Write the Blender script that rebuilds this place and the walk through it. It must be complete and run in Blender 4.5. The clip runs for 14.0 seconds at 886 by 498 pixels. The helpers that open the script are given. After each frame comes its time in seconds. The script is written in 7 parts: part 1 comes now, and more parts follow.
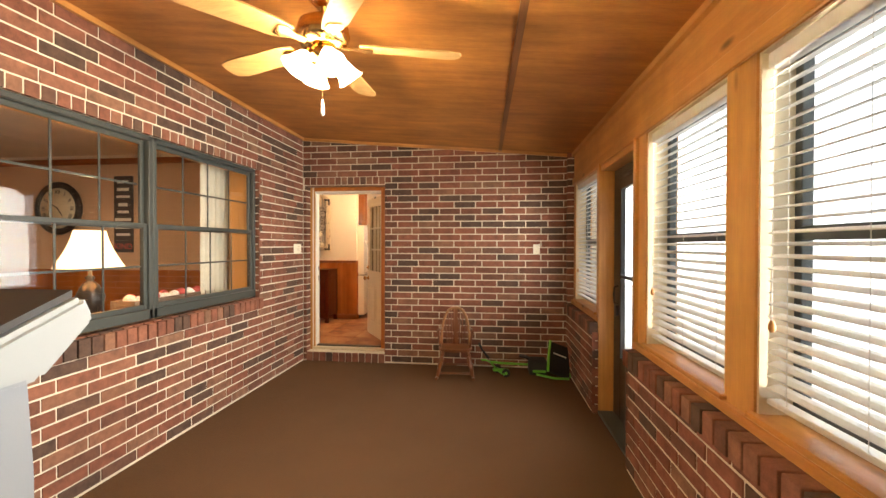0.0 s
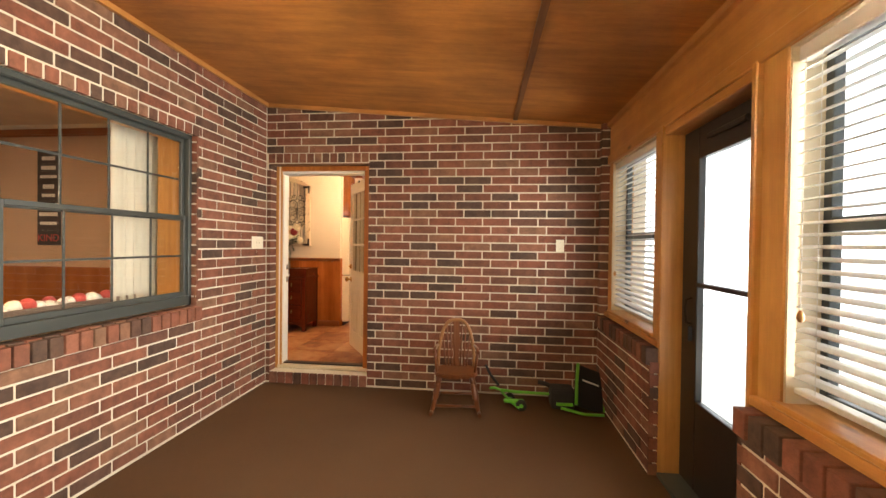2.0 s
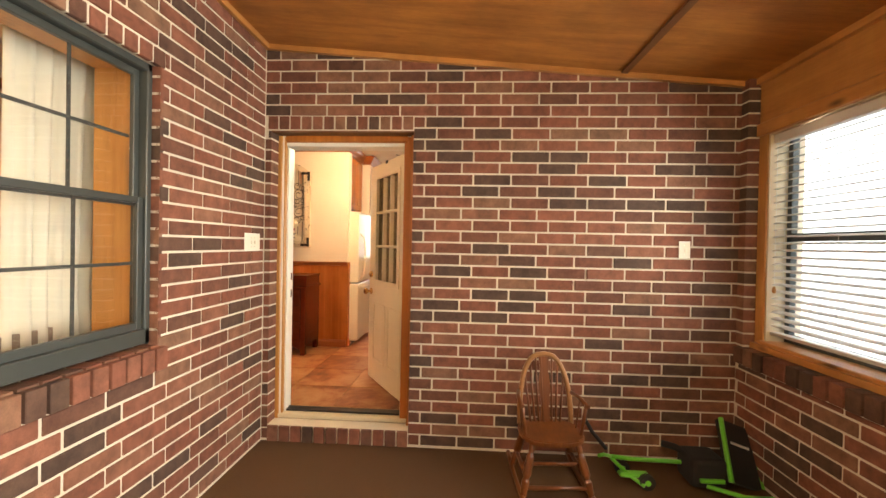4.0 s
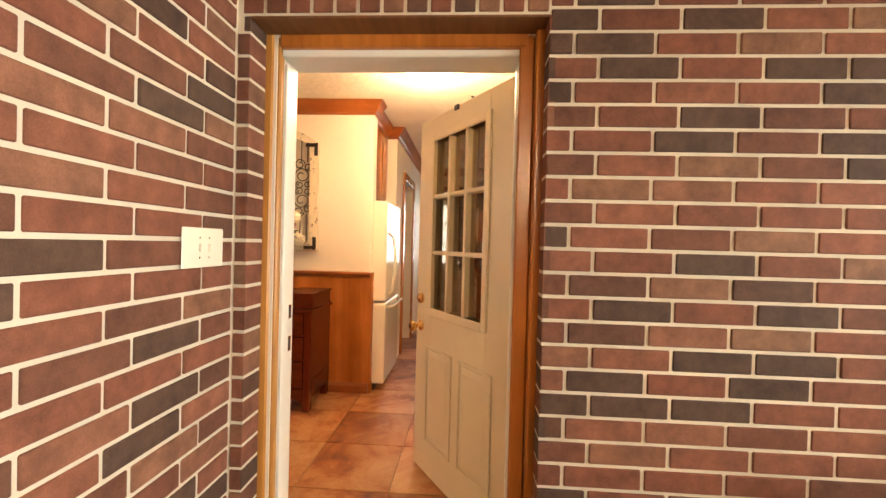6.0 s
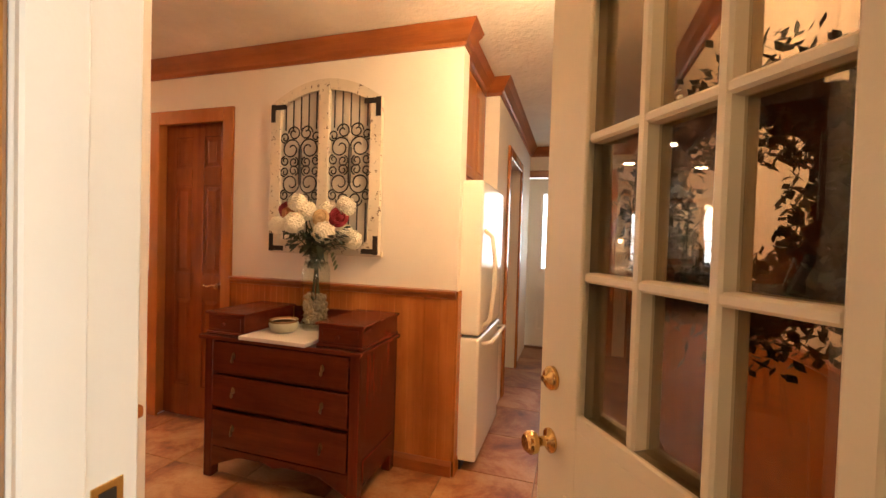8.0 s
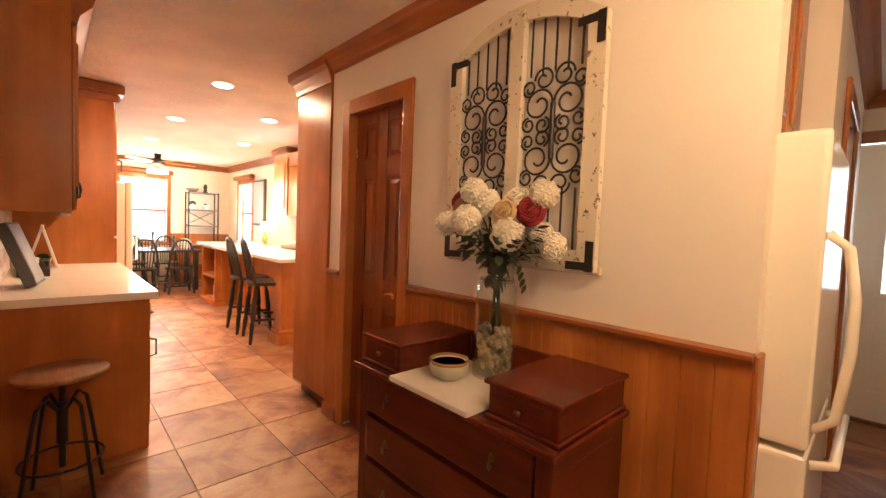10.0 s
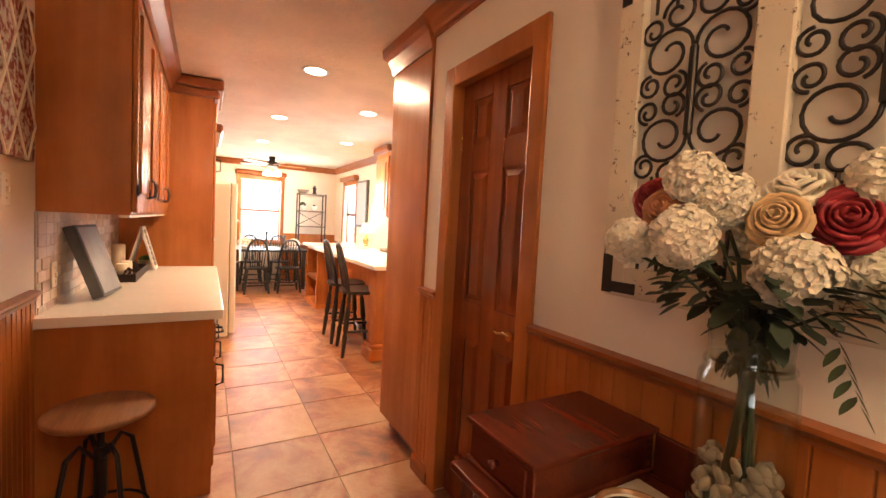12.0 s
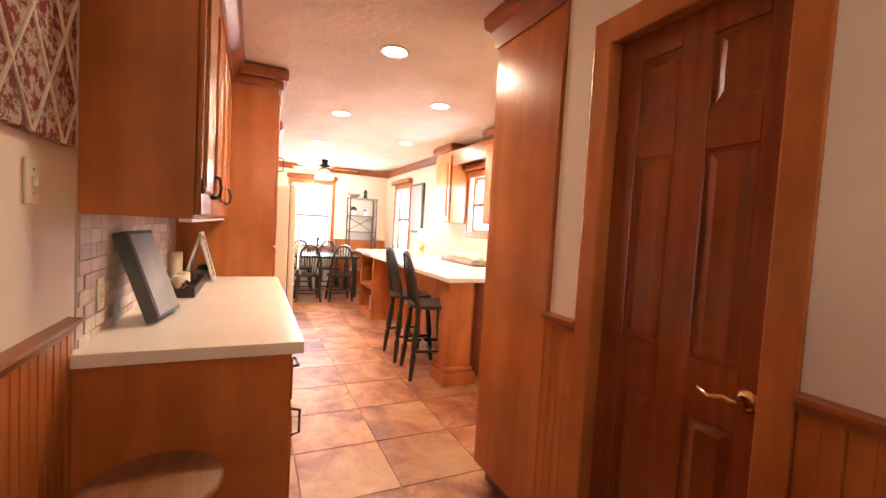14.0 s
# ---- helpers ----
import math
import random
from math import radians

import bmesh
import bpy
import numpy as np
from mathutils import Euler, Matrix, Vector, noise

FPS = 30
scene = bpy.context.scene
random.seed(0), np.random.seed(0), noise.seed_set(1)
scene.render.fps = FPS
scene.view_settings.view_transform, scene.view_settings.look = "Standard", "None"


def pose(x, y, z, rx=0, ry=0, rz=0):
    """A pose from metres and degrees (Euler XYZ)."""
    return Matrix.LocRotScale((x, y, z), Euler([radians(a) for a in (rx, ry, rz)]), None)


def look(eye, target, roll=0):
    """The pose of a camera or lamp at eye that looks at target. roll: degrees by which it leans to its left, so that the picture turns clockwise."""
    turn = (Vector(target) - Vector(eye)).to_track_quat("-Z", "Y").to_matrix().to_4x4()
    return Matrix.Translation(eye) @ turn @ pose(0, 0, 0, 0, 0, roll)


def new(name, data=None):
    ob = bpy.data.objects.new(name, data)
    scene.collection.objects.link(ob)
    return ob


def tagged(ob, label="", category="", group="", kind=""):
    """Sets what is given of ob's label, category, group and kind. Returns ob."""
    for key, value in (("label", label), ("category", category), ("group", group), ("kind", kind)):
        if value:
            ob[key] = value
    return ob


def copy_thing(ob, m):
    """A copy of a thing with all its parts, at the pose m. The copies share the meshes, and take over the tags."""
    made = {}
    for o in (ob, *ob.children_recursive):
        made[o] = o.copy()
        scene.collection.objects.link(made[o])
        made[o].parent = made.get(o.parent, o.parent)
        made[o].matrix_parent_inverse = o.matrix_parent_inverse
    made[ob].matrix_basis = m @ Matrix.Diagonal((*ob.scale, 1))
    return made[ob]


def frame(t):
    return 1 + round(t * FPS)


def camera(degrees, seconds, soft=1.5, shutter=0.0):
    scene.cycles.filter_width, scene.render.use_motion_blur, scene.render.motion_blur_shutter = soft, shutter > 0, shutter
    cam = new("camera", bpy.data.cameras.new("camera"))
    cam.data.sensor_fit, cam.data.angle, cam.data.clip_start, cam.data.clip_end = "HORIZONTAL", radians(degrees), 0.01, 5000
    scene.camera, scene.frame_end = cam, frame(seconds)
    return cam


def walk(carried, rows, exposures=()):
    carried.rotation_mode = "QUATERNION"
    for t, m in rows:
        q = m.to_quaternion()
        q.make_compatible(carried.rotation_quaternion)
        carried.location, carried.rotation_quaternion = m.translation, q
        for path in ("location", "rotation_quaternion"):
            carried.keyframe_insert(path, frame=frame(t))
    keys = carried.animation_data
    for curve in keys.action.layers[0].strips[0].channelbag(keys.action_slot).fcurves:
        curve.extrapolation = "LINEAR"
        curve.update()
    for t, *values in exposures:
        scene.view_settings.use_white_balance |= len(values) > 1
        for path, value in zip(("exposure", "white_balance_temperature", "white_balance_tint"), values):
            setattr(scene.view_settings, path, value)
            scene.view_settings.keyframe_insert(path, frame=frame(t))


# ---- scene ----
cam = camera(93.6, 14.0)
# length of the walk, first eye height, and the turn that lays the walls along x and y
METRES, EYE, TURN = 7.75, 1.47, 6.6
ROWS = [
    (0.0, 0.0, 0.0, 0.0, 0.0, -0.53, -0.12),
    (0.5, 0.0038, 0.0277, -0.002, -0.07, -0.52, -0.31),
    (1.0, 0.0114, 0.0641, -0.0014, -0.07, -0.62, -0.43),
    (1.5, 0.0099, 0.1007, -0.0034, 0.04, -0.63, -0.59),
    (2.0, 0.0002, 0.1368, -0.0054, -0.21, -0.67, -0.72),
    (4.5, -0.1062, 0.337, -0.0057, -3.7, -0.54, -1.29),
    (5.0, -0.1222, 0.3886, -0.0058, -3.86, -0.62, -1.41),
    (5.5, -0.1368, 0.4417, -0.0038, -3.69, -0.62, -1.44),
    (6.0, -0.1462, 0.4917, -0.0028, -3.22, -0.6, -1.51),
    (6.5, -0.1469, 0.5412, -0.0007, -2.16, -0.57, -1.53),
    (7.0, -0.1513, 0.5856, -0.0004, -0.43, -0.67, -1.6),
    (7.5, -0.1525, 0.6265, 0.0, 3.52, -0.86, -1.68),
    (8.0, -0.1546, 0.663, 0.0008, 10.8, -1.27, -1.75),
    (8.5, -0.1598, 0.696, -0.0001, 18.47, -1.55, -1.73),
    (9.0, -0.1671, 0.7225, 0.0009, 26.64, -1.96, -1.86),
    (11.5, -0.2462, 0.822, 0.0097, 51.94, -2.88, -3.0),
    (12.0, -0.2677, 0.8288, 0.0094, 53.91, -2.92, -3.05),
    (12.5, -0.2932, 0.831, 0.0085, 55.31, -2.77, -3.1),
    (13.0, -0.3143, 0.8309, 0.0084, 56.48, -2.71, -3.2),
    (13.5, -0.335, 0.8312, 0.0082, 57.77, -2.56, -3.2),
    (14.0, -0.3516, 0.8242, 0.0073, 58.87, -2.41, -3.2),
]
DIP = ((0.0, 0.0), (8.0, 0.0), (9.0, -0.2), (11.5, -0.4), (14.0, -0.45))


def dip(t):
    """A small lowering of the view in the second half of the walk, in degrees."""
    return float(np.interp(t, [a for a, _ in DIP], [b for _, b in DIP]))


walk(cam, [(t, pose(0, 0, EYE, 0, 0, TURN) @ pose(METRES * x, METRES * y, METRES * z, 90 + pitch + dip(t), roll, yaw))
           for t, x, y, z, yaw, pitch, roll in ROWS],
     exposures=((0.0, 0.05, 6600, 8), (2.0, 0.05, 6600, 8), (4.5, 0.3, 6700, 7), (6.5, 0.24, 6800, 8), (8.0, 0.06, 6600, 10), (8.6, 0.08, 6500, 11), (9.2, -0.14, 6450, 12), (11.5, -0.35, 6300, 13),
                (12.5, -0.35, 6050, 13), (14.0, -0.3, 5450, 10)))

# ---- world and lights ----
world = bpy.data.worlds.new("sky")
scene.world = world
world.use_nodes = True
sky = world.node_tree.nodes.new("ShaderNodeTexSky")
sky.sky_type, sky.sun_disc = "NISHITA", False
sky.sun_elevation, sky.sun_rotation = radians(54), radians(180)
world.node_tree.links.new(sky.outputs[0], world.node_tree.nodes["Background"].inputs[0])
world.node_tree.nodes["Background"].inputs[1].default_value = 0.15


def lamp(kind, name, energy, colour, m, size=0.1, size_y=None, spread=180):
    d = bpy.data.lights.new(name, kind)
    d.energy, d.color = energy, colour
    if kind == "AREA":
        d.shape, d.size, d.size_y, d.spread = "RECTANGLE", size, size_y or size, radians(spread)
    elif kind == "SUN":
        d.angle = size
    else:
        d.shadow_soft_size = size
    ob = new(name, d)
    ob.matrix_world = m
    return ob


WARM, DAY, PORCHDAY = (1.0, 0.66, 0.36), (0.95, 0.98, 1.0), (1.0, 0.93, 0.82)
lamp("SUN", "sun", 3.0, (1.0, 0.95, 0.86), look((0.3, -10, 14), (0, 0, 0)), radians(0.5))
# daylight in the openings of the porch windows and its storm door
for y, wide in ((4.41, 0.5), (2.27, 0.86), (1.20, 0.86), (0.15, 0.86)):
    lamp("AREA", "window_daylight", (17 if y < 1 else 28) * wide, PORCHDAY, look((0.948, y, 1.56), (0.0, y + 0.12, 1.58)), wide, 1.2, 112)
lamp("AREA", "door_daylight", 18, PORCHDAY, look((1.055, 3.3, 1.25), (0.0, 3.34, 1.1)), 0.5, 1.2, 112)
# daylight in the dining room windows and the glazed back door
lamp("AREA", "window_daylight", 80, DAY, look((-12.36, 7.12, 1.7), (-10.0, 7.12, 1.5)), 0.85, 1.2)
lamp("AREA", "window_daylight", 54, DAY, look((-11.2, 8.76, 1.7), (-11.2, 7.0, 1.5)), 0.7, 1.1)
lamp("AREA", "window_daylight", 40, DAY, look((-8.06, 8.86, 1.85), (-8.06, 7.0, 1.3)), 0.6, 0.6)
lamp("AREA", "door_daylight", 5, DAY, look((-1.88, 10.42, 1.65), (-1.88, 8.0, 1.0)), 0.6, 0.95)

# ---- materials ----
def node_material(name, rough=0.5, metal=0.0, spec=0.5):
    m = bpy.data.materials.new(name)
    m.use_nodes = True
    b = m.node_tree.nodes["Principled BSDF"]
    b.inputs["Roughness"].default_value, b.inputs["Metallic"].default_value = rough, metal
    b.inputs["Specular IOR Level"].default_value = spec
    return m, m.node_tree, b


def n_(tree, kind, **values):
    node = tree.nodes.new("ShaderNode" + kind)
    for key, v in values.items():
        node.inputs[key.replace("_", " ")].default_value = v
    return node


def coords(tree, scale=(1, 1, 1), where="Object"):
    tc, mp = tree.nodes.new("ShaderNodeTexCoord"), tree.nodes.new("ShaderNodeMapping")
    mp.inputs["Scale"].default_value = scale
    tree.links.new(tc.outputs[where], mp.inputs["Vector"])
    return mp.outputs["Vector"]


def world_coords(tree, scale=(1, 1, 1)):
    g, mp = tree.nodes.new("ShaderNodeNewGeometry"), tree.nodes.new("ShaderNodeMapping")
    mp.inputs["Scale"].default_value = scale
    tree.links.new(g.outputs["Position"], mp.inputs["Vector"])
    return mp.outputs["Vector"]


def ramp(tree, fac, stops):
    r = tree.nodes.new("ShaderNodeValToRGB")
    e = r.color_ramp.elements
    while len(e) < len(stops):
        e.new(0.5)
    for el, (p, c) in zip(e, stops):
        el.position, el.color = p, (*c, 1)
    tree.links.new(fac, r.inputs["Fac"])
    return r.outputs["Color"]


def mix(tree, fac, a, b, blend="MIX"):
    x = tree.nodes.new("ShaderNodeMix")
    x.data_type, x.blend_type = "RGBA", blend
    for value, socket in ((fac, x.inputs[0]), (a, x.inputs[6]), (b, x.inputs[7])):
        if isinstance(value, (int, float)):
            socket.default_value = value
        elif isinstance(value, tuple):
            socket.default_value = (*value, 1)
        else:
            tree.links.new(value, socket)
    return x.outputs[2]


def bump(tree, b, height, strength, distance=0.002):
    k = n_(tree, "Bump", Strength=strength, Distance=distance)
    tree.links.new(height, k.inputs["Height"])
    tree.links.new(k.outputs["Normal"], b.inputs["Normal"])


def noise_(tree, vec, scale, detail=4.0, rough=0.55):
    k = n_(tree, "TexNoise", Scale=scale, Detail=detail, Roughness=rough)
    tree.links.new(vec, k.inputs["Vector"])
    return k.outputs["Fac"]


def painted(name, colour, rough=0.5, var=0.06, grain=160.0, relief=0.15, spec=0.5, metal=0.0, deep=0.001):
    """Paint, plastic, cloth or metal: broad blotches, fine grain and relief."""
    m, t, b = node_material(name, rough, metal, spec)
    v = world_coords(t)
    lo = tuple(c * (1 - var) for c in colour)
    hi = tuple(min(1, c * (1 + var)) for c in colour)
    big = ramp(t, noise_(t, v, 2.3), [(0.35, lo), (0.65, hi)])
    fine = noise_(t, v, grain, 2.0)
    col = mix(t, 0.12, big, ramp(t, fine, [(0.3, lo), (0.7, hi)]))
    t.links.new(col, b.inputs["Base Color"])
    bump(t, b, fine, relief, deep)
    return m


def wood(name, light, dark, rough=0.35, axis="z", figure=1.0, spec=0.5, knots=False, lines=1.0):
    """Boards with long grain along an axis of the world."""
    m, t, b = node_material(name, rough, 0, spec)
    k = {"x": (0.6, 9, 9), "y": (9, 0.6, 9), "z": (9, 9, 0.6)}[axis]
    v = world_coords(t, tuple(c * figure for c in k))
    a = noise_(t, v, 1.6, 5, 0.6)
    w = n_(t, "TexWave", Scale=0.9, Distortion=7.0, Detail=3.0)
    t.links.new(v, w.inputs["Vector"])
    fine = noise_(t, world_coords(t, tuple(c * 9 for c in k)), 2.0, 3)
    mid = tuple((p + q) / 2 for p, q in zip(light, dark))
    col = ramp(t, a, [(0.3, dark), (0.5, mid), (0.72, light)])
    col = mix(t, 0.22 * lines, col, ramp(t, w.outputs["Fac"], [(0.1, dark), (0.9, light)]))
    col = mix(t, 0.25 * lines, col, ramp(t, fine, [(0.3, dark), (0.7, light)]))
    blotch = noise_(t, world_coords(t, (1.0, 1.0, 0.7)), 2.6, 4, 0.6)
    col = mix(t, 0.6, col, ramp(t, blotch, [(0.32, (0.66, 0.62, 0.58)), (0.68, (1.25, 1.25, 1.22))]), "MULTIPLY")
    if knots:
        vo = n_(t, "TexVoronoi", Scale=1.0)
        t.links.new(world_coords(t, tuple({0.6: 1.6, 9: 5.0}[c] for c in k)), vo.inputs["Vector"])
        spot = ramp(t, vo.outputs["Distance"], [(0.03, (1, 1, 1)), (0.11, (0, 0, 0))])
        col = mix(t, spot, col, tuple(c * 0.3 for c in dark))
    t.links.new(col, b.inputs["Base Color"])
    bump(t, b, fine, 0.12, 0.001)
    return m


def brick_material(name, joined):
    m, t, b = node_material(name, 0.8, 0, 0.3)
    if joined:
        r = t.nodes.new("ShaderNodeNewGeometry").outputs["Random Per Island"]
    else:
        r = t.nodes.new("ShaderNodeObjectInfo").outputs["Random"]
    base = ramp(t, r, [(0.0, (0.085, 0.053, 0.041)), (0.17, (0.102, 0.060, 0.045)), (0.26, (0.155, 0.068, 0.046)),
                       (0.5, (0.21, 0.080, 0.052)), (0.8, (0.25, 0.105, 0.068)), (1.0, (0.225, 0.125, 0.080))])
    v = world_coords(t)
    blot = noise_(t, v, 11, 6, 0.68)
    fine = noise_(t, v, 260, 3)
    col = mix(t, 0.7, base, ramp(t, blot, [(0.3, (0.42, 0.4, 0.4)), (0.68, (1.3, 1.27, 1.2))]), "MULTIPLY")
    col = mix(t, 0.3, col, ramp(t, fine, [(0.35, (0.6, 0.6, 0.6)), (0.65, (1.2, 1.2, 1.2))]), "MULTIPLY")
    t.links.new(col, b.inputs["Base Color"])
    bump(t, b, mix(t, 0.5, blot, fine), 0.6, 0.003)
    return m


def tile_material():
    """Rust and buff slate-look floor tile: clouded, each tile with a tone of its own."""
    m, t, b = node_material("slate_tile", 0.46, 0, 0.5)
    r = t.nodes.new("ShaderNodeObjectInfo").outputs["Random"]
    v = world_coords(t)
    shift = t.nodes.new("ShaderNodeVectorMath")
    shift.operation = "MULTIPLY_ADD"
    t.links.new(r, shift.inputs[0])
    shift.inputs[1].default_value = (31, 17, 5)
    t.links.new(v, shift.inputs[2])
    k = n_(t, "TexNoise", Scale=2.6, Detail=7.0, Roughness=0.66, Distortion=0.5)
    t.links.new(shift.outputs[0], k.inputs["Vector"])
    col = ramp(t, k.outputs["Fac"], [(0.34, (0.12, 0.036, 0.014)), (0.45, (0.27, 0.088, 0.028)), (0.53, (0.36, 0.17, 0.07)),
                                     (0.70, (0.45, 0.28, 0.15))])
    tone = ramp(t, r, [(0.0, (0.7, 0.6, 0.52)), (0.5, (0.95, 0.9, 0.84)), (1.0, (1.2, 1.18, 1.12))])
    col = mix(t, 0.8, col, tone, "MULTIPLY")
    fine = noise_(t, v, 60, 4)
    col = mix(t, 0.2, col, ramp(t, fine, [(0.3, (0.6, 0.55, 0.5)), (0.7, (1.2, 1.2, 1.2))]), "MULTIPLY")
    t.links.new(col, b.inputs["Base Color"])
    bump(t, b, k.outputs["Fac"], 0.35, 0.004)
    return m


def carpet_material():
    m, t, b = node_material("carpet", 0.95, 0, 0.1)
    v = world_coords(t)
    fine, big = noise_(t, v, 420, 2), noise_(t, v, 1.4, 5)
    col = mix(t, 0.6, ramp(t, big, [(0.3, (0.092, 0.049, 0.024)), (0.7, (0.13, 0.072, 0.036))]),
              ramp(t, fine, [(0.3, (0.06, 0.033, 0.017)), (0.7, (0.16, 0.092, 0.05))]))
    t.links.new(col, b.inputs["Base Color"])
    bump(t, b, fine, 0.8, 0.004)
    return m


def glass(name, tint=(1, 1, 1), rough=0.0):
    """Thin clear pane: see-through with a gloss that grows at grazing angles."""
    m, t, b = node_material(name)
    t.nodes.remove(b)
    out = t.nodes["Material Output"]
    tr, gl, lw, mx = (t.nodes.new("ShaderNode" + k) for k in ("BsdfTransparent", "BsdfGlossy", "LayerWeight", "MixShader"))
    pw, fr = t.nodes.new("ShaderNodeMath"), t.nodes.new("ShaderNodeMath")
    pw.operation, fr.operation = "POWER", "MULTIPLY_ADD"
    lw.inputs["Blend"].default_value = 0.5
    t.links.new(lw.outputs["Facing"], pw.inputs[0])
    pw.inputs[1].default_value = 4.0
    t.links.new(pw.outputs[0], fr.inputs[0])
    fr.inputs[1].default_value, fr.inputs[2].default_value = 0.6, 0.05
    tr.inputs[0].default_value = (*tint, 1)
    gl.inputs["Roughness"].default_value = rough
    t.links.new(fr.outputs[0], mx.inputs[0])
    t.links.new(tr.outputs[0], mx.inputs[1])
    t.links.new(gl.outputs[0], mx.inputs[2])
    t.links.new(mx.outputs[0], out.inputs[0])
    return m


def glow(name, colour, strength):
    m, t, b = node_material(name, 0.4)
    b.inputs["Base Color"].default_value = (*colour, 1)
    b.inputs["Emission Color"].default_value = (*colour, 1)
    b.inputs["Emission Strength"].default_value = strength
    return m


BRICK, BRICK_J = brick_material("brick", False), brick_material("brick_joined", True)
MORTAR = painted("mortar", (0.64, 0.58, 0.47), 0.95, 0.12, 300, 0.5, 0.2)
CARPET, TILE = carpet_material(), tile_material()
GROUT = painted("grout", (0.26, 0.165, 0.10), 0.9, 0.15, 300, 0.4, 0.2)
PLY_Y = wood("ceiling_plywood", (0.56, 0.245, 0.055), (0.25, 0.085, 0.018), 0.46, "x", 0.8)
PLANK = wood("knotty_pine", (0.62, 0.33, 0.10), (0.40, 0.18, 0.045), 0.35, "z", 1.0, knots=True)
PLANK_Y = wood("pine_plank_long", (0.58, 0.29, 0.09), (0.37, 0.155, 0.04), 0.35, "y", 1.0, knots=True)
PLANK_X = wood("pine_plank_cross", (0.58, 0.29, 0.09), (0.37, 0.155, 0.04), 0.35, "x", 1.0)
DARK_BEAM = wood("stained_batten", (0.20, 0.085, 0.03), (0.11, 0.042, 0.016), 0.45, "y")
OAK = wood("honey_oak", (0.50, 0.178, 0.040), (0.31, 0.090, 0.019), 0.26, "z", 0.4, lines=0.25)
OAK_X = wood("honey_oak_cross", (0.34, 0.108, 0.026), (0.21, 0.055, 0.013), 0.28, "x")
OAK_Y = wood("honey_oak_long", (0.34, 0.108, 0.026), (0.21, 0.055, 0.013), 0.28, "y")
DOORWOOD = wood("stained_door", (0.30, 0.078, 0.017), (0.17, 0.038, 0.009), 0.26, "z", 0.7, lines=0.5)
MAHOGANY = wood("mahogany", (0.14, 0.026, 0.010), (0.065, 0.011, 0.005), 0.26, "x")
MAHOGANY_Z = wood("mahogany_upright", (0.125, 0.023, 0.009), (0.06, 0.010, 0.005), 0.26, "z")
YELLOWWOOD = wood("varnished_jamb", (0.52, 0.25, 0.055), (0.34, 0.135, 0.026), 0.35, "z", knots=True)
# redder copy of the jamb wood, its shaded look put into the colour
SHADED_JAMB = wood("shaded_varnished_jamb", (0.52, 0.19, 0.038), (0.33, 0.10, 0.018), 0.3, "z", knots=True)
CREAM = painted("cream_wall", (0.78, 0.70, 0.59), 0.75, 0.03, 220, 0.25, 0.3)
TAN_WALL = painted("tan_wall", (0.66, 0.46, 0.31), 0.75, 0.04, 220, 0.25, 0.3)
CEIL = painted("textured_ceiling", (0.76, 0.69, 0.58), 0.85, 0.08, 22, 1.0, 0.2, deep=0.008)
WHITE = painted("white_paint", (0.80, 0.79, 0.73), 0.4, 0.03)
DOORCREAM = painted("cream_door_paint", (0.63, 0.53, 0.36), 0.42, 0.04)
BISQUE = painted("bisque_enamel", (0.83, 0.77, 0.64), 0.18, 0.02, 90, 0.12)
QUARTZ = painted("white_quartz", (0.80, 0.76, 0.70), 0.2, 0.04, 240, 0.05)
IRON = painted("black_iron", (0.035, 0.028, 0.025), 0.45, 0.2, 120, 0.3, 0.5, 0.6)
BLACK = painted("black_paint", (0.018, 0.016, 0.015), 0.35, 0.15)
DARKFRAME = painted("dark_bronze_frame", (0.045, 0.052, 0.05), 0.4, 0.1)
BRASS = painted("brass", (0.75, 0.50, 0.20), 0.22, 0.06, 120, 0.1, 0.5, 1.0)
STEEL = painted("bright_metal", (0.62, 0.60, 0.56), 0.25, 0.05, 120, 0.1, 0.5, 1.0)
PLASTIC = painted("ivory_plastic", (0.82, 0.78, 0.66), 0.35, 0.02)
BLIND = painted("white_blind", (0.66, 0.64, 0.60), 0.5, 0.04)
GLASS = glass("window_glass")
# this pane's tint paints in the dimness behind the open door
DOORGLASS = glass("dimmed_door_glass", (0.62, 0.56, 0.49))
LAWN = painted("outside_ground", (0.78, 0.77, 0.72), 0.95, 0.3, 8, 0.6, 0.2)
BULB = glow("lit_glass", (1.0, 0.82, 0.55), 22.0)
# glow of the backdrop panels, mottled white for the daylight behind the panes
DAYGLOW = glow("glowing_daylight", (0.93, 0.97, 1.0), 1.0)
ht = DAYGLOW.node_tree
ht.links.new(ramp(ht, noise_(ht, world_coords(ht, (0.5, 0.5, 0.8)), 1.0, 5, 0.6), [(0.36, (0.8, 0.88, 0.82)), (0.47, (1.25, 1.28, 1.3)), (0.7, (1.6, 1.63, 1.65))]), DAYGLOW.node_tree.nodes["Principled BSDF"].inputs["Emission Color"])


# ---- mesh tools ----
def box(bm, x0, x1, y0, y1, z0, z1, bevel=0.0, seg=1):
    m = Matrix.LocRotScale(((x0 + x1) / 2, (y0 + y1) / 2, (z0 + z1) / 2), None, (abs(x1 - x0), abs(y1 - y0), abs(z1 - z0)))
    vs = bmesh.ops.create_cube(bm, size=1.0, matrix=m)["verts"]
    if bevel:
        es = list({e for v in vs for e in v.link_edges})
        bmesh.ops.bevel(bm, geom=es, offset=bevel, segments=seg, affect="EDGES", profile=0.6)
    return bm


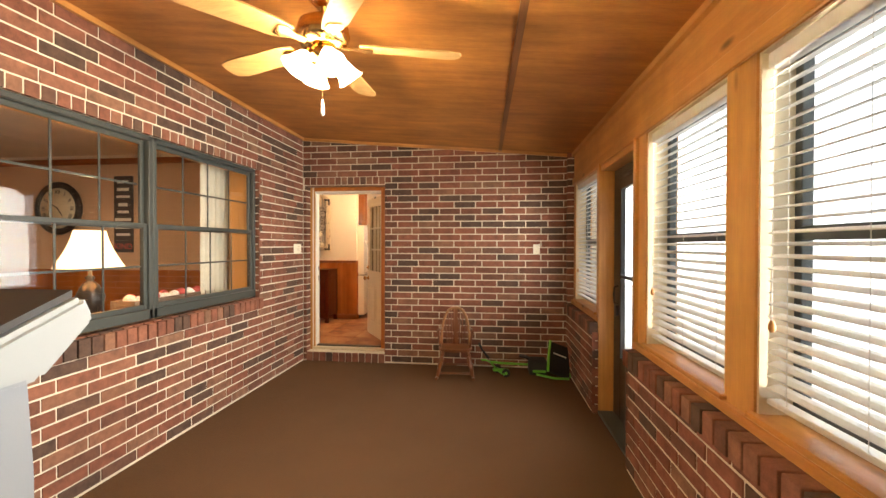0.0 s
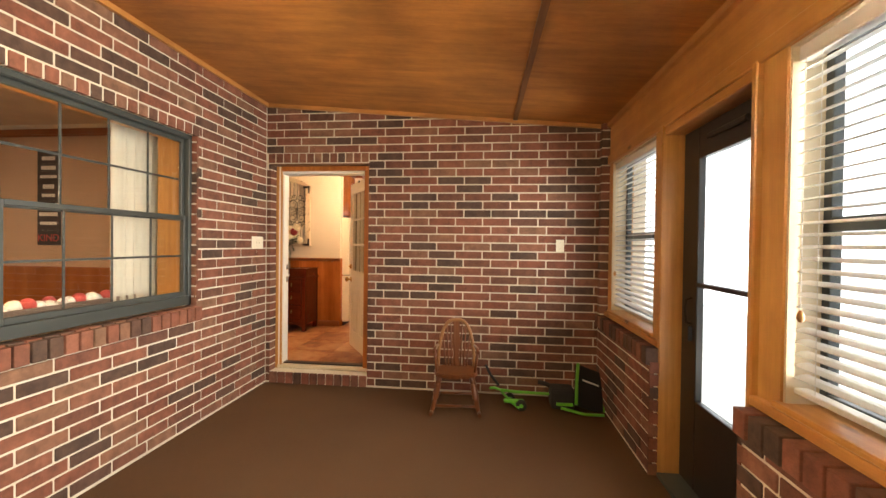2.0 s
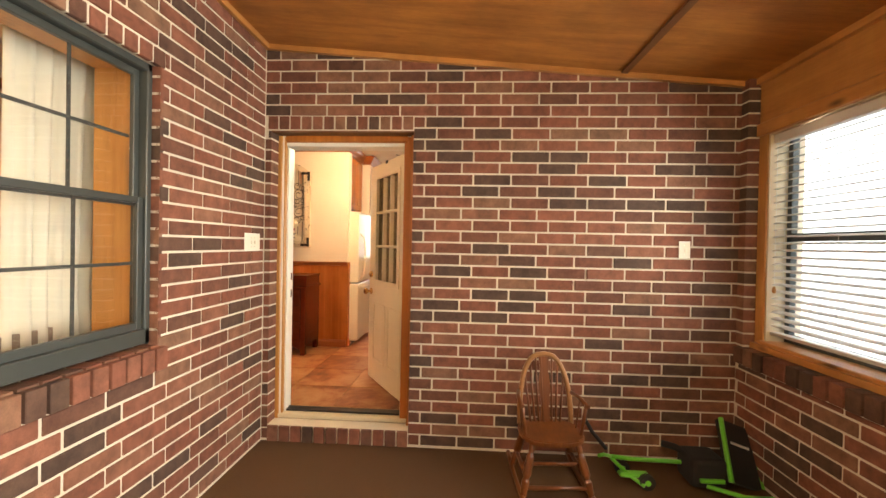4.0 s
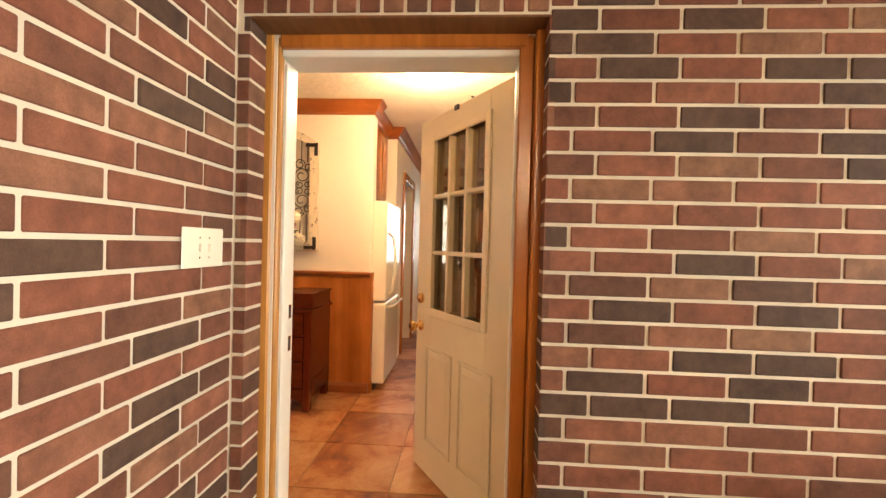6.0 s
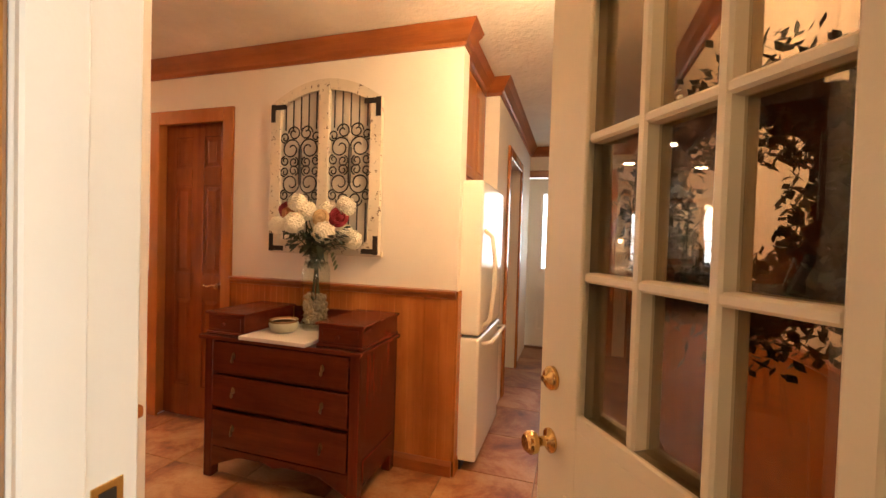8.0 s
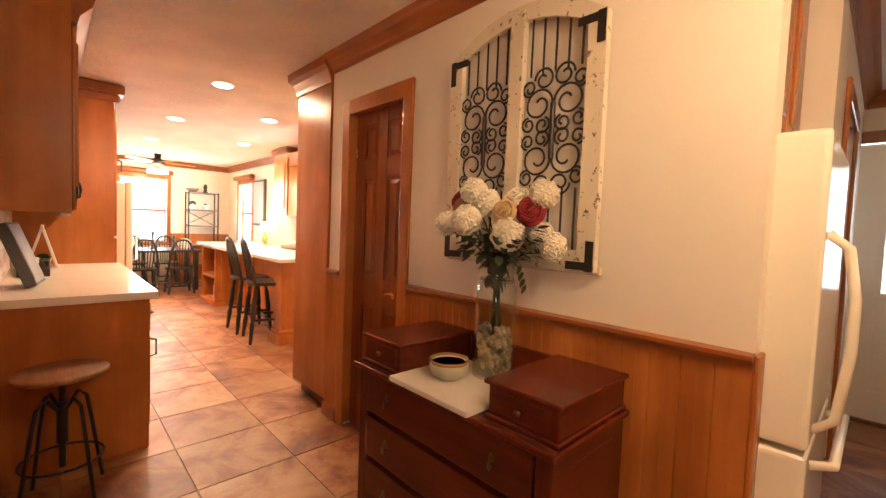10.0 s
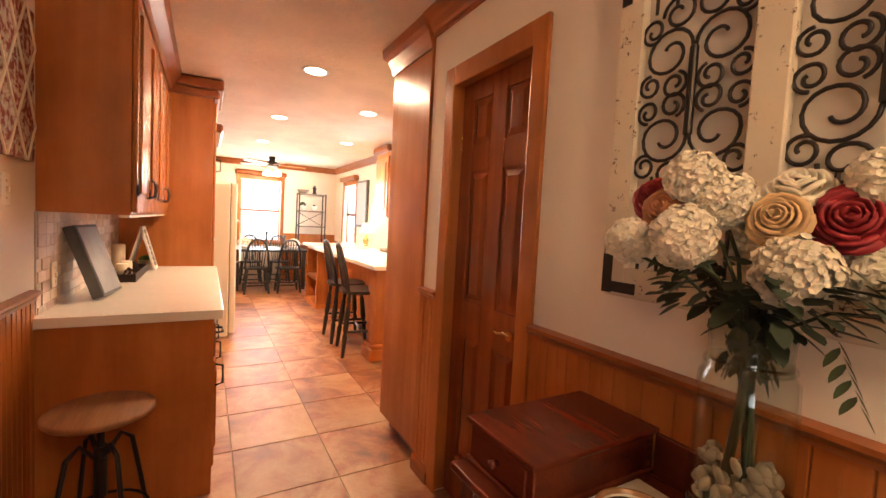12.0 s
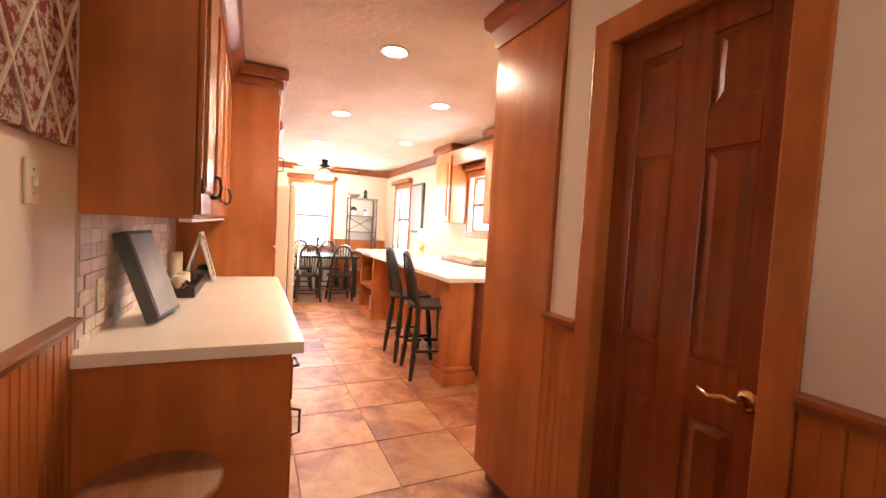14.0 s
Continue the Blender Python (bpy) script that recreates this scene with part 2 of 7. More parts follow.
def cyl(bm, a, b, r0, r1=None, n=12):
    a, b = Vector(a), Vector(b)
    turn = (b - a).to_track_quat("Z", "Y").to_matrix().to_4x4()
    bmesh.ops.create_cone(bm, cap_ends=True, segments=n, radius1=r0, radius2=r0 if r1 is None else r1, depth=(b - a).length,
                          matrix=Matrix.Translation((a + b) / 2) @ turn)
    return bm


def lathe(bm, profile, centre, n=20, m=None):
    """Turns (radius, height) pairs round the upright through centre."""
    c = Vector(centre)
    rings = []
    for r, z in profile:
        ring = [c + Vector((r * math.cos(2 * math.pi * i / n), r * math.sin(2 * math.pi * i / n), z)) for i in range(n)]
        rings.append([bm.verts.new(m @ p if m else p) for p in ring])
    for lo, hi in zip(rings, rings[1:]):
        for i in range(n):
            f = bm.faces.new((lo[i], lo[(i + 1) % n], hi[(i + 1) % n], hi[i]))
            f.smooth = True
    bm.faces.new(rings[0][::-1])
    bm.faces.new(rings[-1])
    return bm


def tube(bm, pts, r, n=8, taper=None):
    """A rod along points; each joint has its ring."""
    pts = [Vector(p) for p in pts]
    rings = []
    for i, p in enumerate(pts):
        d = (pts[min(i + 1, len(pts) - 1)] - pts[max(i - 1, 0)]).normalized()
        u = d.cross(Vector((0.13, 0.31, 0.94))).normalized()
        w = d.cross(u)
        k = r * (1 if taper is None else 1 + (taper - 1) * i / (len(pts) - 1))
        rings.append([bm.verts.new(p + k * (math.cos(2 * math.pi * j / n) * u + math.sin(2 * math.pi * j / n) * w)) for j in range(n)])
    for lo, hi in zip(rings, rings[1:]):
        for j in range(n):
            f = bm.faces.new((lo[j], lo[(j + 1) % n], hi[(j + 1) % n], hi[j]))
            f.smooth = True
    bm.faces.new(rings[0][::-1])
    bm.faces.new(rings[-1])
    return bm


def prism(bm, outline, lo, hi, axis="y"):
    """A plate of a plane outline, from lo to hi along axis; outline in the other two axes' order."""
    def at(p, k):
        return {"x": (k, p[0], p[1]), "y": (p[0], k, p[1]), "z": (p[0], p[1], k)}[axis]
    a, b = [bm.verts.new(at(p, lo)) for p in outline], [bm.verts.new(at(p, hi)) for p in outline]
    bm.faces.new(a[::-1])
    bm.faces.new(b)
    for i in range(len(a)):
        j = (i + 1) % len(a)
        bm.faces.new((a[i], a[j], b[j], b[i]))
    return bm


def mesh_of(bm, name, material):
    bmesh.ops.recalc_face_normals(bm, faces=bm.faces)
    me = bpy.data.meshes.new(name)
    bm.to_mesh(me)
    bm.free()
    me.materials.append(material)
    return me


def part(name, bm, material, parent=None, label=""):
    ob = new(name, mesh_of(bm, name, material))
    if parent:
        ob.parent = parent
        ob.matrix_parent_inverse = parent.matrix_basis.inverted()
    if label:
        tagged(ob, label)
    return ob


def B():
    return bmesh.new()


def thing(name, label, category, group="", at=(0, 0, 0), turn=0):
    ob = new(name)
    ob.matrix_world = pose(*at, 0, 0, turn)
    return tagged(ob, label, category, group)


def setting(name, bm, material, label="", category=""):
    return tagged(part(name, bm, material), label, category, "", "structure")


def slab(name, material, x0, x1, y0, y1, z0, z1, label="", category="wall"):
    return setting(name, box(B(), x0, x1, y0, y1, z0, z1), material, label, category)

# ---- plan ----
XL, XR, YB = -2.37, 0.88, 5.05          # porch: left face, low brick face on the window side, back face
K, KC = 0.15, 2.66                      # kitchen floor and ceiling
YI, YA = 5.53, 7.20                     # kitchen: inner face towards the porch, face of the panelled wall


def ceiling_z(x):
    return 2.82 - 0.085 * (x - XL)


# ---- porch shell ----
slab("floor_porch", CARPET, XL - 0.02, 1.35, -3.0, YB + 0.02, -0.12, 0.0, "worn brown low-pile carpet on the porch floor", "floor")
W0, W1, WZ0, WZ1 = 1.42, 4.04, 0.94, 2.24   # window opening in the left wall
wl = B()
box(wl, XL - 0.25, XL - 0.006, -3.0, W0, -0.12, 3.0)
box(wl, XL - 0.25, XL - 0.006, W1, YB + 0.25, -0.12, 3.0)
box(wl, XL - 0.25, XL - 0.006, W0, W1, -0.12, WZ0 - 0.13)
box(wl, XL - 0.25, XL - 0.006, W0, W1, WZ1, 3.0)
wall_left = setting("wall_west", wl, MORTAR, "red and charcoal brick wall with pale mortar joints", "wall")
D0, D1, DZ = -2.33, -1.31, 2.215            # brick opening of the kitchen doorway
wb = B()
box(wb, XL - 0.25, D0, YB + 0.006, YB + 0.12, -0.12, 3.0)
box(wb, D1, 1.3, YB + 0.006, YB + 0.12, -0.12, 3.0)
box(wb, D0, D1, YB + 0.006, YB + 0.12, DZ, 3.0)
box(wb, D0, D1, YB + 0.006, YB + 0.12, -0.12, 0.116)
wall_back = setting("wall_north", wb, MORTAR, "red and charcoal brick wall with pale mortar joints", "wall")
slab("wall_south", CREAM, XL - 0.25, 1.3, -3.12, -3.0, -0.12, 3.0, "plain wall closing the porch")
# low brick walls under the windows, with the doorway between them
EA, EB = 3.76, 2.84
wr = B()
box(wr, XR + 0.006, 1.12, EA + 0.012, YB + 0.012, -0.12, 0.745)
wall_low_a = setting("wall_east_far", wr, MORTAR, "low brick wall under a window", "wall")
wr = B()
box(wr, XR + 0.006, 1.12, -3.0, EB - 0.012, -0.12, 0.745)
wall_low_b = setting("wall_east_near", wr, MORTAR, "low brick wall under the windows", "wall")
# outer shell above, with window openings
WIN = ((3.93, 4.90), (1.83, 2.71), (0.78, 1.63), (-0.28, 0.58))
ws = B()
HZ = 2.17
box(ws, 1.02, 1.14, -3.0, YB + 0.012, HZ, 2.62)
for a, b in ((-3.0, -0.28), (0.58, 0.78), (1.63, 1.83), (2.71, 2.85), (3.76, 3.93), (4.90, YB + 0.012)):
    box(ws, 1.02, 1.14, a, b, 0.80, HZ)
for a, b in WIN:
    box(ws, 1.02, 1.14, a, b, 0.80, 0.86)
setting("wall_east_upper", ws, PLANK, "knotty pine boarding round the porch windows", "wall")
cb = B()
x0, x1 = XL - 0.25, 1.3
vs = [cb.verts.new((x, y, ceiling_z(x) + dz)) for dz in (0.0, 0.1) for x, y in ((x0, -3.1), (x1, -3.1), (x1, YB + 0.12), (x0, YB + 0.12))]
for f in ((0, 1, 2, 3), (7, 6, 5, 4), (0, 4, 5, 1), (1, 5, 6, 2), (2, 6, 7, 3), (3, 7, 4, 0)):
    cb.faces.new([vs[i] for i in f])
setting("ceiling_porch", cb, PLY_Y, "sloping varnished plywood ceiling", "ceiling")

# ---- kitchen shell ----
XE = -1.15                                   # east wall of the back hall
XW, YN, YH = -12.3, 8.68, 10.3               # far dining wall, its north wall, end of the hall
wk = B()
box(wk, -12.5, XL - 0.25, 5.36, YI, -0.12, 3.0)
box(wk, XL - 0.25, -2.52, YB + 0.125, YI, -0.12, 3.0)
box(wk, -2.52, -2.29, YB + 0.125, 5.335, -0.12, 3.0)
box(wk, -1.34, XE + 0.12, YB + 0.125, 5.335, -0.12, 3.0)
box(wk, -2.29, -1.34, YB + 0.125, 5.335, 2.205, 3.0)
box(wk, -2.52, XE + 0.12, 5.336, YI, 2.45, 3.0)
setting("wall_kitchen_south", wk, CREAM, "cream painted wall beside the porch door", "wall")
wa = B()
box(wa, -4.014, -2.39, YA, YA + 0.12, 0.05, KC + 0.05)
box(wa, -4.86, -4.616, YA, YA + 0.12, 0.05, KC + 0.05)
box(wa, -4.616, -4.014, YA, YA + 0.12, 2.24, KC + 0.05)
setting("wall_panelled", wa, CREAM, "cream painted wall above oak wainscot", "wall")
slab("wall_hall_east", CREAM, XE, XE + 0.12, YI - 0.2, YH + 0.1, 0.05, KC + 0.05, "cream wall of the back hall")
wh = B()
box(wh, -2.9, -2.37, YH, YH + 0.12, 0.05, KC + 0.05)
box(wh, -1.36, XE, YH, YH + 0.12, 0.05, KC + 0.05)
box(wh, -2.37, -1.36, YH, YH + 0.12, 2.31, KC + 0.05)
setting("wall_hall_end", wh, CREAM, "cream end wall of the back hall", "wall")
ww = B()
box(ww, -2.52, -2.33, 8.02, 8.55, 0.05, KC + 0.05)
box(ww, -2.52, -2.33, 8.55, 9.35, 2.22, KC + 0.05)
box(ww, -2.52, -2.33, 9.35, YH, 0.05, KC + 0.05)
box(ww, -3.3, -2.52, 8.02, 8.12, 0.05, KC + 0.05)
setting("wall_hall_west", ww, CREAM, "cream wall of the back hall", "wall")
slab("wall_alcove", CREAM, -3.3, -3.2, YA + 0.12, 8.02, 0.05, KC + 0.05, "wall behind the refrigerator")
wn = B()
NW = ((-11.6, -10.78, 1.05, 2.25), (-8.42, -7.7, 1.50, 2.22))
xs = [-12.42, -11.6, -10.78, -8.42, -7.7, -5.35]
for a, b in ((xs[0], xs[1]), (xs[2], xs[3]), (xs[4], xs[5])):
    box(wn, a, b, YN, YN + 0.12, 0.05, KC + 0.05)
for a, b, lo, hi in NW:
    box(wn, a, b, YN, YN + 0.12, 0.05, lo)
    box(wn, a, b, YN, YN + 0.12, hi, KC + 0.05)
setting("wall_dining_north", wn, CREAM, "cream wall with dining and sink windows", "wall")
wf = B()
box(wf, XW - 0.12, XW, YI - 0.3, 6.72, 0.05, KC + 0.05)
box(wf, XW - 0.12, XW, 7.5, YN, 0.05, KC + 0.05)
box(wf, XW - 0.12, XW, 6.72, 7.5, 0.05, 1.0)
box(wf, XW - 0.12, XW, 6.72, 7.5, 2.28, KC + 0.05)
setting("wall_dining_west", wf, CREAM, "cream end wall of the dining room", "wall")
slab("wall_pantry_side", CREAM, -5.45, -5.35, YA + 0.1, YN, 0.05, KC + 0.05, "wall behind the tall cabinet")
slab("ceiling_kitchen", CEIL, XW - 0.12, XE + 0.12, YB + 0.125, YH + 0.12, KC, KC + 0.1, "cream hand-textured ceiling", "ceiling")
slab("floor_kitchen", GROUT, XW - 0.12, XE + 0.12, YB + 0.125, YH + 0.12, 0.0, K - 0.004, "rust and buff slate-look tiled floor", "floor")

# ---- room behind the porch window ----
LX, LY = -7.4, 5.25
slab("wall_living_north", TAN_WALL, LX, XL - 0.25, LY, LY + 0.1, -0.1, 2.75, "warm beige living room wall")
slab("wall_living_west", TAN_WALL, LX - 0.1, LX, -2.0, LY + 0.1, -0.1, 2.75, "warm beige living room wall")
slab("wall_living_south", TAN_WALL, LX, XL - 0.25, -2.1, -2.0, -0.1, 2.75, "warm beige living room wall")
slab("ceiling_living", CEIL, LX - 0.1, XL - 0.25, -2.1, LY + 0.1, 2.7, 2.8, "cream living room ceiling", "ceiling")
slab("floor_living", CARPET, LX - 0.1, XL - 0.25, -2.1, LY + 0.1, -0.1, 0.1, "living room carpet", "floor")
# glowing panels stand in for bright daylight outside each side of the house
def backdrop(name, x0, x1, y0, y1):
    return slab(name, DAYGLOW, x0, x1, y0, y1, -0.2, 16.0, "glowing backdrop panel standing in for blown-out daylight", "backdrop")


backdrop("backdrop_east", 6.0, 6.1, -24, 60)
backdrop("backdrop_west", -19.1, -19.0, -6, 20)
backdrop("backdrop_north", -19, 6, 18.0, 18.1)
slab("ground", LAWN, -60, 60, -60, 60, -0.5, -0.2, "sunlit pale concrete outside the windows", "ground")


# ---- porch: joinery ----
def muntin_window(name, y0, y1):
    """One of the paired dark sash windows in the brick wall, with a grid of thin bars in each sash."""
    w = tagged(new(name), "dark bronze double-hung window with thin grid bars", "window", "porch side windows", "structure")
    x = XL - 0.08
    f = B()
    for a, b, lo, hi in ((y0, y0 + 0.030, WZ0, WZ1), (y1 - 0.030, y1, WZ0, WZ1), (y0, y1, WZ1 - 0.035, WZ1 + 0.0), (y0, y1, WZ0, WZ0 + 0.07)):
        box(f, x - 0.04, x + 0.04, a, b, lo, hi, 0.004)
    part("window_frame", f, DARKFRAME, w)
    zm = 1.60
    for i, (lo, hi, dx) in enumerate(((zm - 0.02, WZ1 - 0.035, -0.012), (WZ0 + 0.07, zm + 0.02, 0.012))):
        s = B()
        for a, b, c, d in ((y0 + 0.030, y0 + 0.060, lo, hi), (y1 - 0.060, y1 - 0.030, lo, hi), (y0 + 0.060, y1 - 0.060, lo, lo + 0.035),
                           (y0 + 0.060, y1 - 0.060, hi - 0.03, hi)):
            box(s, x + dx - 0.012, x + dx + 0.012, a, b, c, d, 0.003)
        sash = part("sash", s, DARKFRAME, w)
        part("pane", box(B(), x + dx - 0.002, x + dx + 0.002, y0 + 0.07, y1 - 0.07, lo + 0.03, hi - 0.025), GLASS, sash).visible_shadow = False
        for k in (1, 2, 3):
            yy = y0 + 0.06 + (y1 - y0 - 0.12) * k / 4
            part("grid_bar", box(B(), x + dx - 0.008, x + dx - 0.003, yy - 0.007, yy + 0.007, lo + 0.03, hi - 0.025), DARKFRAME, sash)
        zz = (lo + hi) / 2
        part("grid_bar", box(B(), x + dx - 0.0085, x + dx - 0.0035, y0 + 0.07, y1 - 0.07, zz - 0.007, zz + 0.007), DARKFRAME, sash)


muntin_window("window_1", 2.735, W1 - 0.005)
muntin_window("window_2", W0 + 0.005, 2.725)
setting("window_mullion", box(B(), XL - 0.115, XL - 0.045, 2.7245, 2.7355, WZ0, WZ1), DARKFRAME, "dark bronze mullion between the paired windows", "trim")
setting("window_bed", box(B(), XL - 0.24, XL - 0.087, W0 + 0.002, W1 - 0.002, WZ0 - 0.125, WZ0 - 0.022), MORTAR, "mortar bed under the window frames", "trim")
setting("window_edge", box(B(), XL - 0.122, XL - 0.05, W1 - 0.0045, W1 + 0.001, WZ0 - 0.01, WZ1), DARKFRAME, "dark bronze edge strip of the window", "trim")
# wooden lining of the opening towards the living room
lin = B()
box(lin, XL - 0.32, XL - 0.125, W1 - 0.015, W1 + 0.0, WZ0, WZ1)
box(lin, XL - 0.32, XL - 0.125, W0, W0 + 0.015, WZ0, WZ1)
box(lin, XL - 0.32, XL - 0.125, W0, W1, WZ1 - 0.012, WZ1 + 0.003)
box(lin, XL - 0.34, XL - 0.125, W0, W1, WZ0 - 0.02, WZ0 - 0.002)
setting("window_lining", lin, PLANK, "varnished pine lining of the window opening", "trim")

# doorway to the kitchen: varnished outer frame set back in the brick, white jambs, threshold
fr = B()
for x0, x1, y0, y1 in ((D0 - 0.02, D0 + 0.028, YB + 0.115, YB + 0.165), (D0 + 0.028, D0 + 0.052, YB + 0.13, YB + 0.164)):
    box(fr, x0, x1, y0, y1, 0.1, DZ, 0.006)
setting("door_frame_outer_left", fr, YELLOWWOOD, "varnished knotty wood frame of the kitchen doorway", "trim")
# right side and head take the shaded copy of the frame's wood
fr = B()
for x0, x1, y0, y1 in ((D1 - 0.03, D1 + 0.02, YB + 0.085, YB + 0.165), (D1 - 0.084, D1 - 0.03, YB + 0.125, YB + 0.150)):
    box(fr, x0, x1, y0, y1, 0.1, DZ, 0.006)
box(fr, D0 + 0.052, D1 - 0.056, YB + 0.115, YB + 0.165, DZ - 0.05, DZ + 0.01, 0.006)
setting("door_frame_outer", fr, SHADED_JAMB, "varnished frame of the kitchen doorway in a painted-in, shaded orange-brown", "trim")
# dark strip added to darken the pale underside of the doorway opening
setting("lintel", box(B(), D0, D1, YB + 0.004, YB + 0.116, DZ - 0.005, DZ + 0.003), DARK_BEAM, "dark strip under the brick soldier course", "trim")
jb = B()
JL, JR = D0 + 0.050, D1 - 0.075
box(jb, D0 + 0.01, JL, YB + 0.165, 5.34, 0.13, DZ - 0.03, 0.004)
box(jb, JL, JL + 0.012, YB + 0.166, YB + 0.225, 0.13, DZ - 0.09, 0.003)
box(jb, JR, D1 - 0.03, YB + 0.151, 5.34, 0.13, DZ - 0.03, 0.004)
box(jb, JR - 0.014, JR, YB + 0.152, YB + 0.215, 0.13, DZ - 0.09, 0.003)
box(jb, JL, JR, YB + 0.14, 5.34, DZ - 0.075, DZ - 0.035, 0.004)
door_jamb = setting("door_jamb", jb, WHITE, "white painted door jamb", "trim")
for z, h in ((1.03, 0.06), (1.16, 0.055)):
    plate = part("strike_plate", box(B(), JL - 0.001, JL + 0.002, 5.285, 5.32, z - h / 2, z + h / 2, 0.0005), BRASS, door_jamb, "brass strike plate")
    part("strike_hole", box(B(), JL + 0.001, JL + 0.0035, 5.293, 5.311, z - h / 3, z + h / 3), BLACK, plate)
setting("threshold", box(B(), D0 + 0.02, D1 - 0.02, YB + 0.115, 5.34, 0.118, 0.150, 0.006), DOORCREAM, "white painted door threshold", "trim")
setting("threshold_strip", box(B(), JL, JR, YB + 0.17, YB + 0.25, 0.15, 0.163, 0.004), BLACK, "dark rubber threshold strip", "trim")


def panel_ring(bm, u0, u1, z0, z1, v, t, w=0.018, flip=1):
    """Raised moulding round a panel, in the local u, v, z axes (u across, v out of the face)."""
    for a, b, c, d in ((u0, u0 + w, z0, z1), (u1 - w, u1, z0, z1), (u0 + w, u1 - w, z0, z0 + w), (u0 + w, u1 - w, z1 - w, z1)):
        box(bm, a, b, min(v, v + t * flip), max(v, v + t * flip), c, d, 0.004)


def raised_panel(bm, u0, u1, z0, z1, v, flip=1, depth=0.012):
    """A panel whose middle stands proud with sloping edges."""
    e = min(0.035, (u1 - u0) * 0.22)
    lo = [bm.verts.new(p) for p in ((u0, v, z0), (u1, v, z0), (u1, v, z1), (u0, v, z1))]
    hi = [bm.verts.new(p) for p in ((u0 + e, v + depth * flip, z0 + e), (u1 - e, v + depth * flip, z0 + e), (u1 - e, v + depth * flip, z1 - e), (u0 + e, v + depth * flip, z1 - e))]
    bm.faces.new(hi)
    bm.faces.new(lo[::-1])
    for i in range(4):
        j = (i + 1) % 4
        bm.faces.new((lo[i], lo[j], hi[j], hi[i]))


def knob(parent, u, v, z, material, flip=1, r=0.027):
    b = B()
    turn = Matrix.Translation((u, v, z)) @ pose(0, 0, 0, -90 * flip, 0, 0)
    lathe(b, [(0.03, 0.0), (0.03, 0.006), (0.012, 0.01), (0.012, 0.035), (r, 0.045), (r * 1.05, 0.06), (r * 0.7, 0.072)], (0, 0, 0), 18, turn)
    return part("knob", b, material, parent, "brass knob")


# the open kitchen door: local u along its width from the hinge, face v=0 towards the porch
door = thing("kitchen_door", "cream half-glazed nine-lite door standing open", "door")
DW, DH, DT = 0.865, 1.983, 0.044
gu0, gu1, gz0, gz1 = 0.18, 0.70, 0.913, 1.867
b = B()
box(b, 0, gu0, 0, DT, 0, DH, 0.002)
box(b, gu1, DW, 0, DT, 0, DH, 0.002)
box(b, gu0, gu1, 0, DT, 0, gz0, 0.0)
box(b, gu0, gu1, 0, DT, gz1, DH, 0.0)
part("door_leaf", b, DOORCREAM, door)
b = B()
panel_ring(b, gu0 - 0.02, gu1 + 0.02, gz0 - 0.02, gz1 + 0.02, 0, 0.014, 0.04, -1)
panel_ring(b, gu0 - 0.02, gu1 + 0.02, gz0 - 0.02, gz1 + 0.02, DT, 0.014, 0.04, 1)
part("glazing_frame", b, DOORCREAM, door)
part("pane", box(B(), gu0, gu1, 0.018, 0.024, gz0, gz1), DOORGLASS, door).visible_shadow = False
for k in (1, 2):
    u = gu0 + 0.02 + (gu1 - gu0 - 0.04) * k / 3
    part("glazing_bar", box(B(), u - 0.011, u + 0.011, -0.010, DT + 0.010, gz0 + 0.02, gz1 - 0.02, 0.005), DOORCREAM, door)
    z = gz0 + 0.02 + (gz1 - gz0 - 0.04) * k / 3
    part("glazing_bar", box(B(), gu0 + 0.02, gu1 - 0.02, -0.008, DT + 0.008, z - 0.011, z + 0.011, 0.005), DOORCREAM, door)
for u0, u1 in ((0.115, 0.395), (0.455, 0.735)):
    b = B()
    panel_ring(b, u0, u1, 0.18, 0.72, DT, 0.008, 0.02, 1)
    raised_panel(b, u0 + 0.02, u1 - 0.02, 0.20, 0.70, DT, 1, 0.008)
    part("door_panel", b, DOORCREAM, door)
knob(door, DW - 0.06, DT, 0.815, BRASS, 1)
knob(door, DW - 0.06, 0, 0.815, BRASS, -1)
b = lathe(B(), [(0.03, 0), (0.03, 0.01), (0.022, 0.018), (0.008, 0.02), (0.008, 0.03)], (0, 0, 0), 18, Matrix.Translation((DW - 0.06, DT, 0.973)) @ pose(0, 0, 0, -90, 0, 0))
part("deadbolt", b, BRASS, door, "brass deadbolt")
part("latch_plate", box(B(), DW - 0.001, DW + 0.002, 0.01, 0.034, 0.765, 0.865), BRASS, door)
for z in (0.25, 1.0, 1.78):
    part("hinge", cyl(B(), (-0.004, -0.004, z - 0.05), (-0.004, -0.004, z + 0.05), 0.007), BRASS, door)
part("door_clip", box(B(), 0.445, 0.48, DT, DT + 0.012, DH - 0.02, DH + 0.005, 0.002), BLACK, door)
HINGE = (-1.342, 5.391)
door.matrix_basis = pose(HINGE[0], HINGE[1], 0.165, 0, 0, 123.0)

# wreath that hangs behind the glass from an over-door hook
wreath = thing("wreath", "green leafy wreath on a twig ring hung behind the door glass", "wreath")
LEAF = painted("wreath_leaf", (0.022, 0.036, 0.016), 0.6, 0.35, 60)
TWIG = painted("twig", (0.05, 0.028, 0.017), 0.8, 0.3)
rng = random.Random(5)
b = B()
for k in range(26):
    ph = rng.random() * 6
    pts = [((0.185 + 0.03 * math.sin(7 * a + ph)) * math.cos(a), 0.02 * math.cos(9 * a + ph), (0.185 + 0.03 * math.sin(7 * a + ph)) * math.sin(a)) for a in np.linspace(0, 2 * math.pi, 30)]
    tube(b, pts, 0.018, 5)
part("twig_ring", b, TWIG, wreath)
b = B()
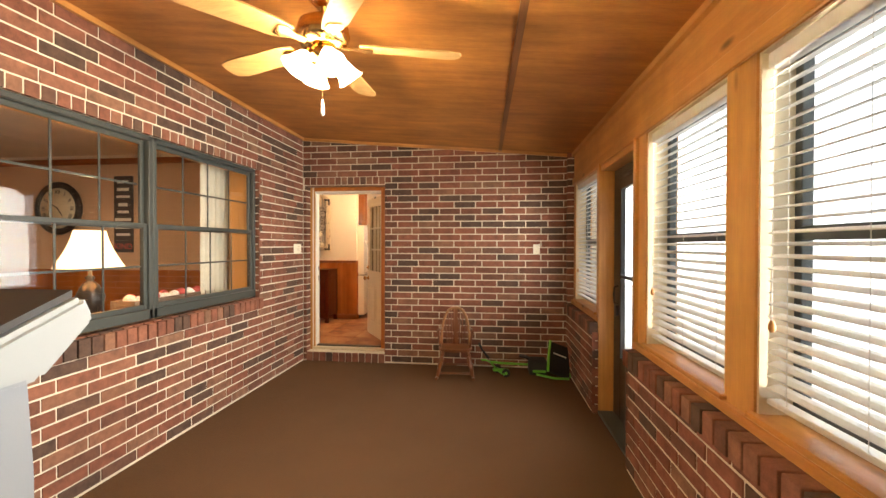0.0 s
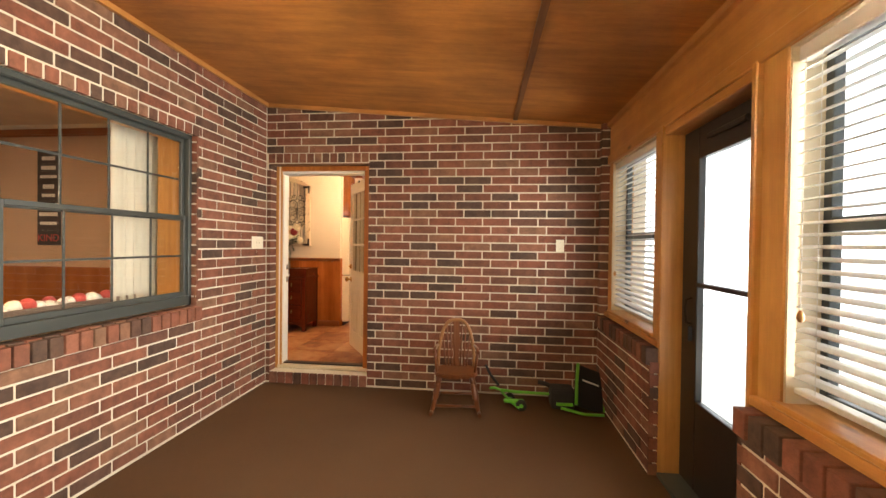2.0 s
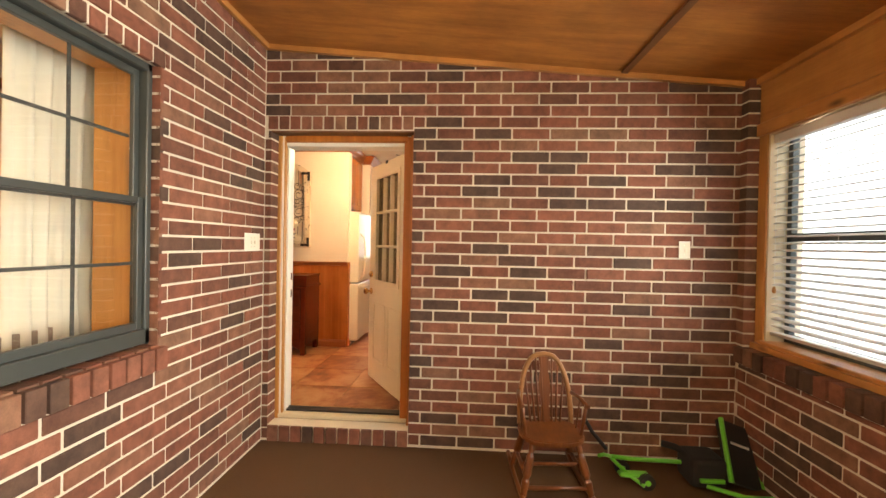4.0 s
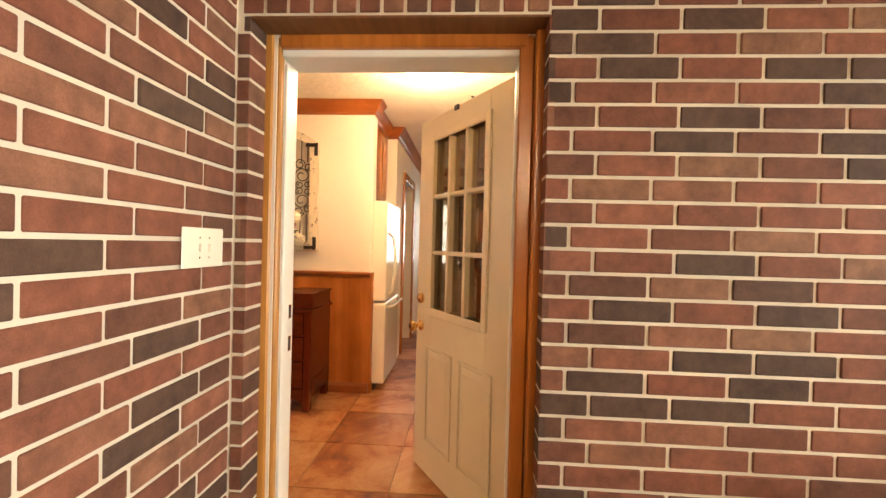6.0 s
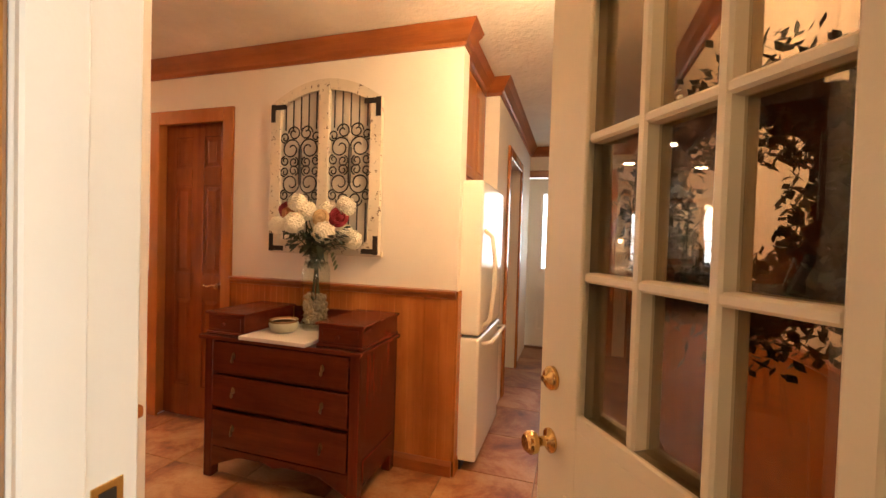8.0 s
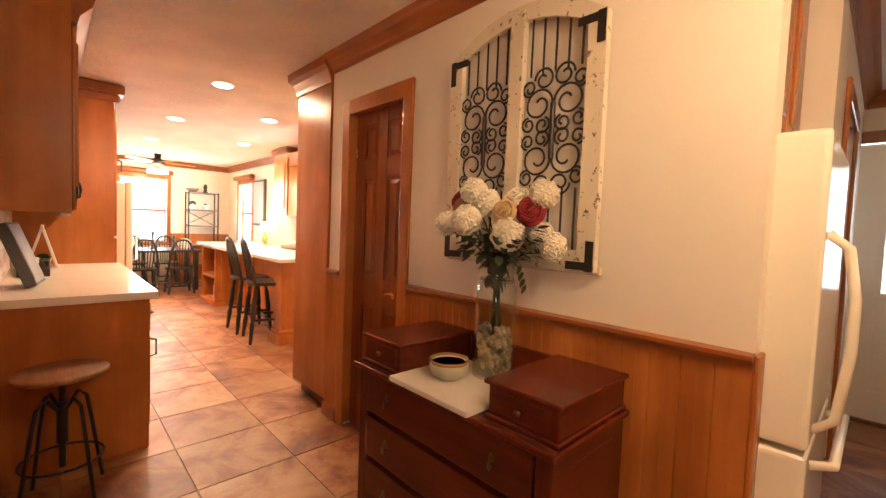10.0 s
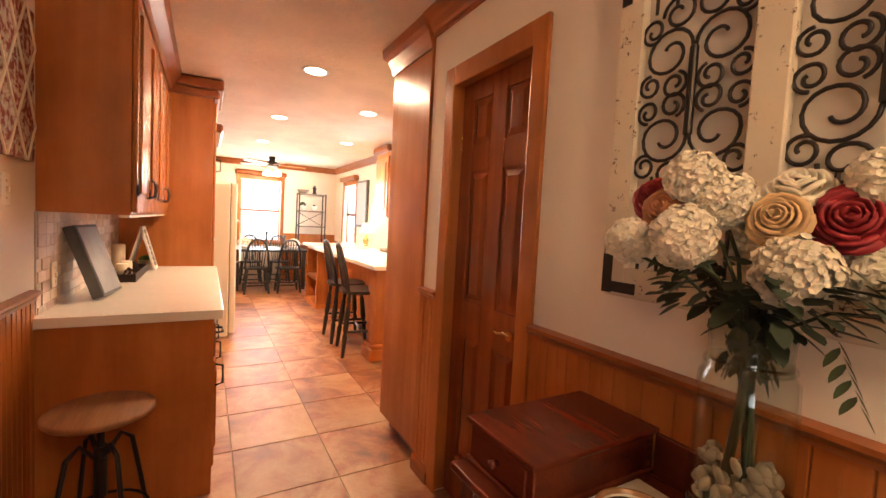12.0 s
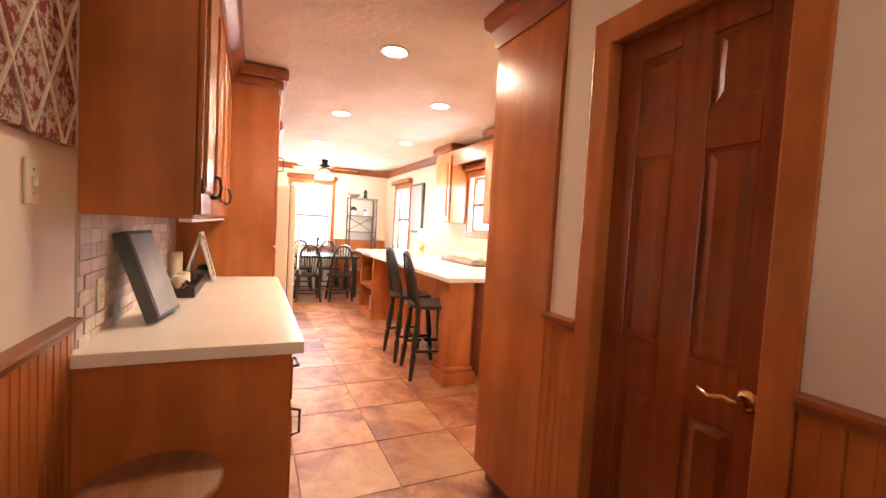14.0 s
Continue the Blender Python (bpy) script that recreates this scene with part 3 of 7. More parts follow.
for k in range(4800):
    a, r = rng.random() * 2 * math.pi, min(0.285, max(0.10, rng.gauss(0.185, 0.045)))
    c = Vector((r * math.cos(a), rng.uniform(-0.05, 0.025), r * math.sin(a)))
    d = Vector((rng.uniform(-1, 1), rng.uniform(-1, 1), rng.uniform(-1, 1))).normalized()
    s = d.cross(Vector((0.3, 0.5, 0.8))).normalized() * rng.uniform(0.005, 0.009)
    e = d * rng.uniform(0.018, 0.034)
    b.faces.new([b.verts.new(c), b.verts.new(c + e * 0.5 + s), b.verts.new(c + e), b.verts.new(c + e * 0.5 - s)])
part("leaves", b, LEAF, wreath)
b = B()
tube(b, [(0, 0.05, 0.66), (0, 0.0, 0.66), (0, 0.0, 0.2), (0, -0.03, 0.18), (0, -0.05, 0.2)], 0.005, 6)
part("hook", b, IRON, wreath, "black iron over-door hook")
wreath.matrix_basis = door.matrix_basis @ pose(0.46, -0.085, 1.385)

# switch plates
def switch_plate(name, at, turn, wide, high, label, toggles):
    s = thing(name, label, "switch")
    b = box(B(), -wide / 2, wide / 2, -0.006, 0, -high / 2, high / 2, 0.003)
    part("plate", b, PLASTIC, s)
    for k in range(toggles):
        u = (k - (toggles - 1) / 2) * 0.045
        part("toggle", box(B(), u - 0.005, u + 0.005, -0.016, -0.005, -0.012, 0.012, 0.002), PLASTIC, s)
        for z in (-0.03, 0.03):
            part("screw", cyl(B(), (u, -0.0075, z), (u, -0.005, z), 0.003, n=8), STEEL, s)
    s.matrix_basis = pose(*at, 0, 0, turn)
    return s


switch_plate("switch_plate", (0.535, YB - 0.002, 1.425), 0, 0.075, 0.115, "ivory single switch plate on the brick wall", 1)
switch_plate("switch_plate", (XL + 0.002, 4.875, 1.42), 90, 0.195, 0.12, "ivory double switch plate on the brick wall", 2)


# ---- porch: window side ----
for a, b_ in ((0.58, 0.78), (1.63, 1.83), (2.71, 2.85), (3.80, 3.93), (4.90, YB)):
    setting("window_post", box(B(), 0.955, 1.03, a, b_, 0.80, HZ + 0.01, 0.006), PLANK, "knotty pine post between windows", "trim")
setting("header_board", box(B(), 0.955, 1.03, -3.0, YB, HZ - 0.005, ceiling_z(1.0) + 0.04, 0.006), PLANK_Y, "plywood fascia above the windows", "trim")
setting("header_trim", box(B(), 0.935, 0.956, -3.0, YB, HZ - 0.005, HZ + 0.075, 0.005), PLANK_Y, "pine trim above the windows", "trim")
for a, b_ in WIN:
    w = tagged(new("window_porch"), "dark framed double-hung porch window with daylight behind", "window", "porch windows", "structure")
    x = 1.095
    f = B()
    for c, d, lo, hi in ((a, a + 0.045, 0.86, HZ), (b_ - 0.045, b_, 0.86, HZ), (a, b_, HZ - 0.04, HZ), (a, b_, 0.86, 0.91), (a, b_, 1.49, 1.54)):
        box(f, x - 0.02, x + 0.02, c, d, lo, hi, 0.003)
    part("window_frame", f, DARKFRAME, w)
    part("pane", box(B(), x - 0.002, x + 0.002, a + 0.03, b_ - 0.03, 0.9, HZ - 0.03), GLASS, w).visible_shadow = False
    jl = B()
    box(jl, 0.962, 1.075, b_ - 0.012, b_ + 0.002, 0.86, HZ)
    box(jl, 0.962, 1.075, a - 0.002, a + 0.012, 0.86, HZ)
    box(jl, 0.962, 1.075, a, b_, HZ - 0.012, HZ + 0.002)
    part("jamb_lining", jl, DOORCREAM, w)
    part("window_sill", box(B(), 0.93, 1.10, a - 0.02, b_ + 0.02, 0.838, 0.862, 0.006), PLANK_Y, w)
    bl = thing("window_blind", "white horizontal slat blind, lowered with slats open", "blind", "porch blinds")
    part("headrail", box(B(), 0.98, 1.03, a + 0.015, b_ - 0.015, HZ - 0.07, HZ - 0.015, 0.004), BLIND, bl)
    proto = None
    for k in range(27):
        z = HZ - 0.095 - k * 0.0425
        if proto is None:
            m = B()
            pts = [(-0.024, -0.0015), (0.0, 0.0025), (0.024, -0.0015), (0.024, -0.0045), (0.0, -0.0005), (-0.024, -0.0045)]
            prism(m, pts, a + 0.02, b_ - 0.02, "y")
            proto = mesh_of(m, "slat", BLIND)
        s = new("slat", proto)
        s.parent = bl
        s.matrix_basis = pose(1.006, 0, z, 0, -14, 0)
    for y in (a + 0.12, (a + b_) / 2, b_ - 0.12):
        part("ladder_cord", cyl(B(), (0.983, y, 0.93), (0.983, y, HZ - 0.05), 0.0012, n=5), BLIND, bl)
    part("bottom_rail", box(B(), 0.981, 1.031, a + 0.02, b_ - 0.02, 0.905, 0.925, 0.004), BLIND, bl)
    part("pull_cord", cyl(B(), (0.973, b_ - 0.06, 1.2), (0.973, b_ - 0.06, HZ - 0.04), 0.0015, n=5), BLIND, bl)
    part("tassel", lathe(B(), [(0.004, 0.03), (0.011, 0.015), (0.012, 0.0), (0.006, -0.012)], (0.973, b_ - 0.06, 1.18), 10), YELLOWWOOD, bl, "turned wooden cord tassel")
for a, b_ in ((-3.0, 2.85), (3.79, YB)):
    setting("sill_board", box(B(), 0.925, 1.04, a, b_, 0.798, 0.838, 0.008, 2), PLANK_Y, "thick pine sill board on the low brick wall", "trim")
# doorway to the outside with a black storm door
for y0, y1 in ((2.85, 2.885), (3.755, 3.80)):
    setting("door_post", box(B(), 0.93, 1.13, y0, y1, 0.0, HZ + 0.01, 0.006), PLANK, "pine jamb of the outer door", "trim")
setting("door_head", box(B(), 0.945, 1.13, 2.885, 3.755, 2.115, HZ - 0.006, 0.005), PLANK_Y, "pine outer door head", "trim")
sd = thing("storm_door", "black storm door with full-length glass, closed", "door")
b = B()
for c, d, lo, hi in ((2.885, 2.99, 0.03, 2.115), (3.575, 3.755, 0.03, 2.115), (2.99, 3.575, 1.935, 2.115), (2.99, 3.575, 0.03, 0.545), (2.99, 3.575, 1.20, 1.225)):
    box(b, 1.06, 1.10, c, d, lo, hi, 0.004)
part("door_leaf", b, BLACK, sd)
part("pane", box(B(), 1.078, 1.082, 2.99, 3.575, 0.545, 1.935), GLASS, sd).visible_shadow = False
part("door_handle", tube(B(), [(1.06, 3.635, 0.98), (1.03, 3.635, 0.99), (1.025, 3.635, 1.06), (1.03, 3.635, 1.12), (1.06, 3.635, 1.13)], 0.008), BLACK, sd, "black pull handle")
part("lock_box", box(B(), 1.035, 1.06, 3.615, 3.655, 0.88, 0.97, 0.004), BLACK, sd)
part("door_closer", cyl(B(), (1.045, 3.1, 2.03), (1.045, 3.45, 2.03), 0.014), BLACK, sd, "black pneumatic closer")
setting("door_sill", box(B(), 0.93, 1.25, 2.85, 3.76, 0.0, 0.028, 0.004), DARKFRAME, "dark metal door sill", "trim")

# ceiling battens and edge mouldings
def slope_bar(name, x0, x1, y0, y1, drop, material, label, skew=0.0):
    b = B()
    vs = [b.verts.new((x, y, ceiling_z(x) + dz)) for dz in (-drop, 0.01) for x, y in ((x0 + skew, y0), (x1 + skew, y0), (x1, y1), (x0, y1))]
    for f in ((3, 2, 1, 0), (4, 5, 6, 7), (0, 1, 5, 4), (1, 2, 6, 5), (2, 3, 7, 6), (3, 0, 4, 7)):
        b.faces.new([vs[i] for i in f])
    return setting(name, b, material, label, "trim")


slope_bar("ceiling_batten", 0.082, 0.122, -3.0, YB - 0.03, 0.014, DARK_BEAM, "dark stained batten on the plywood ceiling", 0.13)
slope_bar("ceiling_batten", -1.36, -1.325, -3.0, -1.2, 0.012, PLANK_Y, "batten on the plywood ceiling")
slope_bar("ceiling_trim", XL, 0.955, YB - 0.035, YB - 0.002, 0.035, PLANK_X, "pine moulding along the ceiling")
slope_bar("ceiling_trim", XL + 0.002, XL + 0.03, -3.0, YB - 0.035, 0.035, PLANK_Y, "pine moulding along the ceiling")
slope_bar("ceiling_trim", 0.925, 0.955, -3.0, YB - 0.035, 0.04, PLANK_Y, "pine moulding along the ceiling")

# ---- porch: things ----
fan = thing("ceiling_fan", "brass ceiling fan with five pale blades and lit glass shades", "ceiling fan")
FX, FY = -0.80, 1.92
FZ = ceiling_z(FX)
part("canopy", lathe(B(), [(0.03, -0.09), (0.07, -0.05), (0.075, 0.01)], (FX, FY, FZ), 20), BRASS, fan)
part("downrod", cyl(B(), (FX, FY, FZ - 0.16), (FX, FY, FZ - 0.03), 0.012), BRASS, fan)
part("motor", lathe(B(), [(0.05, -0.06), (0.11, -0.045), (0.125, 0.0), (0.115, 0.05), (0.06, 0.085), (0.02, 0.095)], (FX, FY, 2.47), 28), BRASS, fan)
BLADE = wood("pale_ash_blade", (0.66, 0.44, 0.19), (0.45, 0.25, 0.08), 0.35, "x", 1.5)
for k in range(5):
    ang = 16.6 + 72 * k
    m = Matrix.Translation((FX, FY, 2.425)) @ pose(0, 0, 0, 0, 0, ang) @ pose(0, 0, 0, 11, 0, 0)
    b = B()
    out = [(0.17, -0.045), (0.24, -0.06), (0.60, -0.072), (0.655, -0.055), (0.67, -0.02), (0.67, 0.02), (0.655, 0.055), (0.60, 0.072), (0.24, 0.06), (0.17, 0.045)]
    prism(b, out, -0.004, 0.004, "z")
    bmesh.ops.transform(b, matrix=m, verts=b.verts)
    bl = part("blade", b, BLADE, fan, "pale wooden blade")
    b = B()
    prism(b, [(0.09, -0.015), (0.15, -0.018), (0.2, -0.04), (0.235, -0.03), (0.235, 0.03), (0.2, 0.04), (0.15, 0.018), (0.09, 0.015)], -0.011, -0.005, "z")
    bmesh.ops.transform(b, matrix=m, verts=b.verts)
    part("blade_iron", b, BRASS, bl)
part("light_fitter", lathe(B(), [(0.02, -0.07), (0.06, -0.05), (0.07, 0.0), (0.05, 0.02)], (FX, FY, 2.39), 20), BRASS, fan)
for k in range(4):
    a = radians(38 + 90 * k)
    m = Matrix.Translation((FX + 0.075 * math.cos(a), FY + 0.075 * math.sin(a), 2.365)) @ pose(0, 0, 0, 0, 0, math.degrees(a)) @ pose(0, 0, 0, 0, -38, 0)
    part("glass_shade", lathe(B(), [(0.02, 0.0), (0.032, -0.012), (0.042, -0.04), (0.05, -0.075), (0.066, -0.1), (0.06, -0.099), (0.02, -0.05)], (0, 0, 0), 18, m), BULB, fan, "frosted glass shade, lit")
part("pull_chain", cyl(B(), (FX, FY - 0.01, 2.13), (FX, FY - 0.01, 2.33), 0.0018, n=5), BRASS, fan)
part("chain_pull", lathe(B(), [(0.003, 0.04), (0.008, 0.0), (0.01, -0.025), (0.004, -0.035)], (FX, FY - 0.01, 2.12), 10), WHITE, fan, "white chain pull")
lamp("POINT", "fan_light", 138, (1.0, 0.76, 0.47), Matrix.Translation((FX, FY, 2.27)), 0.07)


def spindle(bm, a, b, r, n=8):
    a, b = Vector(a), Vector(b)
    tube(bm, [a.lerp(b, t) for t in (0, 0.2, 0.5, 0.8, 1)], r, n)


def windsor(name, label, group, wood_m, seat_z, seat_w, seat_d, back_h, leg_spread, arms, spindles, splat=False, thick=1.0):
    """Windsor chair facing -y with its base at the origin: saddle seat, four turned legs, stretchers, hoop back."""
    c = thing(name, label, "chair", group)
    out = []
    for k in range(20):
        a = 2 * math.pi * k / 20
        out.append((seat_w / 2 * math.copysign(abs(math.cos(a)) ** 0.7, math.cos(a)), seat_d / 2 * math.copysign(abs(math.sin(a)) ** 0.75, math.sin(a))))
    b = prism(B(), out, seat_z - 0.018, seat_z + 0.014, "z")
    bmesh.ops.bevel(b, geom=list(b.edges), offset=0.007, segments=2, affect="EDGES")
    part("seat", b, wood_m, c)
    feet = []
    for sx in (-1, 1):
        for sy in (-1, 1):
            top = Vector((sx * seat_w * 0.34, sy * seat_d * 0.32, seat_z - 0.015))
            foot = Vector((sx * (seat_w * 0.34 + leg_spread), sy * (seat_d * 0.32 + leg_spread), 0))
            m = B()
            ks = ((0, 0.011), (0.12, 0.014), (0.18, 0.010), (0.24, 0.016), (0.55, 0.019), (0.62, 0.011), (0.67, 0.017), (1.0, 0.011))
            pts = [top.lerp(foot, t) for t, _ in ks]
            for (p, q), (r0, r1) in zip(zip(pts, pts[1:]), zip([r for _, r in ks], [r for _, r in ks][1:])):
                cyl(m, p, q, r0 * thick, r1 * thick, 10)
            part("leg", m, wood_m, c)
            feet.append((top, foot))
    def on(i, t):
        return feet[i][0].lerp(feet[i][1], t)
    part("stretcher", tube(B(), [on(0, 0.6), on(0, 0.6).lerp(on(1, 0.6), 0.5), on(1, 0.6)], 0.009 * thick), wood_m, c)
    part("stretcher", tube(B(), [on(2, 0.6), on(2, 0.6).lerp(on(3, 0.6), 0.5), on(3, 0.6)], 0.009 * thick), wood_m, c)
    part("stretcher", tube(B(), [on(0, 0.6).lerp(on(1, 0.6), 0.5), on(2, 0.6).lerp(on(3, 0.6), 0.5)], 0.009 * thick), wood_m, c)
    part("stretcher", tube(B(), [on(0, 0.78), on(2, 0.78)], 0.009 * thick), wood_m, c)
    hoop = []
    w = seat_w * 0.43
    for k in range(21):
        a = math.pi * k / 20
        hoop.append((w * math.copysign(abs(math.cos(a)) ** 0.75, math.cos(a)), seat_d * 0.36 + 0.10 * math.sin(a) * back_h / 0.5, seat_z + back_h * math.sin(a) ** 0.85))
    part("hoop", tube(B(), hoop, 0.0125 * thick, 8), wood_m, c)
    for k in range(spindles):
        u = (k + 1) / (spindles + 1) * 2 - 1
        zt = back_h * (1 - abs(u) ** 2.6) ** 0.5
        base, top = (u * w * 0.72, seat_d * 0.36, seat_z), (u * w * 0.97, seat_d * 0.36 + 0.1 * zt / 0.5 * 0.96, seat_z + zt * 0.97)
        if splat and k == spindles // 2:
            m = prism(B(), [(-0.035, 0), (-0.022, 0.3), (-0.04, 0.55), (-0.025, 0.8), (-0.035, 1), (0.035, 1), (0.025, 0.8), (0.04, 0.55), (0.022, 0.3), (0.035, 0)], -0.005, 0.005, "y")
            for v in m.verts:
                v.co = Vector((v.co.x, base[1] + v.co.y + (top[1] - base[1]) * v.co.z, seat_z + zt * 0.97 * v.co.z))
            part("splat", m, wood_m, c, "pierced back splat")
            continue
        part("spindle", tube(B(), [base, Vector(base).lerp(Vector(top), 0.5), top], 0.0055 * thick, 6), wood_m, c)
    if arms:
        za = seat_z + back_h * 0.46
        for s in (-1, 1):
            part("arm", tube(B(), [(s * w * 1.0, seat_d * 0.36 + 0.04, za), (s * w * 1.15, 0.05, za), (s * w * 1.17, -seat_d * 0.28, za - 0.005)], 0.013), wood_m, c)
            part("arm_post", tube(B(), [(s * w * 1.0, -seat_d * 0.18, seat_z), (s * w * 1.15, -seat_d * 0.22, za)], 0.009 * thick), wood_m, c)
            part("arm_post", tube(B(), [(s * w * 1.0, seat_d * 0.1, seat_z), (s * w * 1.13, seat_d * 0.08, za)], 0.006), wood_m, c)
    return c


CHAIRWOOD = wood("worn_maple", (0.18, 0.058, 0.016), (0.085, 0.027, 0.008), 0.3, "z")
child = windsor("childs_chair", "small worn maple hoop-back armchair against the brick wall", "", CHAIRWOOD, 0.31, 0.38, 0.33, 0.42, 0.07, True, 8, True, 1.35)
for s in (-1, 1):
    part("rocker", tube(B(), [(s * 0.199, y, 0.012 + 0.32 * y * y) for y in np.linspace(-0.3, 0.3, 9)], 0.014, 8), CHAIRWOOD, child)
# paler hoop: worn wood, with its bright highlight painted into the colour
PALEHOOP = wood("highlit_worn_wood", (0.36, 0.19, 0.075), (0.20, 0.09, 0.035), 0.3, "x")
for p in child.children:
    if p.name.startswith("hoop"):
        p.data.materials[0] = PALEHOOP
child.matrix_basis = pose(-0.40, 4.69, 0.002, 0, 0, 4)

LIME = painted("lime_enamel", (0.14, 0.52, 0.045), 0.3, 0.05)
RUBBER = painted("black_fabric", (0.012, 0.012, 0.013), 0.75, 0.2, 300, 0.5)
toy = thing("folding_ride_toy", "lime green and black folded ride-on toy in the corner", "toy")
part("main_tube", tube(B(), [(0.0, 4.80, 0.13), (0.12, 4.80, 0.12), (0.45, 4.80, 0.115), (0.56, 4.80, 0.13)], 0.013), LIME, toy)
part("fork", tube(B(), [(0.0, 4.80, 0.13), (-0.06, 4.76, 0.16), (-0.1, 4.72, 0.17)], 0.011), LIME, toy)
part("fork", tube(B(), [(0.0, 4.80, 0.12), (0.08, 4.72, 0.06), (0.15, 4.66, 0.03)], 0.011), LIME, toy)
part("foot_plate", box(B(), 0.02, 0.2, 4.70, 4.76, 0.05, 0.075, 0.01), LIME, toy)
for x, y in ((0.17, 4.68), (0.08, 4.84)):
    w = part("wheel", cyl(B(), (x, y - 0.015, 0.045), (x, y + 0.015, 0.045), 0.045, n=20), RUBBER, toy)
    part("hub", cyl(B(), (x, y - 0.018, 0.045), (x, y + 0.018, 0.045), 0.017, n=12), LIME, w)
b = box(B(), 0.42, 0.62, 4.66, 4.86, 0.03, 0.20, 0.03, 2)
part("seat_base", b, RUBBER, toy)
part("seat_strap", box(B(), 0.46, 0.60, 4.648, 4.664, 0.07, 0.095, 0.004), LIME, toy)
b = box(B(), -0.15, 0.15, -0.02, 0.02, 0, 0.36, 0.02, 2)
bmesh.ops.transform(b, matrix=pose(0.74, 4.70, 0.03, -28, 22, 24), verts=b.verts)
part("back_panel", b, RUBBER, toy)
for u in (-0.155, 0.155):
    b = tube(B(), [(u, -0.02, 0), (u, -0.024, 0.18), (u * 0.9, -0.02, 0.36)], 0.014)
    bmesh.ops.transform(b, matrix=pose(0.74, 4.70, 0.03, -28, 22, 24), verts=b.verts)
    part("back_tube", b, LIME, toy)
b = box(B(), -0.09, 0.09, -0.0235, -0.0205, 0.22, 0.235)
bmesh.ops.transform(b, matrix=pose(0.74, 4.70, 0.03, -28, 22, 24), verts=b.verts)
part("label_bar", b, WHITE, toy)
part("rear_rail", tube(B(), [(0.5, 4.66, 0.05), (0.68, 4.60, 0.03), (0.84, 4.60, 0.03)], 0.012), LIME, toy)
part("handlebar", tube(B(), [(-0.14, 4.9, 0.32), (-0.1, 4.86, 0.25), (-0.02, 4.83, 0.16)], 0.012), RUBBER, toy)
part("grip", tube(B(), [(0.33, 4.86, 0.2), (0.4, 4.84, 0.19), (0.46, 4.8, 0.17)], 0.02), RUBBER, toy)

tm = thing("treadmill", "grey treadmill with white upright and black console", "treadmill")
SILVER = painted("silver_plastic", (0.30, 0.32, 0.33), 0.35, 0.04)
PALE = painted("pale_grey_plastic", (0.24, 0.255, 0.285), 0.4, 0.03)
TXc, TYc = -1.52, 0.86
for s in (-1, 1):
    b = prism(B(), [(-0.06, 0.0), (0.05, 0.0), (0.05, 0.9), (0.035, 1.15), (-0.05, 1.15), (-0.06, 0.9)], TXc + s * 0.37 - 0.025, TXc + s * 0.37 + 0.025, "x")
    bmesh.ops.translate(b, vec=(0, TYc, 0), verts=b.verts)
    bmesh.ops.bevel(b, geom=list(b.edges), offset=0.008, segments=2, affect="EDGES")
    up = part("upright", b, PALE, tm, "white upright with raised lettering bars")
    for k in range(7):
        z = 0.50 + k * 0.085
        part("raised_bar", box(B(), TXc + s * 0.37 - 0.018, TXc + s * 0.37 + 0.018, TYc - 0.066, TYc - 0.055, z, z + 0.05, 0.003), PALE, up)
b = prism(B(), [(-0.17, 1.12), (-0.23, 1.17), (0.17, 1.33), (0.20, 1.26), (0.06, 1.13)], TXc - 0.43, TXc + 0.41, "x")
bmesh.ops.translate(b, vec=(0, TYc, 0), verts=b.verts)
bmesh.ops.bevel(b, geom=list(b.edges), offset=0.015, segments=2, affect="EDGES")
con = part("console", b, SILVER, tm, "silver console housing")
b = prism(B(), [(-0.20, 1.186), (0.15, 1.326), (0.15, 1.346), (-0.20, 1.206)], TXc - 0.41, TXc + 0.385, "x")
bmesh.ops.translate(b, vec=(0, TYc, 0), verts=b.verts)
part("console_face", b, BLACK, con, "glossy black console face")
b = prism(B(), [(-0.06, 1.262), (-0.01, 1.282), (-0.01, 1.289), (-0.06, 1.269)], TXc - 0.3, TXc + 0.36, "x")
bmesh.ops.translate(b, vec=(0, TYc, 0), verts=b.verts)
part("console_strip", b, SILVER, con)
part("deck", box(B(), TXc - 0.4, TXc + 0.4, TYc - 1.75, TYc + 0.1, 0.0, 0.17, 0.02, 2), SILVER, tm)
part("belt", box(B(), TXc - 0.25, TXc + 0.25, TYc - 1.7, TYc - 0.15, 0.165, 0.178), RUBBER, tm)
part("motor_cover", box(B(), TXc - 0.36, TXc + 0.36, TYc - 0.2, TYc + 0.16, 0.12, 0.28, 0.04, 3), BLACK, tm)
for s in (-1, 1):
    part("handrail", tube(B(), [(TXc + s * 0.37, TYc - 0.04, 1.12), (TXc + s * 0.37, TYc - 0.3, 1.08), (TXc + s * 0.37, TYc - 0.5, 0.95)], 0.02), BLACK, tm)

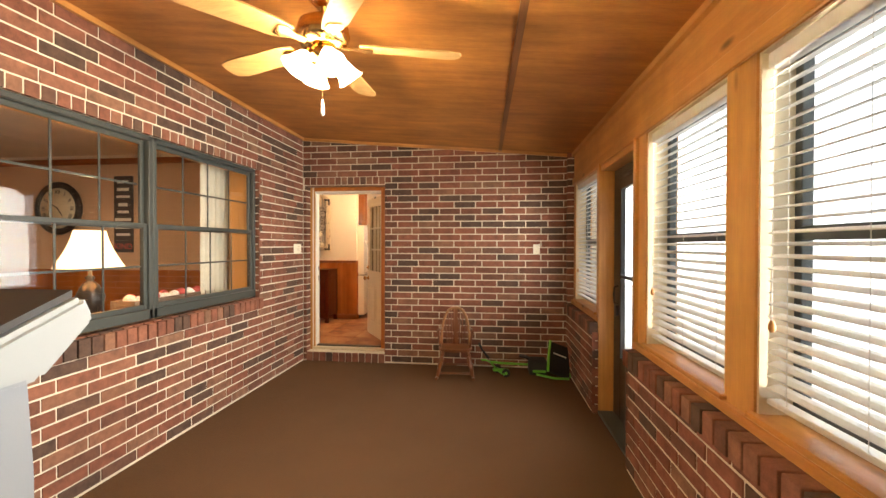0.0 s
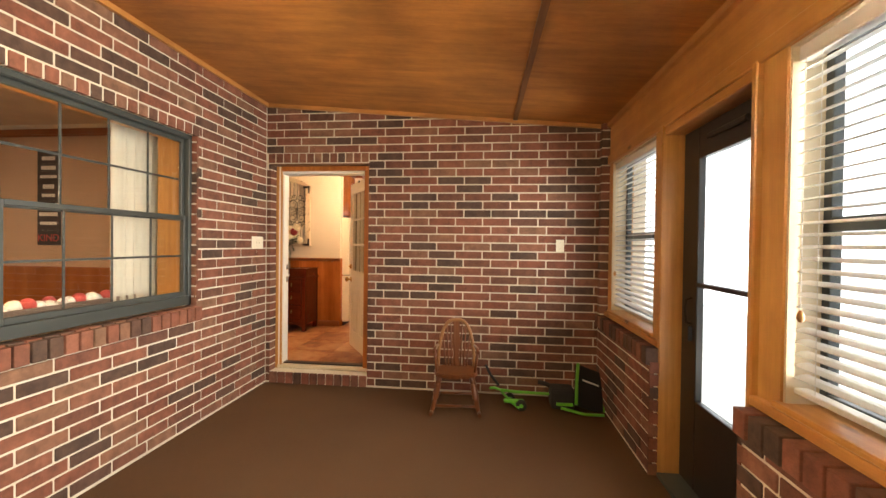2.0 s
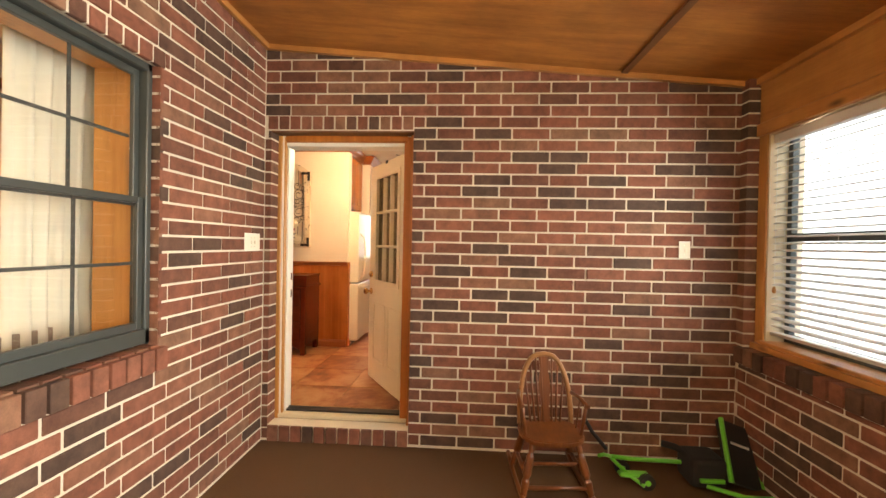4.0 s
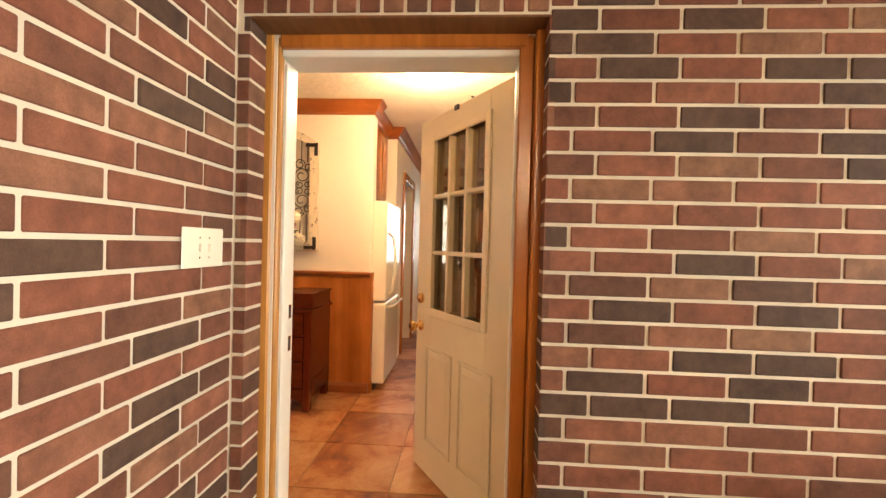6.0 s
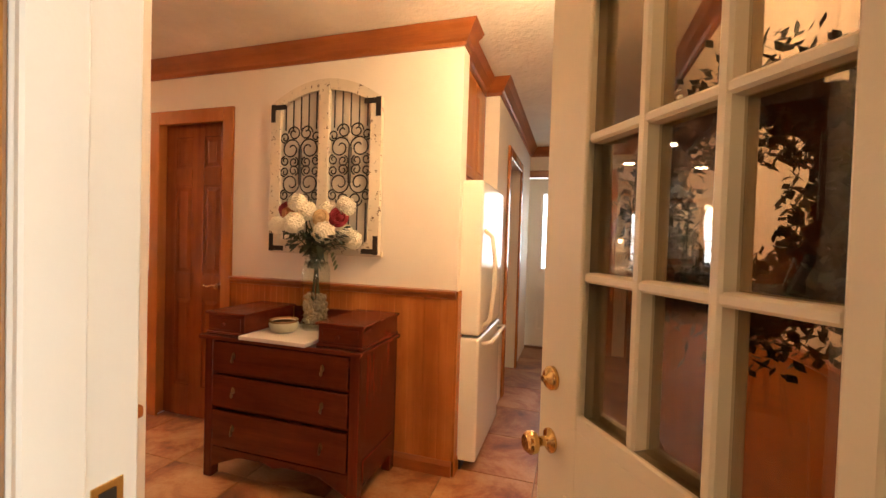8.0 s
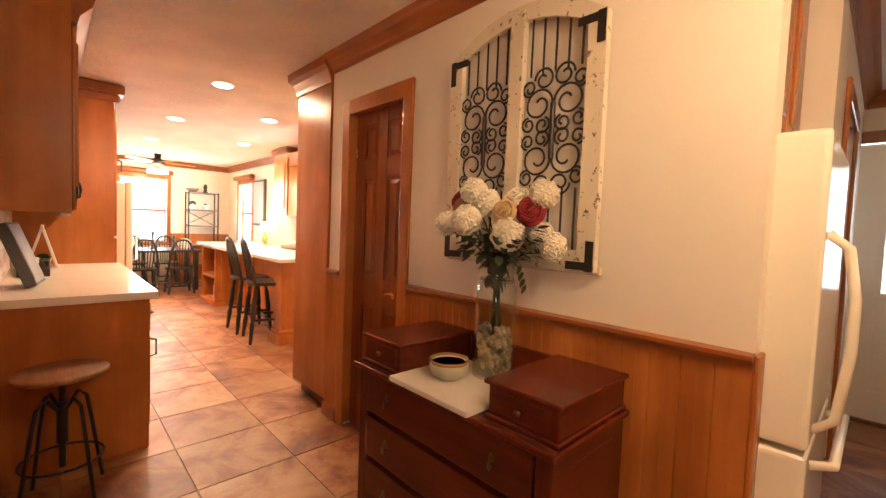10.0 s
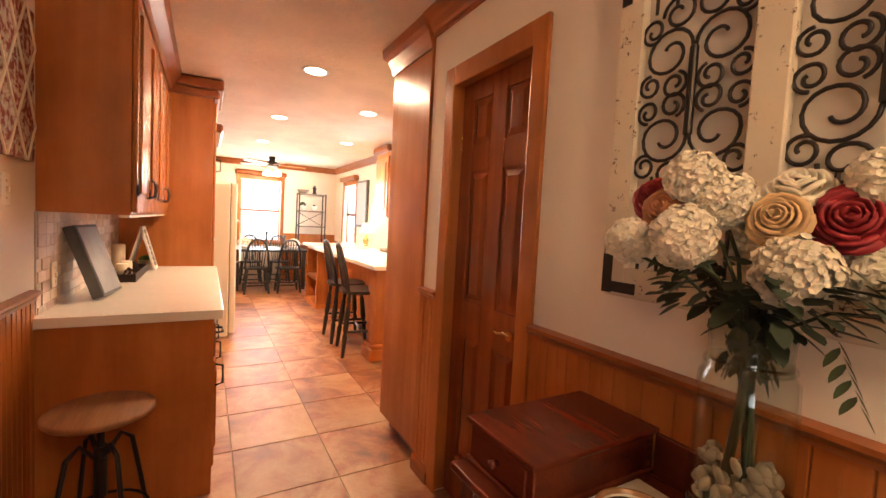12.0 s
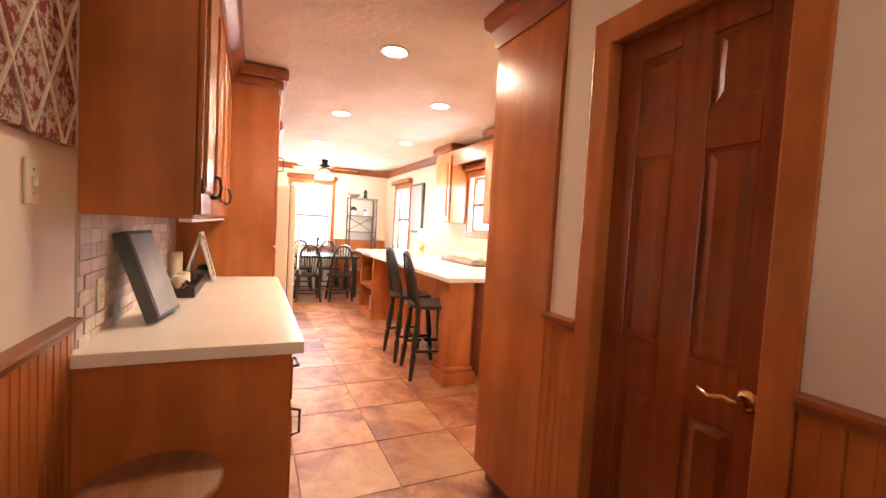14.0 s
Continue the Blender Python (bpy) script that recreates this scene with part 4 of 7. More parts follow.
# ---- living room behind the window ----
CURTAIN = painted("pale_curtain", (0.62, 0.60, 0.50), 0.8, 0.08, 90, 0.3)
cu = thing("curtain", "pale gathered curtain panel beside the window", "curtain")
b = B()
rows = []
for z in (0.25, 1.2, 2.3):
    rows.append([b.verts.new((-2.79 + 0.035 * math.sin(k * 1.35) , 3.72 + 0.5 * k / 30 * (0.9 if z == 1.2 else 1), z)) for k in range(31)])
for lo, hi in zip(rows, rows[1:]):
    for k in range(30):
        f = b.faces.new((lo[k], lo[k + 1], hi[k + 1], hi[k]))
        f.smooth = True
part("fabric", b, CURTAIN, cu)
part("curtain_rod", cyl(B(), (-2.79, 1.2, 2.31), (-2.79, 4.3, 2.31), 0.012), IRON, cu)
setting("wainscot_living", box(B(), LX, XL - 0.252, LY - 0.014, LY, 0.1, 1.12), OAK, "honey wood wainscot", "trim")
setting("crown_living", box(B(), LX, XL - 0.252, LY - 0.06, LY, 2.58, 2.7, 0.02), OAK_X, "wood crown moulding", "trim")
setting("wainscot_living_west", box(B(), LX, LX + 0.014, -2.0, LY - 0.014, 0.1, 1.12), OAK, "honey wood wainscot", "trim")
clock = thing("wall_clock", "round black wall clock with cream dial and numerals", "clock")
CX, CZ = -6.08, 1.98
mc = Matrix.Translation((CX, LY, CZ)) @ pose(0, 0, 0, 90, 0, 0)
part("case", lathe(B(), [(0.36, 0.0), (0.375, 0.03), (0.35, 0.055), (0.29, 0.045), (0.285, 0.03), (0.0, 0.03)][:5] + [(0.02, 0.03)], (0, 0, 0), 40, mc), BLACK, clock)
part("dial", lathe(B(), [(0.284, 0.031), (0.284, 0.036), (0.01, 0.036)], (0, 0, 0), 40, mc), painted("dial_cream", (0.72, 0.66, 0.50), 0.6, 0.08), clock, "cream dial")
ROMAN = ("XII", "I", "II", "III", "IIII", "V", "VI", "VII", "VIII", "IX", "X", "XI")
def lettering(text, size, m, material, parent, name="lettering"):
    cu_ = bpy.data.curves.new(name, "FONT")
    cu_.body, cu_.size, cu_.align_x, cu_.align_y, cu_.extrude = text, size, "CENTER", "CENTER", 0.0015
    ob = new(name, cu_)
    me = bpy.data.meshes.new_from_object(ob)
    bpy.data.objects.remove(ob)
    me.materials.append(material)
    o = new(name, me)
    o.parent = parent
    o.matrix_parent_inverse = parent.matrix_basis.inverted()
    o.matrix_basis = m
    return o
for k, txt in enumerate(ROMAN):
    a = radians(90 - 30 * k)
    lettering(txt, 0.075, Matrix.Translation((CX + 0.225 * math.cos(a), LY - 0.039, CZ + 0.225 * math.sin(a))) @ pose(0, 0, 0, 90, 0, 0) @ pose(0, 0, 0, 0, 0, -30 * k), BLACK, clock, "numeral")
for ang, ln, w in ((150, 0.20, 0.012), (-55, 0.13, 0.014)):
    b = box(B(), -0.02, ln, -0.003, 0.0, -w / 2, w / 2)
    bmesh.ops.transform(b, matrix=Matrix.Translation((CX, LY - 0.041, CZ)) @ pose(0, 0, 0, 0, -ang, 0), verts=b.verts)
    part("clock_hand", b, BLACK, clock)
sg = thing("wall_sign", "tall dark wooden wall sign with white lettering bars", "sign")
sb = part("board", box(B(), -5.22, -4.93, LY - 0.02, LY, 1.36, 2.42, 0.004), painted("sign_charcoal", (0.04, 0.035, 0.035), 0.7, 0.3), sg)
rs = random.Random(3)
for k in range(9):
    z = 2.34 - k * 0.105
    wd = rs.uniform(0.07, 0.125)
    if k < 8:
        part("lettering_bar", box(B(), -5.075 - wd, -5.075 + wd, LY - 0.023, LY - 0.0205, z - rs.uniform(0.012, 0.03), z + 0.02), WHITE, sb)
lettering("KIND", 0.115, Matrix.Translation((-5.075, LY - 0.0215, 1.44)) @ pose(0, 0, 0, 90, 0, 0), painted("sign_red", (0.45, 0.05, 0.04), 0.6), sb, "word")
SHADE = glow("lit_shade", (1.0, 0.74, 0.42), 2.6)
SHADE2 = glow("lit_shade_soft", (1.0, 0.76, 0.46), 2.2)
tbl = thing("sofa_table", "dark wooden console table under the window", "table")
part("top", box(B(), -3.22, -2.72, 1.5, 3.95, 0.86, 0.9, 0.006), MAHOGANY, tbl)
for x in (-3.18, -2.77):
    for y in (1.55, 3.9):
        part("leg", box(B(), x - 0.025, x + 0.025, y - 0.025, y + 0.025, 0.1, 0.86, 0.005), MAHOGANY_Z, tbl)


def table_lamp(name, x, y, z, s, label, base_m, shade_m, power):
    l = thing(name, label, "lamp")
    part("base", lathe(B(), [(0.09 * s, 0), (0.09 * s, 0.015 * s), (0.04 * s, 0.03 * s), (0.075 * s, 0.10 * s), (0.085 * s, 0.18 * s), (0.05 * s, 0.26 * s), (0.02 * s, 0.29 * s), (0.03 * s, 0.31 * s), (0.012 * s, 0.33 * s), (0.012 * s, 0.40 * s)], (x, y, z), 24), base_m, l)
    prof = [(0.20, 0.0), (0.165, 0.06), (0.13, 0.13), (0.105, 0.20), (0.09, 0.26)]
    part("shade", lathe(B(), [(r * s, 0.38 * s + h * s) for r, h in prof] + [(r * s - 0.004, 0.38 * s + h * s) for r, h in prof[::-1]], (x, y, z), 28), shade_m, l, "cream bell shade, lit")
    lamp("POINT", name + "_light", power, WARM, Matrix.Translation((x, y, z + 0.74 * s)), 0.05)
    return l


table_lamp("table_lamp", -2.93, 2.74, 0.9, 1.05, "black urn table lamp with lit cream bell shade", BLACK, SHADE, 14)
table_lamp("table_lamp", -3.05, 1.62, 0.9, 1.0, "black table lamp with lit cream bell shade", BLACK, SHADE, 8)
bx = thing("fabric_box", "long grey wooden box holding red and white bundles", "box")
GREYWOOD = wood("weathered_board", (0.30, 0.25, 0.20), (0.18, 0.14, 0.11), 0.7, "y")
b = B()
box(b, -3.0, -2.985, 2.97, 3.93, 0.9, 1.02)
box(b, -2.80, -2.785, 2.97, 3.93, 0.9, 1.02)
box(b, -2.985, -2.80, 2.97, 2.985, 0.9, 1.02)
box(b, -2.985, -2.80, 3.915, 3.93, 0.9, 1.02)
box(b, -2.985, -2.80, 2.985, 3.915, 0.9, 0.912)
part("trough", b, GREYWOOD, bx)
for k in range(16):
    y, r = 3.03 + k * 0.055, 0.035 + 0.012 * rs.random()
    b = B()
    bmesh.ops.create_icosphere(b, subdivisions=2, radius=r, matrix=Matrix.Translation((-2.89 + rs.uniform(-0.05, 0.05), y, 1.01 + rs.uniform(-0.01, 0.02))))
    part("bundle", b, (WHITE, painted("bundle_red", (0.45, 0.07, 0.06), 0.8) if "bundle_red" not in bpy.data.materials else bpy.data.materials["bundle_red"])[k % 3 == 1], bx)
sofa = thing("sofa", "brown leather sofa with a red patterned cushion", "sofa")
LEATHER = painted("brown_leather", (0.12, 0.055, 0.03), 0.4, 0.2, 90, 0.4)
part("seat", box(B(), -6.4, -5.5, 0.4, 2.6, 0.1, 0.55, 0.06, 3), LEATHER, sofa)
part("backrest", box(B(), -6.9, -6.4, 0.3, 2.7, 0.1, 1.0, 0.08, 3), LEATHER, sofa)
part("armrest", box(B(), -6.6, -5.5, 2.6, 2.85, 0.1, 0.75, 0.06, 3), LEATHER, sofa)
part("cushion", box(B(), -6.36, -6.2, 2.0, 2.45, 0.56, 0.95, 0.05, 3), bpy.data.materials["bundle_red"], sofa)
# added fill under the living room ceiling; no fixture hangs there
lamp("AREA", "living_ceiling_light", 60, WARM, look((-4.8, 2.2, 2.66), (-4.8, 2.2, 0)), 0.4)


# ---- kitchen: trim ----
def crown(points, name="crown_moulding", z=KC, deep=0.085, high=0.115):
    """Oak crown along a level polyline of wall faces; the moulding stands out to the left of the way walked."""
    prof = [(0.0, -high), (0.012, -high), (0.016, -high * 0.82), (0.03, -high * 0.72), (0.055, -high * 0.35), (deep * 0.85, -high * 0.2), (deep, -0.004), (0.0, -0.004)]
    b = B()
    pts = [Vector((x, y)) for x, y in points]
    rings = []
    for i, p in enumerate(pts):
        d0 = (p - pts[i - 1]).normalized() if i else (pts[1] - p).normalized()
        d1 = (pts[i + 1] - p).normalized() if i + 1 < len(pts) else d0
        n0, n1 = Vector((-d0.y, d0.x)), Vector((-d1.y, d1.x))
        k = (n0 + n1).normalized()
        k = k / max(0.3, k.dot(n0))
        rings.append([b.verts.new((p.x + k.x * u, p.y + k.y * u, z + h)) for u, h in prof])
    for lo, hi in zip(rings, rings[1:]):
        for j in range(len(prof)):
            b.faces.new((lo[j], lo[(j + 1) % len(prof)], hi[(j + 1) % len(prof)], hi[j]))
    b.faces.new(rings[0][::-1])
    b.faces.new(rings[-1])
    return setting(name, b, OAK_X, "honey oak crown moulding", "trim")


crown([(-2.392, YA + 0.12), (-2.392, YA), (-4.86, YA)])
crown([(XE, YI), (XE, YH), (-2.33, YH), (-2.33, 8.02), (-2.445, 8.02), (-2.445, 7.33)])
crown([(-5.45, YN), (XW, YN), (XW, YI), (-8.75, YI)])
crown([(-5.05, YI), (XE, YI)])


def wainscot(x0, x1, y, side, base=True):
    """Beaded boards, chair rail and base along a wall that faces -y (side -1) or +y (side 1)."""
    w = setting("wainscot", box(B(), x0, x1, min(y, y + side * 0.007), max(y, y + side * 0.007), K, 1.155), OAK, "honey oak beadboard wainscot", "trim")
    n = max(1, round((x1 - x0) / 0.09))
    d = (x1 - x0) / n
    me = B()
    box(me, -d / 2 + 0.0015, d / 2 - 0.0015, min(0.006 * side, side * 0.012), max(0.006 * side, side * 0.012), K, 1.16, 0.002)
    box(me, -0.003, 0.003, min(0.011 * side, side * 0.0145), max(0.011 * side, side * 0.0145), K + 0.08, 1.155)
    me = mesh_of(me, "board", OAK)
    for i in range(n):
        o = new("board", me)
        o.parent = w
        o.matrix_basis = pose(x0 + (i + 0.5) * d, y, 0)
    b = B()
    prism(b, [(y, 1.145), (y + side * 0.02, 1.15), (y + side * 0.022, 1.165), (y + side * 0.036, 1.178), (y + side * 0.036, 1.19), (y, 1.195)], x0, x1, "x")
    setting("chair_rail", b, OAK_X, "honey oak chair rail", "trim")
    if base:
        b = B()
        prism(b, [(y, K), (y + side * 0.026, K), (y + side * 0.026, K + 0.06), (y + side * 0.016, K + 0.085), (y, K + 0.09)], x0, x1, "x")
        setting("baseboard", b, OAK_X, "honey oak baseboard", "trim")


wainscot(-3.95, -2.39, YA, -1)
wainscot(-4.86, -4.68, YA, -1)
wainscot(-5.05, -2.76, YI, 1)
b = B()
box(b, -2.39, -2.376, YA - 0.012, YA + 0.12, K, 1.19, 0.003)
box(b, -2.39, -2.372, YA - 0.012, YA + 0.12, K, K + 0.09, 0.003)
setting("wainscot_end", b, OAK, "honey oak end board of the wainscot", "trim")
b = B()
box(b, -2.52, -2.51, 5.365, YI - 0.03, K, 1.135, 0.003)
box(b, -2.52, -2.504, 5.365, YI - 0.025, 1.125, 1.145, 0.004)
box(b, -2.52, -2.496, 5.365, YI - 0.02, 1.145, 1.168, 0.007, 2)
setting("wainscot_return", b, OAK, "honey oak wainscot return with chair rail", "trim")
b = B()
box(b, -2.375, -2.30, 5.336, 5.354, K, 2.27, 0.004)
setting("door_casing_inner", b, OAK, "thin honey oak edge casing of the doorway", "trim")
b = B()
box(b, XE - 0.014, XE, YI - 0.2, YH, K, 1.18)
setting("wainscot_hall", b, OAK, "honey oak wainscot in the back hall", "trim")
setting("chair_rail_hall", box(B(), XE - 0.036, XE, YI - 0.2, YH, 1.17, 1.2, 0.006), OAK_Y, "honey oak chair rail", "trim")
b = B()
box(b, XW, XW + 0.014, YI, 6.66, K, 1.18)
box(b, XW, XW + 0.014, 7.56, YN, K, 1.18)
setting("wainscot_dining", b, OAK, "honey oak wainscot in the dining room", "trim")
setting("wainscot_dining_north", box(B(), XW, -9.4, YN - 0.014, YN, K, 1.05), OAK, "honey oak wainscot in the dining room", "trim")


def six_panel(name, label, x0, x1, y, z0, z1, lever_u, casing=True):
    """A six-panel stained door in a wall facing -y, with casing and a brass lever."""
    d = thing(name, label, "door")
    yd = y + 0.06
    part("door_leaf", box(B(), x0, x1, yd, yd + 0.04, z0, z1), DOORWOOD, d)
    st, mid = 0.095, 0.105
    b = B()
    spans = ((x0 + st, (x0 + x1) / 2 - mid / 2), ((x0 + x1) / 2 + mid / 2, x1 - st))
    zs = ((z0 + 0.22, z0 + 0.85), (z0 + 1.02, z0 + 1.645), (z0 + 1.765, z0 + 1.985))
    for u in ((x0, x0 + st), (x1 - st, x1), ((x0 + x1) / 2 - mid / 2, (x0 + x1) / 2 + mid / 2)):
        box(b, u[0], u[1], yd - 0.01, yd, z0, z1, 0.003)
    for lo, hi in ((z0, z0 + 0.22), (z0 + 0.85, z0 + 1.02), (z0 + 1.645, z0 + 1.765), (z0 + 1.985, z1)):
        for u in spans:
            box(b, u[0], u[1], yd - 0.0098, yd, lo, hi)
    part("door_rails", b, DOORWOOD, d)
    for u in spans:
        for lo, hi in zs:
            b = B()
            raised_panel(b, u[0] + 0.012, u[1] - 0.012, lo + 0.012, hi - 0.012, yd, -1, 0.009)
            part("door_panel", b, DOORWOOD, d)
    lv = part("lever_rose", lathe(B(), [(0.032, 0), (0.032, 0.006), (0.02, 0.012), (0.014, 0.016), (0.014, 0.05), (0.02, 0.055)], (0, 0, 0), 20, Matrix.Translation((lever_u, yd - 0.01, z0 + 0.95)) @ pose(0, 0, 0, 90, 0, 0)), BRASS, d, "polished brass rose")
    part("lever", tube(B(), [(lever_u, yd - 0.06, z0 + 0.95), (lever_u - 0.03, yd - 0.066, z0 + 0.958), (lever_u - 0.07, yd - 0.066, z0 + 0.945), (lever_u - 0.105, yd - 0.062, z0 + 0.957)], 0.008, 10, 0.75), BRASS, lv)
    for z in (z0 + 0.2, z0 + 1.0, z0 + 1.8):
        part("hinge", cyl(B(), (x0 + 0.004, yd - 0.006, z - 0.045), (x0 + 0.004, yd - 0.006, z + 0.045), 0.006, n=8), BRASS, d)
    b = B()
    cw = 0.082
    for a, e in ((x0 - cw + 0.012, x0 + 0.012), (x1 - 0.012, x1 + cw - 0.012)):
        box(b, a, e, y - 0.02, y, K, z1 + cw, 0.006, 2)
    box(b, x0 + 0.012, x1 - 0.012, y - 0.02, y, z1 - 0.012, z1 + cw, 0.006, 2)
    box(b, x0 - 0.006, x0, y - 0.001, yd, z0, z1)
    box(b, x1, x1 + 0.006, y - 0.001, yd, z0, z1)
    box(b, x0, x1, y - 0.001, yd, z1, z1 + 0.006)
    setting("door_casing", b, OAK, "honey oak door casing", "trim")
    return d


six_panel("pantry_door", "stained six-panel wooden door, closed, with brass lever", -4.61, -4.02, YA, K + 0.01, 2.235, -4.085)

# tall oak cabinet flush with the panelled wall
tc = thing("tall_cabinet", "tall plain honey oak cabinet with crown top", "cabinet")
part("body", box(B(), -5.39, -4.862, YA - 0.012, YA + 0.55, K + 0.1, KC - 0.1, 0.003), OAK, tc)
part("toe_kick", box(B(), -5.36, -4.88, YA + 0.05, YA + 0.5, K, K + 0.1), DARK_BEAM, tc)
part("side_stile", box(B(), -4.862, -4.85, YA - 0.0, YA + 0.05, K + 0.1, KC - 0.1), OAK, tc)
b = B()
prof = [(0.0, -0.17), (0.010, -0.17), (0.016, -0.14), (0.036, -0.085), (0.060, -0.06), (0.066, -0.004), (0, -0.004)]
lo = [b.verts.new((-4.85, YA - 0.012 - u, KC + h)) for u, h in prof]
mi = [b.verts.new((-5.39 - u, YA - 0.012 - u, KC + h)) for u, h in prof]
hi = [b.verts.new((-5.39 - u, YA + 0.5, KC + h)) for u, h in prof]
for r0, r1 in ((lo, mi), (mi, hi)):
    for j in range(len(prof)):
        b.faces.new((r0[j], r0[(j + 1) % len(prof)], r1[(j + 1) % len(prof)], r1[j]))
b.faces.new(lo[::-1])
b.faces.new(hi)
part("crown", b, OAK_X, tc, "oak crown moulding")

# ---- kitchen: dresser and what stands on it ----
dr = thing("dresser", "dark red mahogany dresser with three drawers and two raised handkerchief boxes", "dresser")
dx0, dx1, dy0, dy1, dz = -3.67, -2.73, 6.72, 7.17, 0.93
b = B()
box(b, dx0, dx0 + 0.03, dy0 + 0.02, dy1, K + 0.1, dz - 0.02)
box(b, dx1 - 0.03, dx1, dy0 + 0.02, dy1, K + 0.1, dz - 0.02)
box(b, dx0 + 0.03, dx1 - 0.03, dy0 + 0.04, dy1 - 0.01, K + 0.12, dz - 0.02)
part("body", b, MAHOGANY_Z, dr)
for x in (dx0, dx1 - 0.055):
    for y in (dy0 + 0.01, dy1 - 0.055):
        part("post", box(B(), x, x + 0.055, y, y + 0.055, K + 0.0, dz - 0.02, 0.005), MAHOGANY_Z, dr)
part("side_panel", box(B(), dx1 - 0.004, dx1 + 0.001, dy0 + 0.1, dy1 - 0.09, K + 0.24, dz - 0.08, 0.0), MAHOGANY_Z, dr)
part("side_rail", box(B(), dx1 - 0.002, dx1 + 0.007, dy0 + 0.06, dy1 - 0.05, K + 0.12, K + 0.23, 0.003), MAHOGANY_Z, dr)
part("top", box(B(), dx0 - 0.02, dx1 + 0.02, dy0 - 0.015, dy1, dz - 0.022, dz, 0.006, 2), MAHOGANY, dr)
BRASS_OLD = painted("aged_brass", (0.20, 0.12, 0.045), 0.45, 0.2, 120, 0.2, 0.5, 1.0)


def drop_pull(parent, x, y, z):
    p = part("backplate", prism(B(), [(x - 0.012, z), (x - 0.008, z + 0.016), (x, z + 0.024), (x + 0.008, z + 0.016), (x + 0.012, z), (x + 0.005, z - 0.012), (x - 0.005, z - 0.012)], y - 0.003, y, "y"), BRASS_OLD, parent, "aged brass teardrop pull")
    part("drop", lathe(B(), [(0.002, 0.010), (0.003, 0.0), (0.007, -0.018), (0.006, -0.026), (0.002, -0.032)], (x, y - 0.012, z), 10), BRASS_OLD, p)


for lo, hi in ((0.735, 0.895), (0.545, 0.715), (0.33, 0.525)):
    b = box(B(), dx0 + 0.06, dx1 - 0.06, dy0 + 0.006, dy0 + 0.05, lo, hi, 0.006, 2)
    dw = part("drawer", b, MAHOGANY, dr)
    for x in (dx0 + 0.2, dx1 - 0.2):
        drop_pull(dw, x, dy0 + 0.005, (lo + hi) / 2 + 0.01)
ap = [(dx0 + 0.055, 0.32), (dx0 + 0.055, K + 0.06), (dx0 + 0.12, K + 0.09), (dx0 + 0.22, K + 0.13), (-3.32, K + 0.15), (-3.215, K + 0.12), (-3.11, K + 0.15), (dx1 - 0.22, K + 0.13), (dx1 - 0.12, K + 0.09), (dx1 - 0.055, K + 0.06), (dx1 - 0.055, 0.32)]
part("apron", prism(B(), ap, dy0 + 0.015, dy0 + 0.035, "y"), MAHOGANY, dr, "scalloped apron")
for x0, x1 in ((dx0 - 0.015, -3.42), (-2.99, dx1 + 0.012)):
    hb = part("handkerchief_box", box(B(), x0 + 0.012, x1 - 0.012, dy0 + 0.035, dy1 - 0.005, dz, dz + 0.105, 0.003), MAHOGANY, dr)
    part("box_top", box(B(), x0, x1, dy0 + 0.022, dy1, dz + 0.105, dz + 0.12, 0.005, 2), MAHOGANY, hb)
    part("box_foot", box(B(), x0 + 0.004, x1 - 0.004, dy0 + 0.026, dy1 - 0.002, dz, dz + 0.014, 0.004), MAHOGANY, hb)
    part("box_drawer", box(B(), x0 + 0.035, x1 - 0.035, dy0 + 0.031, dy0 + 0.04, dz + 0.022, dz + 0.092, 0.003), MAHOGANY, hb)
    part("box_knob", lathe(B(), [(0.006, 0), (0.006, 0.008), (0.012, 0.014), (0.011, 0.021), (0.004, 0.025)], (0, 0, 0), 12, Matrix.Translation(((x0 + x1) / 2, dy0 + 0.031, dz + 0.057)) @ pose(0, 0, 0, 90, 0, 0)), MAHOGANY, hb)
part("back_gallery", box(B(), -3.42, -2.99, dy1 - 0.02, dy1 - 0.004, dz, dz + 0.11, 0.003), MAHOGANY, dr)

rn = thing("marble_runner", "white marble slab set between the dresser boxes", "slab")
part("slab", box(B(), -3.405, -3.005, dy0 - 0.035, dy1 - 0.10, dz + 0.001, dz + 0.021, 0.004, 2), painted("cream_marble", (0.66, 0.60, 0.52), 0.35, 0.12, 30, 0.05), rn)

bowl = thing("glazed_bowl", "round speckled green-brown glazed pottery bowl", "bowl")
GLAZE = painted("speckled_glaze", (0.42, 0.38, 0.27), 0.3, 0.45, 26, 0.3)
BX, BY, BZ = -3.265, 6.86, dz + 0.021
part("bowl_body", lathe(B(), [(0.05, 0), (0.062, 0.006), (0.073, 0.025), (0.076, 0.045), (0.072, 0.058), (0.075, 0.066), (0.069, 0.066), (0.064, 0.05), (0.05, 0.022), (0.01, 0.02)], (BX, BY, BZ), 28), GLAZE, bowl)
part("rim_band", lathe(B(), [(0.0727, 0.055), (0.0735, 0.058), (0.0765, 0.0665), (0.0745, 0.0685), (0.0685, 0.0665), (0.066, 0.055)], (BX, BY, BZ), 28), painted("brown_drip_glaze", (0.20, 0.11, 0.05), 0.25, 0.6, 30, 0.2), bowl, "brown dripped rim")
part("bowl_inside", lathe(B(), [(0.05, 0.0222), (0.064, 0.0502), (0.05, 0.035), (0.01, 0.03)], (BX, BY, BZ), 28), BLACK, bowl, "dark glossy contents")

